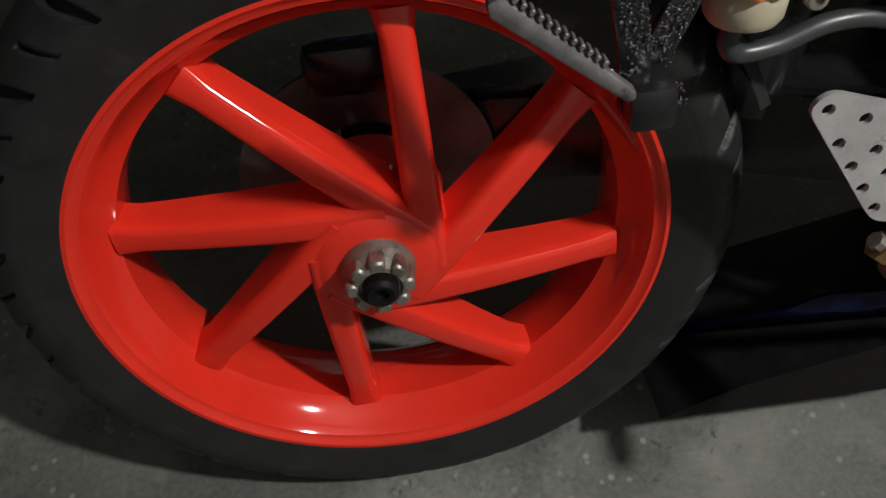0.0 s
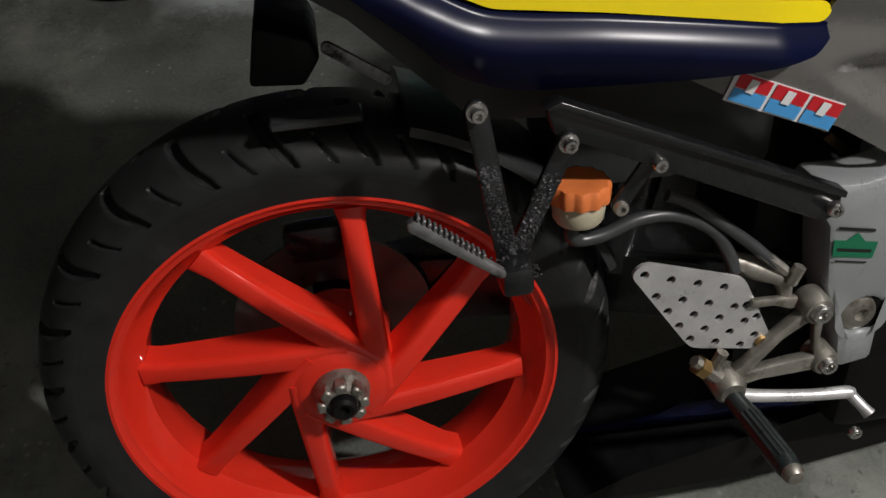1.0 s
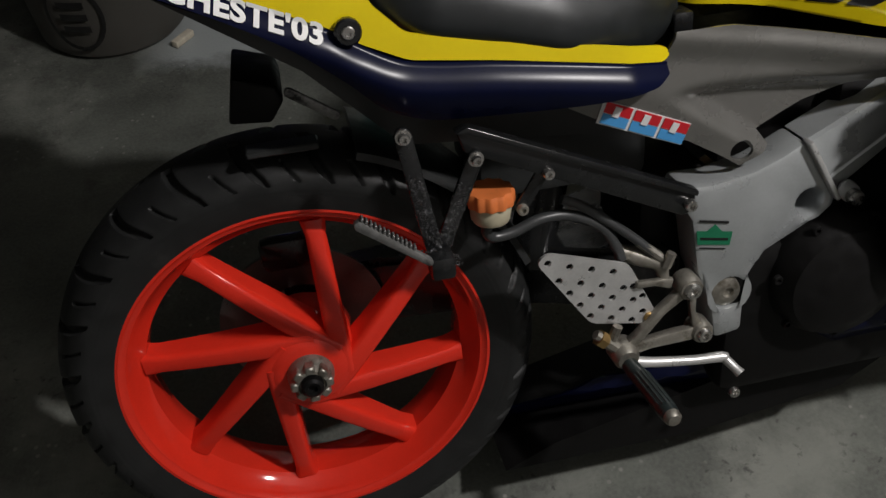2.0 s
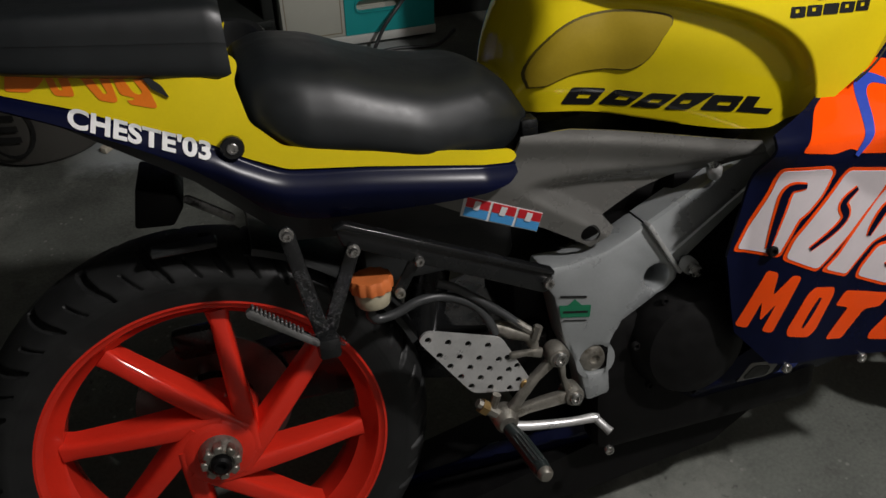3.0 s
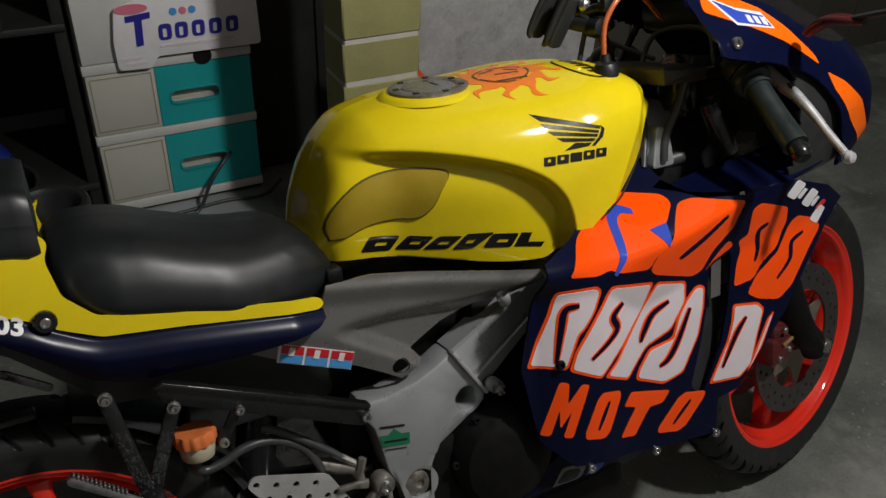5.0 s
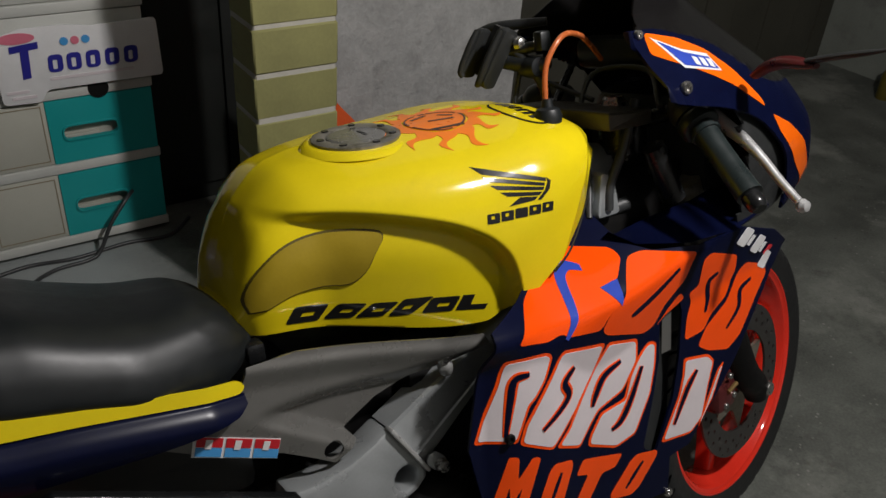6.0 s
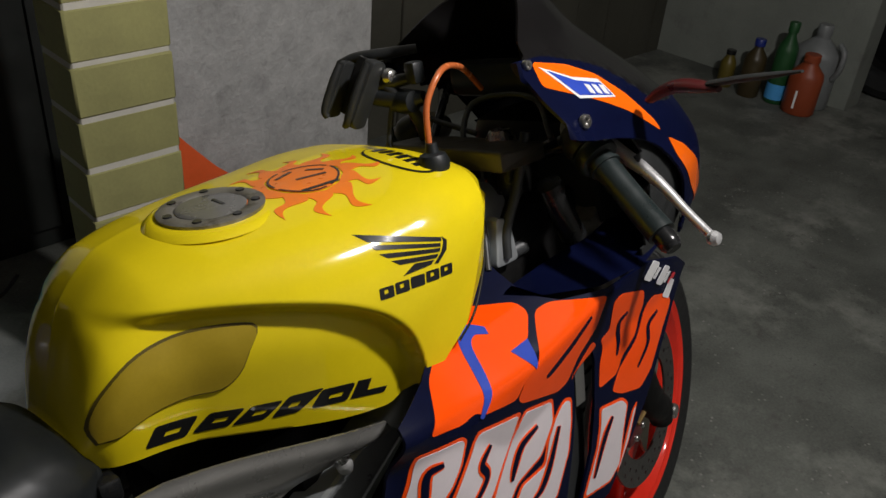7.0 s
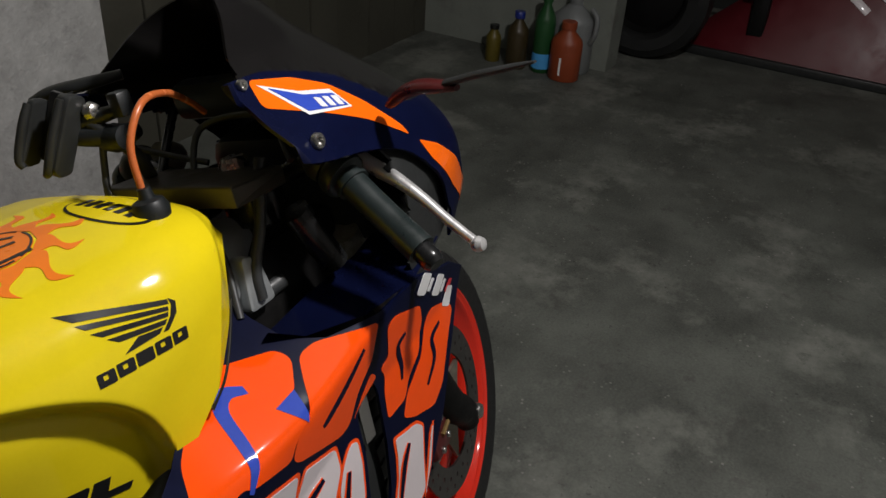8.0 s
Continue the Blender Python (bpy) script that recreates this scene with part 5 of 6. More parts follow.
# feet of slanted orange digits, their tops hidden by the passenger seat
DIGITS = [[(-0.1024, 0.8214), (-0.098, 0.838), (-0.062, 0.834), (-0.066, 0.8256), (-0.072, 0.8203), (-0.0823, 0.8155), (-0.1016, 0.8191)],
          [(-0.066, 0.833), (-0.0617, 0.8161), (-0.0592, 0.8096), (-0.0435, 0.8064), (-0.0416, 0.8085), (-0.043, 0.8193), (-0.045, 0.829), (-0.054, 0.830), (-0.0505, 0.8134), (-0.0545, 0.8143), (-0.059, 0.832)],
          [(-0.036, 0.828), (-0.025, 0.826), (-0.0148, 0.8050), (-0.0113, 0.8054), (-0.0175, 0.824), (-0.007, 0.822), (-0.0035, 0.7972), (-0.0071, 0.7960), (-0.0201, 0.8000)],
          [(-0.004, 0.820), (0.005, 0.819), (0.0123, 0.8032), (0.0178, 0.8002), (0.0211, 0.8026), (0.0140, 0.817), (0.0250, 0.814), (0.0317, 0.7868), (0.0287, 0.7858), (0.0075, 0.7923), (0.0045, 0.7976), (0.0098, 0.7960), (0.0130, 0.7979), (0.0002, 0.8030)]]
for loop in DIGITS:
    part("tail_digit", sticker([rounded(loop, 0.0022, 2)], f_tail), FLAME, bike)
part("seat_tongue", panel([rounded([(0.018, 0.826), (0.0392, 0.8074), (0.0448, 0.7943), (0.030, 0.805)], 0.002, 2)], lambda x, z: f_tail(x, z) - 0.003, 0.002, 0.02), BLACKP, bike, "pointed black tongue of the passenger seat")
# red, white and blue badge on the cover
cy = f_cover
part("badge_base", sticker([[(0.3405, 0.6265), (0.361, 0.6185), (0.4345, 0.588), (0.4275, 0.5625), (0.3345, 0.6005)]], cy, 0.0016, 0.006), WHITE, bike, "white badge with red and blue blocks")
for i in range(3):
    a, b = 0.344 + 0.031 * i, 0.344 + 0.031 * i + 0.0275
    za, zb = 0.6245 - 0.415 * (a - 0.344), 0.6245 - 0.415 * (b - 0.344)
    part("badge_block", sticker([[(a, za), (b, zb), (b - 0.003, zb - 0.0115), (a - 0.003, za - 0.0115)]], cy, 0.0026, 0.006), REDINK, bike)
    part("badge_block", sticker([[(a - 0.0032, za - 0.0125), (b - 0.0032, zb - 0.0125), (b - 0.0062, zb - 0.0235), (a - 0.0062, za - 0.0235)]], cy, 0.0026, 0.006), SKYINK, bike)
    part("badge_gap", sticker([[(a + 0.009, za - 0.006), (a + 0.016, za - 0.009), (a + 0.012, za - 0.020), (a + 0.005, za - 0.017)]], cy, 0.0036, 0.006), WHITE, bike)
# sticker on the frame
fp = lambda x, z: -0.1364
part("frame_sticker", sticker([[(0.450, 0.458), (0.494, 0.449), (0.492, 0.432), (0.452, 0.440)]], fp), GREENINK, bike, "green oil sticker")
part("frame_sticker_peak", sticker([[(0.462, 0.455), (0.472, 0.4625), (0.482, 0.451)]], fp), GREENINK, bike)
part("sticker_bar", sticker([[(0.455, 0.449), (0.489, 0.442), (0.489, 0.439), (0.455, 0.446)]], fp, 0.0014), INK, bike)
part("sticker_bar", sticker([[(0.452, 0.472), (0.488, 0.464), (0.488, 0.461), (0.452, 0.469)]], fp, 0.0014), INK, bike)
part("sticker_bar", sticker([[(0.455, 0.436), (0.487, 0.429), (0.487, 0.4275), (0.455, 0.4345)]], fp, 0.0014), INK, bike)

# big shapes on the fairing: top row orange, middle row pale with an orange rim, then the red-orange word
def ribbon(pts, w, n=7):
    """A tapering band of width w along a smooth line in x, z."""
    line = [Vector((p.x, p.y)) for p in catmull([(a, b, 0) for a, b in pts], n)]
    left, right = [], []
    for k, p in enumerate(line):
        t = k / (len(line) - 1)
        d = (line[min(k + 1, len(line) - 1)] - line[max(k - 1, 0)]).normalized()
        q = Vector((-d.y, d.x)) * w * (0.30 + 0.70 * math.sin(math.pi * (0.12 + 0.80 * t)))
        left.append(p + q * 0.5)
        right.append(p - q * 0.5)
    return left + right[::-1]


TOPROW = [([(0.833, 0.726), (0.896, 0.714), (0.901, 0.703), (0.873, 0.682), (0.848, 0.678), (0.863, 0.658), (0.840, 0.646), (0.831, 0.629), (0.776, 0.638), (0.766, 0.646), (0.744, 0.642), (0.697, 0.652), (0.737, 0.687), (0.772, 0.702)], None),
          ([(0.908, 0.702), (0.931, 0.705), (1.004, 0.691), (0.996, 0.677), (0.988, 0.651), (0.956, 0.624), (0.941, 0.594), (0.922, 0.590), (0.843, 0.617), (0.833, 0.628), (0.844, 0.649), (0.865, 0.660), (0.887, 0.683)], [(0.970, 0.675), (0.932, 0.652), (0.897, 0.635), (0.886, 0.631)]),
          ([(0.987, 0.632), (1.000, 0.619), (0.958, 0.602), (0.948, 0.590), (0.966, 0.613)], None),
          ([(1.022, 0.672), (1.039, 0.678), (1.104, 0.656), (1.111, 0.629), (1.099, 0.590), (1.067, 0.570), (1.054, 0.549), (1.012, 0.547), (1.013, 0.585), (1.020, 0.606), (1.008, 0.623), (1.027, 0.628)], [(1.067, 0.638), (1.050, 0.629), (1.056, 0.601), (1.053, 0.579)]),
          ([(1.123, 0.626), (1.138, 0.633), (1.187, 0.616), (1.205, 0.597), (1.181, 0.567), (1.147, 0.512), (1.118, 0.495), (1.070, 0.510), (1.044, 0.526), (1.060, 0.553), (1.102, 0.580), (1.114, 0.605)], [(1.158, 0.601), (1.133, 0.590), (1.133, 0.561), (1.108, 0.534)])]
for loop, sl in TOPROW:
    sh = part("lettering_shape", sticker([rounded(loop, 0.008, 4)], f_fair, 0.0008, 0.005), REDOR, bike)
    if sl:
        part("lettering_slit", sticker([ribbon(sl, 0.009)], f_fair, 0.0016, 0.005), NAVY, sh)
part("lettering_swirl", sticker([ribbon([(0.840, 0.702), (0.822, 0.707), (0.806, 0.699), (0.795, 0.675), (0.786, 0.655), (0.772, 0.636)], 0.012)], f_fair, 0.0016, 0.005), BLUE, bike, "blue swirl on the orange shape")
part("lettering_swirl", sticker([[(0.845, 0.680), (0.862, 0.655), (0.874, 0.684)]], f_fair, 0.0016, 0.005), BLUE, bike)
MIDROW = [([(0.682, 0.633), (0.744, 0.628), (0.753, 0.618), (0.743, 0.589), (0.728, 0.567), (0.719, 0.560), (0.702, 0.510), (0.671, 0.519), (0.643, 0.526), (0.651, 0.546), (0.674, 0.602)], [(0.717, 0.606), (0.697, 0.603), (0.691, 0.574), (0.685, 0.526)]),
          ([(0.768, 0.621), (0.845, 0.605), (0.834, 0.564), (0.800, 0.520), (0.756, 0.479), (0.704, 0.507), (0.712, 0.535), (0.752, 0.595)], [(0.792, 0.588), (0.774, 0.572), (0.781, 0.548), (0.738, 0.517)]),
          ([(0.851, 0.603), (0.912, 0.586), (0.914, 0.552), (0.889, 0.513), (0.844, 0.498), (0.810, 0.455), (0.762, 0.479), (0.785, 0.498), (0.825, 0.559)], [(0.880, 0.563), (0.851, 0.551), (0.837, 0.528), (0.831, 0.511)]),
          ([(0.925, 0.567), (0.936, 0.573), (0.951, 0.567), (0.952, 0.532), (0.946, 0.487), (0.919, 0.430), (0.880, 0.423), (0.826, 0.449), (0.829, 0.464), (0.849, 0.494), (0.892, 0.499), (0.899, 0.530), (0.912, 0.553)], [(0.922, 0.540), (0.902, 0.491), (0.886, 0.466), (0.870, 0.458)]),
          ([(1.014, 0.517), (1.071, 0.504), (1.087, 0.488), (1.078, 0.444), (1.071, 0.393), (1.045, 0.375), (0.976, 0.388), (1.008, 0.455), (1.014, 0.487)], [(1.045, 0.487), (1.026, 0.462), (1.002, 0.410)]),
          ([(1.097, 0.468), (1.112, 0.478), (1.092, 0.419), (1.062, 0.377), (1.072, 0.406)], None)]
for loop, sl in MIDROW:
    rim = part("lettering_rim", sticker([rounded(loop, 0.007, 4)], f_fair, 0.0008, 0.005), REDOR, bike)
    n = len(loop)
    area = sum(loop[k - 1][0] * loop[k][1] - loop[k][0] * loop[k - 1][1] for k in range(n))
    inner = []
    for k in range(n):
        p = Vector(loop[k])
        a, b = (p - Vector(loop[k - 1])).normalized(), (Vector(loop[(k + 1) % n]) - p).normalized()
        na, nb = Vector((-a.y, a.x)), Vector((-b.y, b.x))
        m = (na + nb).normalized() * (1 if area > 0 else -1)
        inner.append(p + m * min(0.0075, 0.0042 / max(0.4, abs(m.dot(na)))))
    part("lettering_shape", sticker([rounded(inner, 0.006, 4)], f_fair, 0.0016, 0.005), SILVERINK, rim)
    if sl:
        part("slit_rim", sticker([ribbon(sl, 0.0165)], f_fair, 0.0023, 0.005), REDOR, rim)
        part("lettering_slit", sticker([ribbon(sl, 0.0095)], f_fair, 0.0030, 0.005), NAVY, rim)
GLYPHS = {"M": [(0, 0), (0.04, 1), (0.34, 1), (0.50, 0.62), (0.74, 1), (1, 1), (1, 0), (0.70, 0), (0.70, 0.50), (0.52, 0.16), (0.32, 0.50), (0.32, 0)],
          "O": [(0.12, 0), (0, 0.14), (0, 0.86), (0.14, 1), (0.88, 1), (1, 0.86), (1, 0.14), (0.86, 0)],
          "T": [(0, 0.70), (0.02, 1), (1, 1), (0.98, 0.72), (0.70, 0.64), (0.68, 0), (0.30, 0), (0.34, 0.66)]}
for ch, o, a, u in (("M", (0.662, 0.412), (0.048, -0.017), (0.026, 0.082)), ("O", (0.726, 0.387), (0.046, -0.014), (0.028, 0.070)), ("T", (0.776, 0.366), (0.078, -0.024), (0.040, 0.066)), ("O", (0.868, 0.338), (0.058, -0.016), (0.050, 0.056))):
    at = lambda p: (o[0] + a[0] * p[0] + u[0] * p[1], o[1] + a[1] * p[0] + u[1] * p[1])
    letter = part("word_letter", sticker([rounded([at(p) for p in GLYPHS[ch]], 0.005, 3)], f_fair, 0.0010, 0.006), REDOR, bike, "red-orange slanted letter on navy")
    if ch == "O":
        part("letter_slit", sticker([ribbon([at((0.52, 0.80)), at((0.48, 0.5)), at((0.46, 0.20))], 0.007)], f_fair, 0.0018, 0.006), NAVY, letter)
part("tank_trim", tube([(x, ty(x, z + 0.012) - 0.001, z) for x, z in ((0.795, 0.709), (0.821, 0.728), (0.850, 0.752), (0.883, 0.779))], 0.0015, 6, 8), INK, bike)

# ---- nose cowl and screen, about the middle plane of the front end ----
MID = -0.05
def cowl_line(z):
    tab = [(0.690, 1.092, 1.38, 0.200), (0.74, 1.060, 1.43, 0.214), (0.80, 1.015, 1.42, 0.232), (0.86, 0.968, 1.375, 0.230), (0.912, 0.945, 1.30, 0.218), (0.95, 0.935, 1.25, 0.188), (0.985, 0.935, 1.205, 0.156), (1.005, 0.938, 1.175, 0.146), (1.04, 0.95, 1.13, 0.142), (1.08, 0.965, 1.085, 0.122), (1.115, 0.985, 1.045, 0.09)]
    return [interp(z, [(t[0], t[i]) for t in tab]) for i in (1, 2, 3)]


def plan(z, rear, nose, w, n=56):
    pts = []
    for k in range(-n, n + 1):
        t = math.pi / 2 * k / n
        pts.append(Vector((rear + (nose - rear) * max(0, math.cos(t)) ** 1.6, MID + w * math.copysign(abs(math.sin(t)) ** 0.72, t), z)))
    return pts


LOW = [(0.93, 0.905), (0.96, 0.895), (1.05, 0.876), (1.13, 0.848), (1.19, 0.800), (1.225, 0.745), (1.24, 0.69)]
HIGH = [(0.93, 0.986), (0.982, 0.984), (1.04, 0.971), (1.10, 0.950), (1.14, 0.921), (1.18, 0.895), (1.24, 0.880), (1.34, 0.872)]


def cowl_skin(keep, edges, thick, rear=None):
    """The part of the cowl's form that keep picks, trimmed smoothly along its edge curves."""
    bm = loft([plan(z, *cowl_line(z), n=80) for z in [0.690 + 0.425 * k / 84 for k in range(85)]], cap=False, closed=False)
    if rear:
        bmesh.ops.bisect_plane(bm, geom=bm.verts[:] + bm.edges[:] + bm.faces[:], plane_co=(0, MID, 0), plane_no=(0, 1, 0))
        for near, (x0, slope) in rear.items():
            faces = [f for f in bm.faces if (f.calc_center_median().y < MID) == near]
            geom = list({v for f in faces for v in f.verts}) + list({e for f in faces for e in f.edges}) + faces
            bmesh.ops.bisect_plane(bm, geom=geom, plane_co=(x0, 0, 0.985), plane_no=Vector((1, 0, -slope)).normalized())
    gone = [f for f in bm.faces if not keep(f.calc_center_median())]
    bmesh.ops.delete(bm, geom=gone, context="FACES")
    for v in bm.verts:
        if any(e.is_boundary for e in v.link_edges):
            for curve in edges:
                z = interp(v.co.x, curve)
                if abs(v.co.z - z) < 0.014:
                    v.co.z = z
    bmesh.ops.recalc_face_normals(bm, faces=bm.faces)
    bmesh.ops.solidify(bm, geom=bm.faces[:], thickness=thick)
    return bm


# where the screen's rear edge runs on the near and on the far side
SCREEN_REAR = {True: (0.955, 0.35), False: (1.0, 1.25)}


def behind(c):
    x0, slope = SCREEN_REAR[c.y < MID]
    return c.x < x0 + slope * (c.z - 0.985)


cowl = part("nose_cowl", cowl_skin(lambda c: interp(c.x, LOW) + (0.07 if c.y > MID + 0.06 and c.x < 1.22 else 0) < c.z < interp(c.x, HIGH), (LOW, HIGH), 0.004), NAVY, bike, "navy nose cowl with orange bands", smooth=50)
cw = surface(cowl)
part("windscreen", cowl_skin(lambda c: c.z > interp(c.x, HIGH) and not behind(c), (HIGH,), 0.003, SCREEN_REAR), SMOKE, bike, "dark smoked windscreen", smooth=60)
band = part("cowl_band", sticker([rounded([(0.966, 0.981), (1.025, 0.968), (1.070, 0.948), (1.106, 0.914), (1.150, 0.873), (1.158, 0.858), (1.086, 0.900), (1.022, 0.928), (0.950, 0.956)], 0.007)], cw, 0.001, 0.012), ORANGE, cowl, "orange band along the cowl")
part("band_badge", sticker([[(0.970, 0.9745), (1.014, 0.955), (1.064, 0.943), (1.071, 0.920), (0.996, 0.934)]], cw, 0.002, 0.012), WHITE, band)
part("band_badge_fill", sticker([[(0.979, 0.9685), (1.014, 0.951), (1.061, 0.939), (1.066, 0.9235), (1.000, 0.937)]], cw, 0.003, 0.012), BLUE, band)
for k in range(3):
    x = 1.022 + 0.014 * k
    part("badge_bar", sticker([slab(x, 0.9350 - 0.22 * (x - 1.022), 0.009, 0.010, 0.002, -0.003, 0.001)], cw, 0.004), WHITE, band)
part("cowl_flash", sticker([rounded([(1.176, 0.846), (1.227, 0.824), (1.285, 0.786), (1.34, 0.728), (1.362, 0.695), (1.325, 0.700), (1.245, 0.762), (1.19, 0.818)], 0.006)], cw, 0.001, 0.01), ORANGE, cowl, "orange flash at the nose")
for at, r in (((0.973, 0, 0.913), 0.0085), ((0.951, 0, 0.980), 0.006), ((1.030, 0, 0.800), 0.007)):
    hexbolt("cowl_bolt", (at[0], cw(at[0], at[2]) - 0.001, at[2]), r, cowl, STEEL, 0.006)
for i, (x, w, m) in enumerate(((1.090, 0.036, WHITE), (1.132, 0.036, WHITE), (1.176, 0.020, REDINK), (1.170, 0.036, WHITE))):
    z = 0.672 - 0.55 * (x - 1.10) - (0.016 if i == 3 else -0.006 if i == 2 else 0)
    part("race_bar", sticker([slab(x, z, w * 0.62, 0.022 if i != 2 else 0.011, 0.018, -0.34 * w, 0.005)], f_fair, 0.002), m, bike)
    if i < 2:
        part("race_bar", sticker([slab(x + 0.78 * w, z + 0.006 - 0.43 * w, w * 0.22, 0.013, 0.012, -0.12 * w, 0.002)], f_fair, 0.002), m, bike)

# ---- cockpit ----
WORNB = mat("scuffed_dark_metal", (0.055, 0.048, 0.034), 0.5, metal=0.3, vary=0.3, scale=40, bump=0.25)
part("inner_ledge", loft([[(0.895, -0.200, 0.735), (0.895, -0.16, 0.70)], [(0.93, -0.215, 0.712), (0.93, -0.15, 0.705)], [(1.0, -0.245, 0.702), (1.0, -0.16, 0.72)], [(1.09, -0.250, 0.700), (1.09, -0.17, 0.73)], [(1.20, -0.22, 0.705), (1.2, -0.15, 0.74)]], cap=False, closed=False), NAVY, bike)
bm = loft([plan(z, *[v - d for v, d in zip(cowl_line(z), (0, 0.02, 0.012))], n=24) for z in [0.695 + 0.255 * k / 12 for k in range(13)]], cap=False, closed=False)
gone = [f for f in bm.faces if f.calc_center_median().x < 1.10 or (f.calc_center_median().y > 0.0 and f.calc_center_median().z > 0.82)]
bmesh.ops.delete(bm, geom=gone, context="FACES")
bmesh.ops.solidify(bm, geom=bm.faces[:], thickness=0.003)
part("cowl_liner", bm, BLACKP, bike, "black inner cowl", smooth=60)
part("headlamp_box", box(1.12, 1.26, -0.17, 0.07, 0.72, 0.88, 0.03), BLACKP, bike)
part("instrument_panel", box(1.075, 1.12, -0.15, 0.05, 0.915, 0.965, 0.015), BLACKP, bike)
part("cowl_stay", tube([(0.985, 0.005, 0.865), (1.03, 0.03, 0.895), (1.09, 0.06, 0.935)], 0.006, 3, 10), BLACKM, bike, "thin black cowl stay")
part("top_bridge", plate([rounded([(0.930, 0.858), (1.010, 0.856), (1.010, 0.878), (0.930, 0.884)], 0.004)], -0.175, 0.035, 0.004), WORNB, bike, "black top fork bridge")
part("steering_nut", lathe([(0, 0.012), (0.014, 0.012), (0.017, 0.0)], 6, (1.0, MID, 0.862), "Z"), STEEL, bike)
part("frame_head", tube([(0.74, -0.125, 0.605), (0.84, -0.128, 0.70), (0.93, -0.11, 0.775), (0.985, -0.08, 0.80)], [0.028, 0.030, 0.028, 0.03], 4, 14), FRAMEM, bike, "silver frame head spar")
part("frame_head", tube([(0.74, 0.05, 0.605), (0.84, 0.04, 0.70), (0.93, 0.01, 0.775), (0.985, -0.02, 0.80)], [0.028, 0.030, 0.028, 0.03], 4, 14), FRAMEM, bike, "silver frame head spar")
for sgn in (-1, 1):
    side = empty("handlebar")
    side.parent = bike
    tagged(side, "clip-on handlebar with black rubber grip")
    q = lambda x, y, z: (x, MID - (y - MID) * sgn, z)
    part("bar_clamp", lathe([(0.022, -0.02), (0.034, -0.02), (0.036, 0.0), (0.034, 0.02), (0.022, 0.02)], 24, q(1.02, -0.105, 0.83), "Z", closed=True), BLACKM, side)
    part("bar", tube([q(1.03, -0.12, 0.85), q(1.044, -0.19, 0.868), q(1.040, -0.226, 0.852)], 0.012, 4, 14), BLACKM, side)
    gr = part("grip", tube([q(1.043, -0.216, 0.862), q(1.040, -0.232, 0.850), q(1.026, -0.285, 0.809), q(1.015, -0.328, 0.776)], [0.021, 0.0175, 0.0165, 0.0175], 5, 22), GRIPRUB, side, "worn dark rubber grip")
    part("grip_flange", tube([q(1.0420, -0.218, 0.860), q(1.0415, -0.222, 0.857), q(1.0405, -0.231, 0.850), q(1.0400, -0.234, 0.848)], [0.025, 0.027, 0.027, 0.023], 3, 24), GRIPRUB, gr)
    part("grip_collar", tube([q(1.0385, -0.240, 0.8435), q(1.0378, -0.243, 0.841)], 0.0205, 2, 22), GRIPRUB, gr)
    part("bar_end", tube([q(1.015, -0.328, 0.776), q(1.012, -0.340, 0.767), q(1.010, -0.346, 0.762)], [0.0130, 0.0130, 0.009], 3, 20), BLACKM, gr)
    part("switch_box", tube([q(1.048, -0.190, 0.882), q(1.045, -0.205, 0.871), q(1.043, -0.216, 0.862)], [0.020, 0.027, 0.025], 3, 18), BLACKP, side)
    part("lever_perch", tube([q(1.055, -0.175, 0.885), q(1.085, -0.185, 0.872), q(1.098, -0.205, 0.853)], [0.014, 0.016, 0.012], 4, 12), DIRTALU, side)
    part("lever", tube([q(1.082, -0.176, 0.876), q(1.096, -0.198, 0.860), q(1.100, -0.225, 0.840), q(1.100, -0.255, 0.822), q(1.098, -0.285, 0.800), q(1.094, -0.315, 0.775), q(1.090, -0.345, 0.753)], [0.008, 0.013, 0.0135, 0.0115, 0.009, 0.008, 0.0075], 6, 12, 0.75), LEVER, side, "bright aluminium lever")
    part("lever_ball", lathe([(0, -0.0095), (0.007, -0.0065), (0.0095, 0), (0.007, 0.0065), (0, 0.0095)], 14, q(1.089, -0.351, 0.749)), LEVER, side)
part("master_cylinder", tube([(1.005, -0.178, 0.825), (1.022, -0.180, 0.785), (1.040, -0.182, 0.745)], 0.017, 3, 18), BLACKM, bike, "black master cylinder")
part("airbox", box(0.925, 1.13, -0.13, 0.05, 0.50, 0.79, 0.02), ENGINE, bike, "black airbox behind the steering head")
part("fork_cap", lathe([(0, 0.022), (0.014, 0.022), (0.02, 0.012), (0.022, 0.0)], 6, (1.008, -0.105, 0.868), "Z"), STEEL, bike)
part("brake_hose", tube([(1.0, -0.155, 0.890), (0.992, -0.152, 0.865), (0.975, -0.150, 0.82), (0.950, -0.150, 0.78), (0.945, -0.150, 0.745)], 0.0068, 6, 12), HOSE, bike)
part("frame_gusset", plate([rounded([(0.925, 0.735), (0.968, 0.735), (0.960, 0.79), (0.935, 0.80)], 0.008)], -0.150, -0.128, 0.004), FRAMEM, bike, "cast silver frame gusset")
# amber breather tube and its dark mount
part("breather_tube", tube([(0.860, -0.134, 0.884), (0.858, -0.136, 0.915), (0.864, -0.136, 0.955), (0.894, -0.134, 0.986), (0.945, -0.110, 0.982), (0.995, -0.080, 0.960), (1.023, -0.067, 0.940)], 0.0038, 8, 12), TUBEOR, bike, "bent amber breather tube")
part("tube_mount", lathe([(0, 0.026), (0.0065, 0.026), (0.008, 0.016), (0.015, 0.013), (0.019, 0.004), (0.017, -0.008), (0, -0.008)], 22, (0.857, -0.140, 0.886), "Z"), VINYL, bike, "black knob at the tank's front")
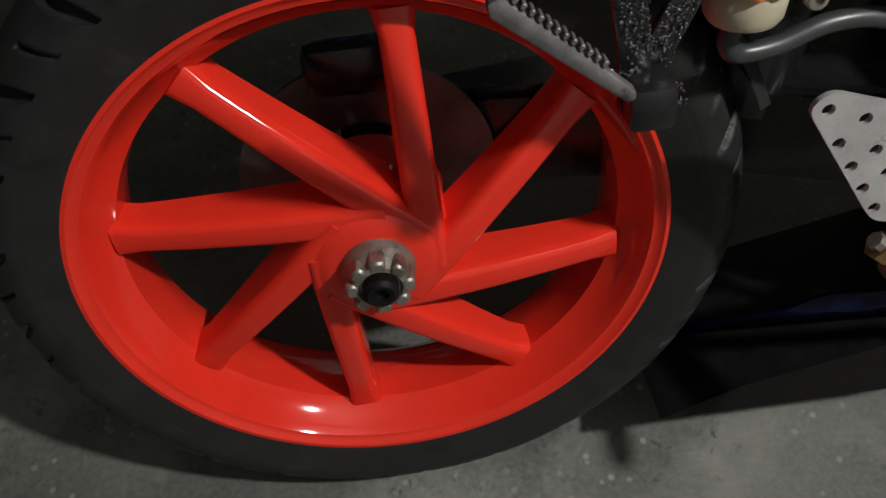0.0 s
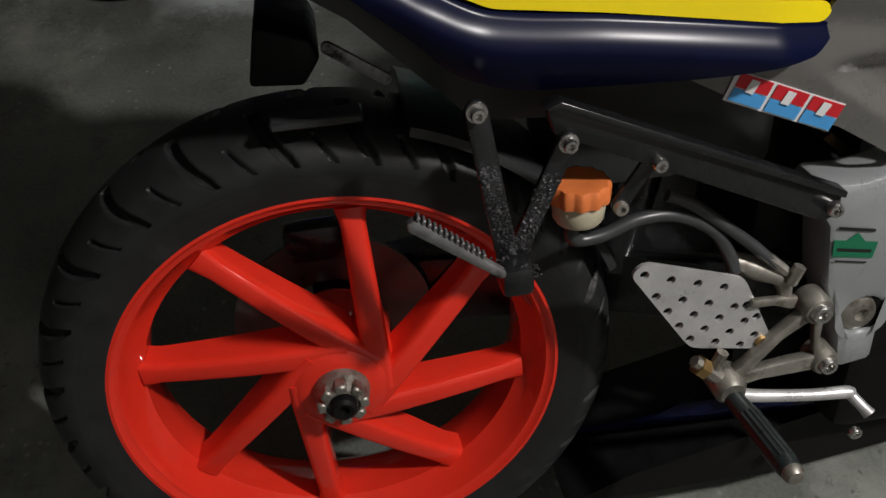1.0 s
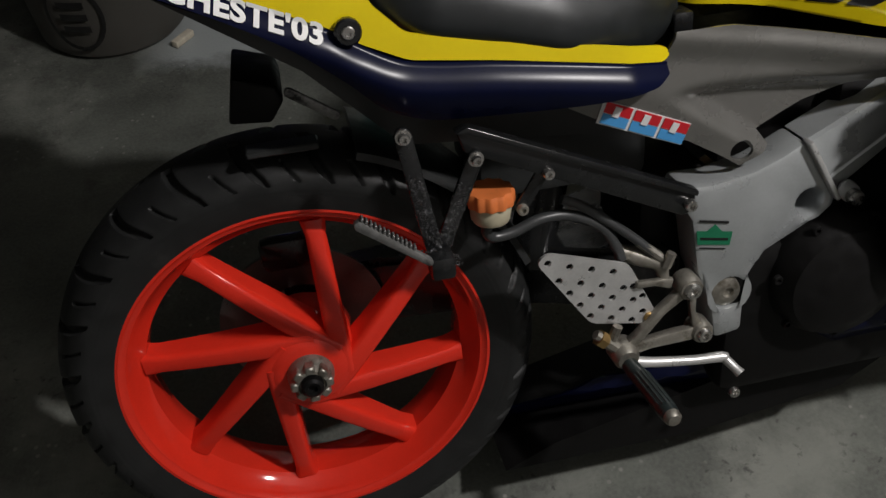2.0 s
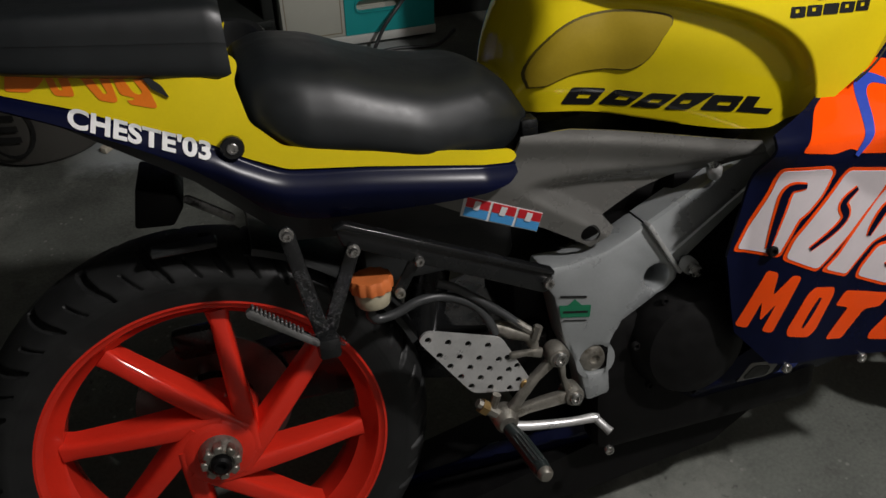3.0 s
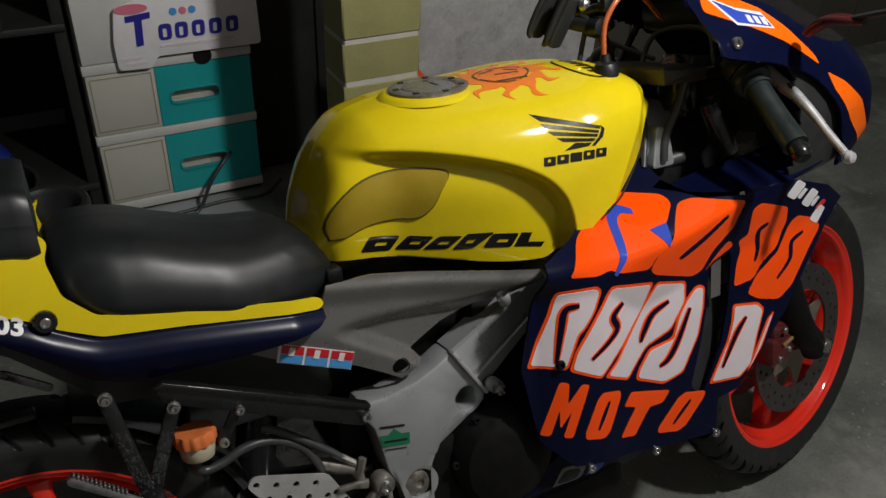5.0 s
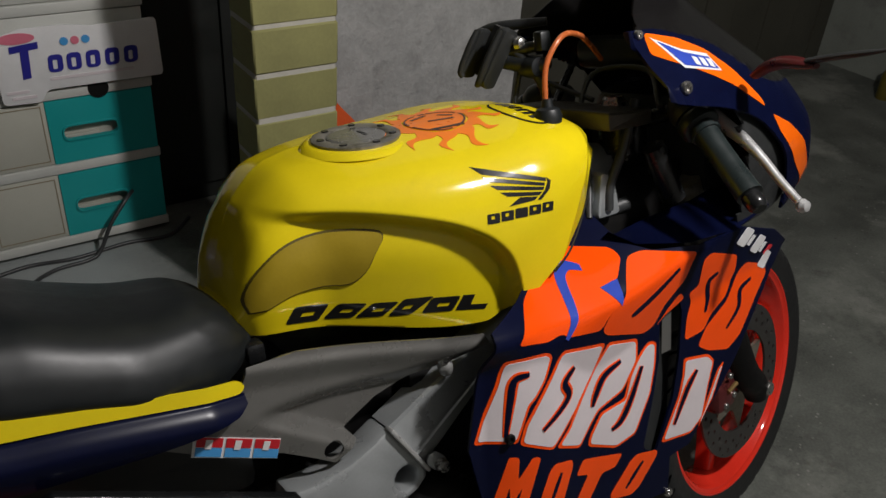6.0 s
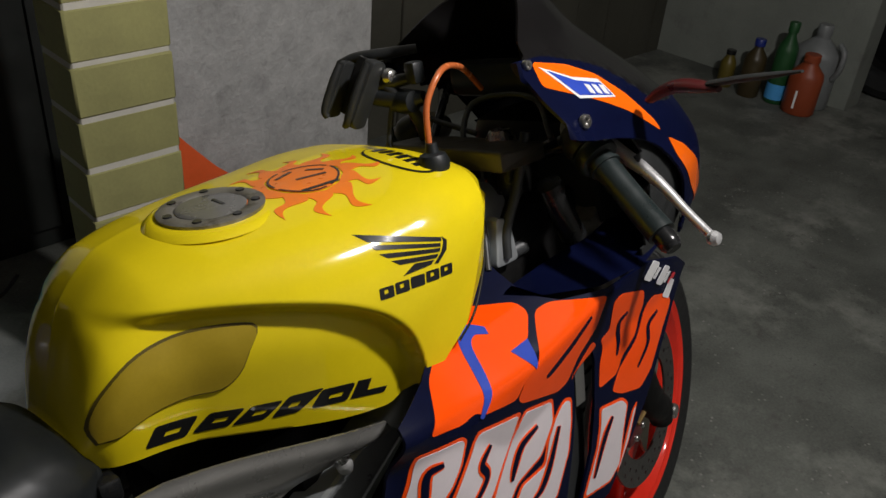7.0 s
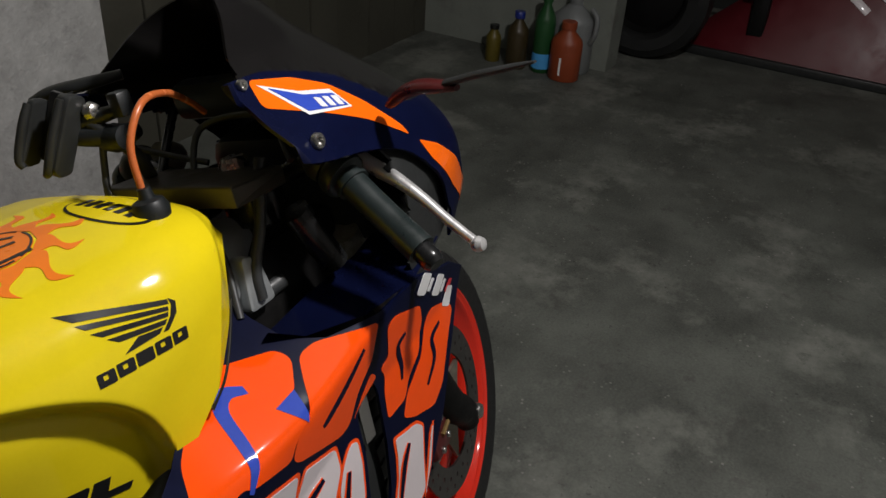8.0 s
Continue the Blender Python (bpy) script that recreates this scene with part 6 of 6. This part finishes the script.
# phone clamp on the left bar
cl = empty("phone_clamp")
cl.parent = bike
tagged(cl, "black phone clamp on the handlebar")
CM = pose(0.917, 0.052, 0.958, 22, 18, 14) @ Matrix.Scale(0.84, 4)
part("clamp_back", moved(box(-0.004, 0.008, -0.020, 0.022, -0.044, 0.052, 0.005), CM), INK, cl)
for y0, y1, top in ((0.022, 0.036, 0.038), (-0.032, -0.010, 0.056)):
    jaw = part("clamp_jaw", moved(plate([rounded([(-0.030, -0.046), (-0.016, -0.056), (0.004, -0.050), (0.008, top - 0.006), (0.000, top), (-0.022, top - 0.002), (-0.026, top - 0.012)], 0.006, 3)], y0, y1, 0.004), CM), BLACKP, cl)
    part("jaw_lip", moved(tube([(-0.028, (y0 + y1) / 2, top - 0.008), (-0.031, (y0 + y1) / 2, 0.0), (-0.029, (y0 + y1) / 2, -0.044), (-0.024, (y0 + y1) / 2 - 0.006 * (1 if y0 > 0 else -1), -0.055)], [0.0055, 0.0065, 0.0065, 0.005], 5, 12), CM), BLACKP, jaw)
part("clamp_arm", tube([(0.925, 0.046, 0.950), (0.940, 0.018, 0.944), (0.955, -0.012, 0.940), (0.960, -0.026, 0.942)], [0.011, 0.013, 0.012, 0.008], 4, 14), VINYL, cl)
part("clamp_peak", tube([(0.940, 0.116, 0.990), (0.952, 0.092, 0.995), (0.968, 0.055, 0.997), (1.00, 0.020, 0.998)], [0.005, 0.008, 0.008, 0.006], 5, 10), BLACKP, cl)
part("clamp_stem", tube([(0.918, 0.060, 0.958), (0.935, 0.030, 0.962), (0.955, -0.018, 0.968)], [0.007, 0.010, 0.007], 4, 14), VINYL, cl)
part("clamp_stem", tube([(0.938, 0.020, 0.960), (0.948, 0.000, 0.938), (0.965, -0.005, 0.905), (0.985, 0.01, 0.862)], 0.008, 4, 12), BLACKP, cl)
part("clamp_knob", lathe([(0, -0.020), (0.014, -0.018), (0.017, 0), (0.014, 0.018), (0, 0.020)], 14, (0.948, 0.0, 0.938)), VINYL, cl)
part("clamp_block", box(0.945, 0.965, -0.030, -0.010, 0.960, 0.988, 0.004), VINYL, cl)
part("ball_joint", lathe([(0, -0.012), (0.008, -0.008), (0.011, 0), (0.008, 0.008), (0, 0.012)], 14, (0.940, 0.014, 0.972)), STEEL, cl)
part("white_lead", tube([(0.945, 0.060, 0.975), (0.958, 0.066, 0.990), (0.975, 0.07, 0.998)], 0.0022, 4, 8), WHITE, cl)
part("clutch_cable", tube([(0.945, 0.022, 0.935), (0.938, 0.026, 0.905), (0.930, 0.022, 0.878), (0.935, 0.002, 0.850)], 0.0042, 6, 10), HOSE, bike)
part("control_cable", tube([(1.03, -0.17, 0.875), (1.06, -0.12, 0.92), (1.04, -0.03, 0.915), (0.98, -0.06, 0.85), (0.93, -0.13, 0.80), (0.90, -0.16, 0.745)], 0.0042, 6, 10), HOSE, bike)
part("control_cable", tube([(0.97, 0.06, 0.93), (1.0, 0.0, 0.90), (1.02, -0.05, 0.88)], 0.004, 6, 10), HOSE, bike)
part("radiator_hose", tube([(0.92, -0.11, 0.745), (0.955, -0.12, 0.735), (1.0, -0.13, 0.74)], 0.011, 4, 12), HOSE, bike)
# right mirror: a curved stalk and a thin housing seen on its edge
mir_ob = part("mirror_stalk", tube([(1.112, -0.262, 0.908), (1.106, -0.285, 0.920), (1.100, -0.310, 0.927), (1.096, -0.338, 0.927), (1.094, -0.362, 0.924)], [0.009, 0.013, 0.015, 0.013, 0.006], 6, 14, 0.55), MAROON, bike, "dark red mirror stalk")
part("mirror_housing", tube([(1.095, -0.350, 0.930), (1.092, -0.390, 0.936), (1.086, -0.430, 0.941), (1.082, -0.460, 0.945)], [0.008, 0.0085, 0.007, 0.003], 5, 12, 0.5), BLACKP, mir_ob)


# ---- things in the garage ----
# plastic drawer unit
DX0, DX1, DY = 0.285, 0.735, 1.54
unit = tagged(empty("drawer_unit"), "beige and teal plastic drawer unit standing on the floor", "drawers")
part("carcass", box(DX0, DX1, DY + 0.03, DY + 0.38, 0.0, 0.86, 0.006), BEIGE, unit)
for z in (0.016, 0.232, 0.436, 0.650):
    part("rail", box(DX0 - 0.002, DX1 + 0.002, DY, DY + 0.06, z, z + 0.027, 0.004), CREAM, unit)


def drawer_front(z0, z1):
    d = part("drawer", box(DX0 + 0.003, 0.4665, DY + 0.004, DY + 0.05, z0, z1, 0.003), BEIGE, unit, "beige and teal drawer with a slot handle")
    part("drawer_panel_edge", plate([[(DX0 + 0.012, z0 + 0.010), (0.457, z0 + 0.010), (0.457, z1 - 0.010), (DX0 + 0.012, z1 - 0.010)], [(DX0 + 0.0145, z0 + 0.0125), (0.4545, z0 + 0.0125), (0.4545, z1 - 0.0125), (DX0 + 0.0145, z1 - 0.0125)]], DY + 0.0025, DY + 0.006), OCHREDULL, d)
    zc = (z0 + z1) / 2 - 0.004
    slot = rounded([(0.497, zc - 0.022), (0.638, zc - 0.022), (0.638, zc + 0.022), (0.497, zc + 0.022)], 0.021, 6)
    teal = plate([[(0.467, z0), (DX1 - 0.003, z0), (DX1 - 0.003, z1), (0.467, z1)], slot], DY + 0.002, DY + 0.012)
    part("drawer_teal", teal, TEAL, d, "teal drawer half")
    part("slot_lip", plate([slot, [(0.5675 + (p[0] - 0.5675) * 0.95, zc + (p[1] - zc) * 0.82) for p in slot]], DY - 0.003, DY + 0.011), TEAL, d)
    part("slot_back", box(0.48, 0.66, DY + 0.045, DY + 0.05, z0 + 0.01, z1 - 0.01), INK, d)
    part("slot_floor", box(0.50, 0.59, DY + 0.02, DY + 0.044, zc - 0.034, zc - 0.014, 0.003), BEIGE, d)


OCHREDULL = mat("dull_seam", (0.30, 0.26, 0.18), 0.6, vary=0.1)
drawer_front(0.045, 0.230)
drawer_front(0.261, 0.434)
part("drawer", box(DX0 + 0.003, DX1 - 0.003, DY + 0.004, DY + 0.05, 0.465, 0.648, 0.003), CREAM, unit, "cream upper drawer")
part("drawer", box(DX0 + 0.003, DX1 - 0.003, DY + 0.004, DY + 0.05, 0.679, 0.855, 0.003), CREAM, unit, "cream upper drawer")
part("drawer_notch", lathe([(0, 0), (0.026, 0.0), (0.026, 0.004), (0, 0.004)], 20, (0.600, DY - 0.001, 0.452)), INK, unit)
# shop sign hung on it
sign = tagged(link("sign_board", plate([rounded([(0.388, 0.612), (0.44, 0.628), (0.54, 0.628), (0.60, 0.618), (0.76, 0.622), (0.765, 0.470), (0.48, 0.472), (0.462, 0.442), (0.376, 0.446), (0.374, 0.52)], 0.012)], DY - 0.016, DY - 0.009, 0.001), WHITE),
              "white shop sign with violet lettering shapes", "sign")
sy = DY - 0.0165
part("sign_letter", plate([[(0.412, 0.588), (0.476, 0.594), (0.475, 0.578), (0.453, 0.576), (0.449, 0.508), (0.430, 0.506), (0.434, 0.574), (0.411, 0.572)]], sy - 0.002, sy), VIOLET, sign)
for i, x in enumerate((0.490, 0.533, 0.578, 0.624, 0.670)):
    part("sign_letter", plate([rounded([(x, 0.515), (x + 0.034, 0.515), (x + 0.036, 0.558), (x + 0.002, 0.558)], 0.012), rounded([(x + 0.011, 0.522), (x + 0.022, 0.522), (x + 0.023, 0.546), (x + 0.012, 0.546)], 0.004)], sy - 0.002, sy), VIOLET, sign)
part("sign_badge", plate([[(0.430 + 0.042 * math.cos(k * math.pi / 12), 0.606 + 0.013 * math.sin(k * math.pi / 12)) for k in range(24)]], sy - 0.002, sy), PINK, sign)
for x, m in ((0.535, SKYINK), (0.560, PINK), (0.585, SKYINK)):
    part("sign_dot", plate([circle(x, 0.588, 0.010, 14)], sy - 0.002, sy), m, sign)
for x, z, w in ((0.49, 0.495, 0.20), (0.388, 0.472, 0.05), (0.398, 0.457, 0.055)):
    part("sign_bar", plate([[(x, z), (x + w, z), (x + w, z + 0.007), (x, z + 0.007)]], sy - 0.0015, sy), SILVERINK, sign)
# cabinet between the drawers and the pillar, shadow put into its near-black colour
cab = tagged(empty("dark_cabinet"), "tall cabinet beside the drawers, shadow put into its near-black colour", "cabinet")
part("cabinet_body", box(0.742, 1.20, 1.66, 2.1, 0.0, 1.9, 0.006), SHADEDARK, cab)
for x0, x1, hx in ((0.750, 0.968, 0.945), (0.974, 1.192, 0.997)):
    door = part("cabinet_door", box(x0, x1, 1.645, 1.6595, 0.06, 1.88, 0.003), SHADEDARK, cab)
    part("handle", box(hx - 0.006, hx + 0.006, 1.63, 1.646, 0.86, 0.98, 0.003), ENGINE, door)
# black rack at the left of the drawers, deep shadow put into its colour, with its things
rack = tagged(empty("storage_rack"), "black storage rack, deep shadow put into its colour", "shelf")
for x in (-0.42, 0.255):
    part("upright", box(x - 0.015, x + 0.015, 1.56, 1.60, 0.0, 1.5, 0.004), SHADEDARK, rack)
    part("upright", box(x - 0.015, x + 0.015, 1.95, 1.99, 0.0, 1.5, 0.004), SHADEDARK, rack)
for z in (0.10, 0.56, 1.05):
    part("shelf", box(-0.435, 0.27, 1.55, 2.0, z, z + 0.02, 0.004), SHADEDARK, rack)
part("side_sheet", box(0.262, 0.272, 1.57, 1.99, 0.0, 1.5, 0.002), SHADEDARK, rack)
# black basin and helmet in front of it
basin = lathe([(0.0, 0.0), (0.105, 0.0), (0.112, 0.01), (0.140, 0.20), (0.152, 0.21), (0.154, 0.222), (0.144, 0.222), (0.137, 0.205), (0.128, 0.092), (0.0, 0.089)], 36, (-0.03, 1.45, 0.0), "Z")
tagged(link("basin", basin, BLACKP), "black plastic basin on the floor", "basin")
hel = lathe([(0.0, 0.285), (0.04, 0.28), (0.08, 0.262), (0.115, 0.225), (0.135, 0.17), (0.138, 0.11), (0.128, 0.05), (0.115, 0.0), (0.0, 0.0)], 36, (-0.045, 1.43, 0.090), "Z")
helm = tagged(link("helmet", hel, HELMETB), "glossy blue helmet lying in the black basin", "helmet")
part("helmet_crest", tube([(-0.145, 1.34, 0.290), (-0.095, 1.31, 0.345), (-0.045, 1.31, 0.360), (0.005, 1.325, 0.345)], 0.006, 5, 8), BLUE, helm)
bucket = tagged(link("bucket", lathe([(0.0, 0.0), (0.058, 0.0), (0.064, 0.008), (0.080, 0.225), (0.095, 0.228), (0.099, 0.238), (0.099, 0.252), (0.093, 0.258), (0.080, 0.256), (0.072, 0.245), (0.058, 0.02), (0.0, 0.018)], 32, (0.122, 1.235, 0.0), "Z"), BLACKP), "small dark grey plastic bucket with a thick rim", "bucket")
# tray with a green jar on the middle shelf
tagged(link("tray", box(-0.38, 0.13, 1.50, 1.86, 0.5815, 0.64, 0.02), BLACKP), "black plastic tray on the rack", "tray")
jar = tagged(link("jar", lathe([(0, 0), (0.045, 0.0), (0.05, 0.008), (0.05, 0.09), (0.04, 0.105), (0.038, 0.12), (0, 0.12)], 24, (0.03, 1.60, 0.64), "Z"), GREENB), "small green glass jar", "jar")
tagged(link("pouch", box(-0.13, -0.04, 1.56, 1.62, 0.64, 0.74, 0.02), mat("lilac_cloth", (0.45, 0.32, 0.5), 0.7, vary=0.15)), "small lilac cloth pouch lying on the tray", "pouch")
# much darker than the drum's own pale plastic, to stand for the shadow on it
SHADEDDRUM = mat("shaded_drum_plastic", (0.060, 0.057, 0.050), 0.5, vary=0.15, scale=6, bump=0.1)
# pale drum with an oval badge, in the shadow-darkened colour
drum = tagged(link("drum", moved(lathe([(0, 0), (0.165, 0.0), (0.18, 0.015), (0.19, 0.20), (0.18, 0.40), (0.16, 0.44), (0.06, 0.46), (0.05, 0.49), (0, 0.49)], 40, (0, 0, 0), "Z"), Matrix.Translation((-0.36, 1.37, 0)) @ Matrix.Diagonal((0.965, 0.965, 1, 1))), SHADEDDRUM), "pale plastic drum, shade put into its colour, with a dark oval badge", "drum")
ov = flat([[(0.066 * math.cos(k * math.pi / 14), 0.085 * math.sin(k * math.pi / 14)) for k in range(28)], [(0.057 * math.cos(k * math.pi / 14), 0.075 * math.sin(k * math.pi / 14)) for k in range(28)]])
for v in ov.verts:
    a = -math.pi / 2 - 0.27 + v.co.x / 0.185
    v.co = Vector((-0.36 + 0.1860 * math.cos(a), 1.37 + 0.1860 * math.sin(a), 0.125 + v.co.z))
part("drum_badge", ov, INK, drum)
for dz in (-0.03, 0.0, 0.03):
    bar = flat([[(-0.03, dz - 0.008), (0.03, dz - 0.008), (0.03, dz + 0.008), (-0.03, dz + 0.008)]])
    cut(bar, 0.012)
    for v in bar.verts:
        a = -math.pi / 2 - 0.27 + v.co.x / 0.185
        v.co = Vector((-0.36 + 0.1860 * math.cos(a), 1.37 + 0.1860 * math.sin(a), 0.125 + v.co.z))
    part("badge_bar", bar, INK, drum)
# wood offcut by the drum's foot
tagged(link("wood_offcut", moved(box(-0.030, 0.030, -0.009, 0.009, 0.0, 0.016, 0.002), pose(-0.200, 1.235, 0.002, 0, 0, 48)), mat("pale_wood", (0.55, 0.50, 0.40), 0.7, vary=0.2, scale=60)), "small pale wood offcut on the floor beside the drum", "wood offcut")
# cables on the floor
tagged(link("power_cable", tube([(0.645, 1.535, 0.145), (0.615, 1.505, 0.135), (0.565, 1.485, 0.085), (0.525, 1.47, 0.02), (0.49, 1.46, 0.006), (0.40, 1.45, 0.006), (0.33, 1.40, 0.006), (0.30, 1.30, 0.006)], 0.0055, 8, 10), HOSE), "black power cable hanging from a drawer slot", "cable")
tagged(link("floor_cable", tube([(0.20, 1.47, 0.006), (0.34, 1.50, 0.006), (0.46, 1.485, 0.006), (0.60, 1.50, 0.006), (0.72, 1.49, 0.006), (0.80, 1.56, 0.006)], 0.0055, 8, 10), HOSE), "black cable along the foot of the drawers", "cable")
# orange board leaning behind the pillar
bd = plate([rounded([(1.00, 0.0), (1.62, 0.0), (1.22, 0.33), (1.14, 0.42), (1.00, 0.60)], 0.02)], 0.0, 0.006, 0.001)
tagged(link("orange_board", moved(bd, pose(0, 1.215, 0, -4)), CONE), "orange plastic board leaning behind the pillar", "board")


def bottle(name, x, y, r, h, body, cap_m, label, neck=0.35, squash=1.0):
    b = lathe([(0, 0), (r * 0.92, 0), (r, r * 0.12), (r, h * 0.62), (r * 0.92, h * 0.70), (r * neck, h * 0.84), (r * neck, h * 0.90), (0, h * 0.90)], 26, axis="Z")
    for v in b.verts:
        v.co.y *= squash
    ob = tagged(link(name, b, body), label, "bottle", group="bottles by the end wall")
    ob.location = (x, y, 0)
    part("cap", lathe([(0, h), (r * neck * 1.15, h), (r * neck * 1.25, h * 0.99), (r * neck * 1.25, h * 0.885)], 18, axis="Z"), cap_m, ob)
    return ob


bottle("bottle", 3.86, 1.20, 0.035, 0.17, YELB, INK, "small yellow oil bottle with a dark cap", 0.5)
bottle("bottle", 3.84, 1.07, 0.048, 0.26, GOLDB, HELMETB, "golden oil bottle with a blue cap", 0.4)
gb = bottle("bottle", 3.87, 0.955, 0.046, 0.36, GREENB, GREENB, "tall green plastic bottle", 0.4)
part("bottle_label", lathe([(0.0468, 0.02), (0.0468, 0.09)], 26, axis="Z"), SKYINK, gb)
ob_ = bottle("bottle", 3.84, 0.83, 0.062, 0.26, ORANGEB, ORANGEB, "orange plastic oil bottle", 0.45, 1.15)
part("bottle_label", lathe([(0.0628, 0.03), (0.0628, 0.11)], 12, axis="Z"), WHITE, ob_)
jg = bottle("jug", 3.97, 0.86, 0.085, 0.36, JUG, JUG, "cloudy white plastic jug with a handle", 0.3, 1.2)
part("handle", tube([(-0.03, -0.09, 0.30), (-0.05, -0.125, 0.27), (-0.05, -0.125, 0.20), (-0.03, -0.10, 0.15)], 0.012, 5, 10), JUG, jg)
# a wheel and a red panel stored at the far end
wh = tagged(empty("stored_wheel"), "black tyre standing on the floor at the far end", "tyre")
part("tyre", lathe([(0.19, -0.06), (0.21, -0.085), (0.26, -0.09), (0.30, -0.06), (0.31, 0.0), (0.30, 0.06), (0.26, 0.09), (0.21, 0.085), (0.19, 0.06)], 48, (4.40, 0.66, 0.31), "X", closed=True), RUBBER, wh)
part("wheel_disc", lathe([(0, -0.02), (0.08, -0.03), (0.17, 0.0), (0.195, -0.04), (0.195, 0.04), (0, 0.03)], 36, (4.40, 0.66, 0.31), "X"), ENGINE, wh)
rp = tagged(empty("red_panel"), "dark red fairing panel with pale stripes on the floor", "panel")
part("panel_sheet", loft([[(4.62 + 0.10 * t, y, 0.045), (4.70 + 0.10 * t, y, h * 0.6), (4.80 + 0.1 * t, y, h), (4.83 + 0.1 * t, y, h), (4.75 + 0.1 * t, y, 0.045)] for y, h, t in ((0.48, 0.10, 0), (0.30, 0.26, 0), (0.10, 0.36, 0), (-0.3, 0.50, 0), (-0.8, 0.55, 0), (-1.1, 0.5, 0))]), REDP, rp)
part("panel_foot", box(4.60, 4.80, -1.1, 0.50, 0.0, 0.045, 0.01), BLACKP, rp)
for y, z, w in ((-0.22, 0.36, 0.16), (-0.36, 0.26, 0.16), (-0.33, 0.40, 0.10)):
    part("stripe", moved(box(-0.004, 0.004, -w / 2, w / 2, -0.018, 0.018, 0.003), pose(4.72 + 0.13 * (z - 0.25), y, z, 35, 25, 0)), SILVERINK, rp)
sc = tagged(empty("scrap_metal"), "grey metal motor parts on the far floor", "metal parts")
part("casting", box(4.55, 4.68, 0.12, 0.24, 0.36, 0.44, 0.02), CALIPER, sc)
part("pipe", tube([(4.62, 0.46, 0.40), (4.60, 0.32, 0.42), (4.61, 0.20, 0.40)], 0.014, 4, 10), DISC, sc)
part("stand", box(4.66, 4.72, 0.14, 0.22, 0.0, 0.37, 0.01), ENGINE, sc)
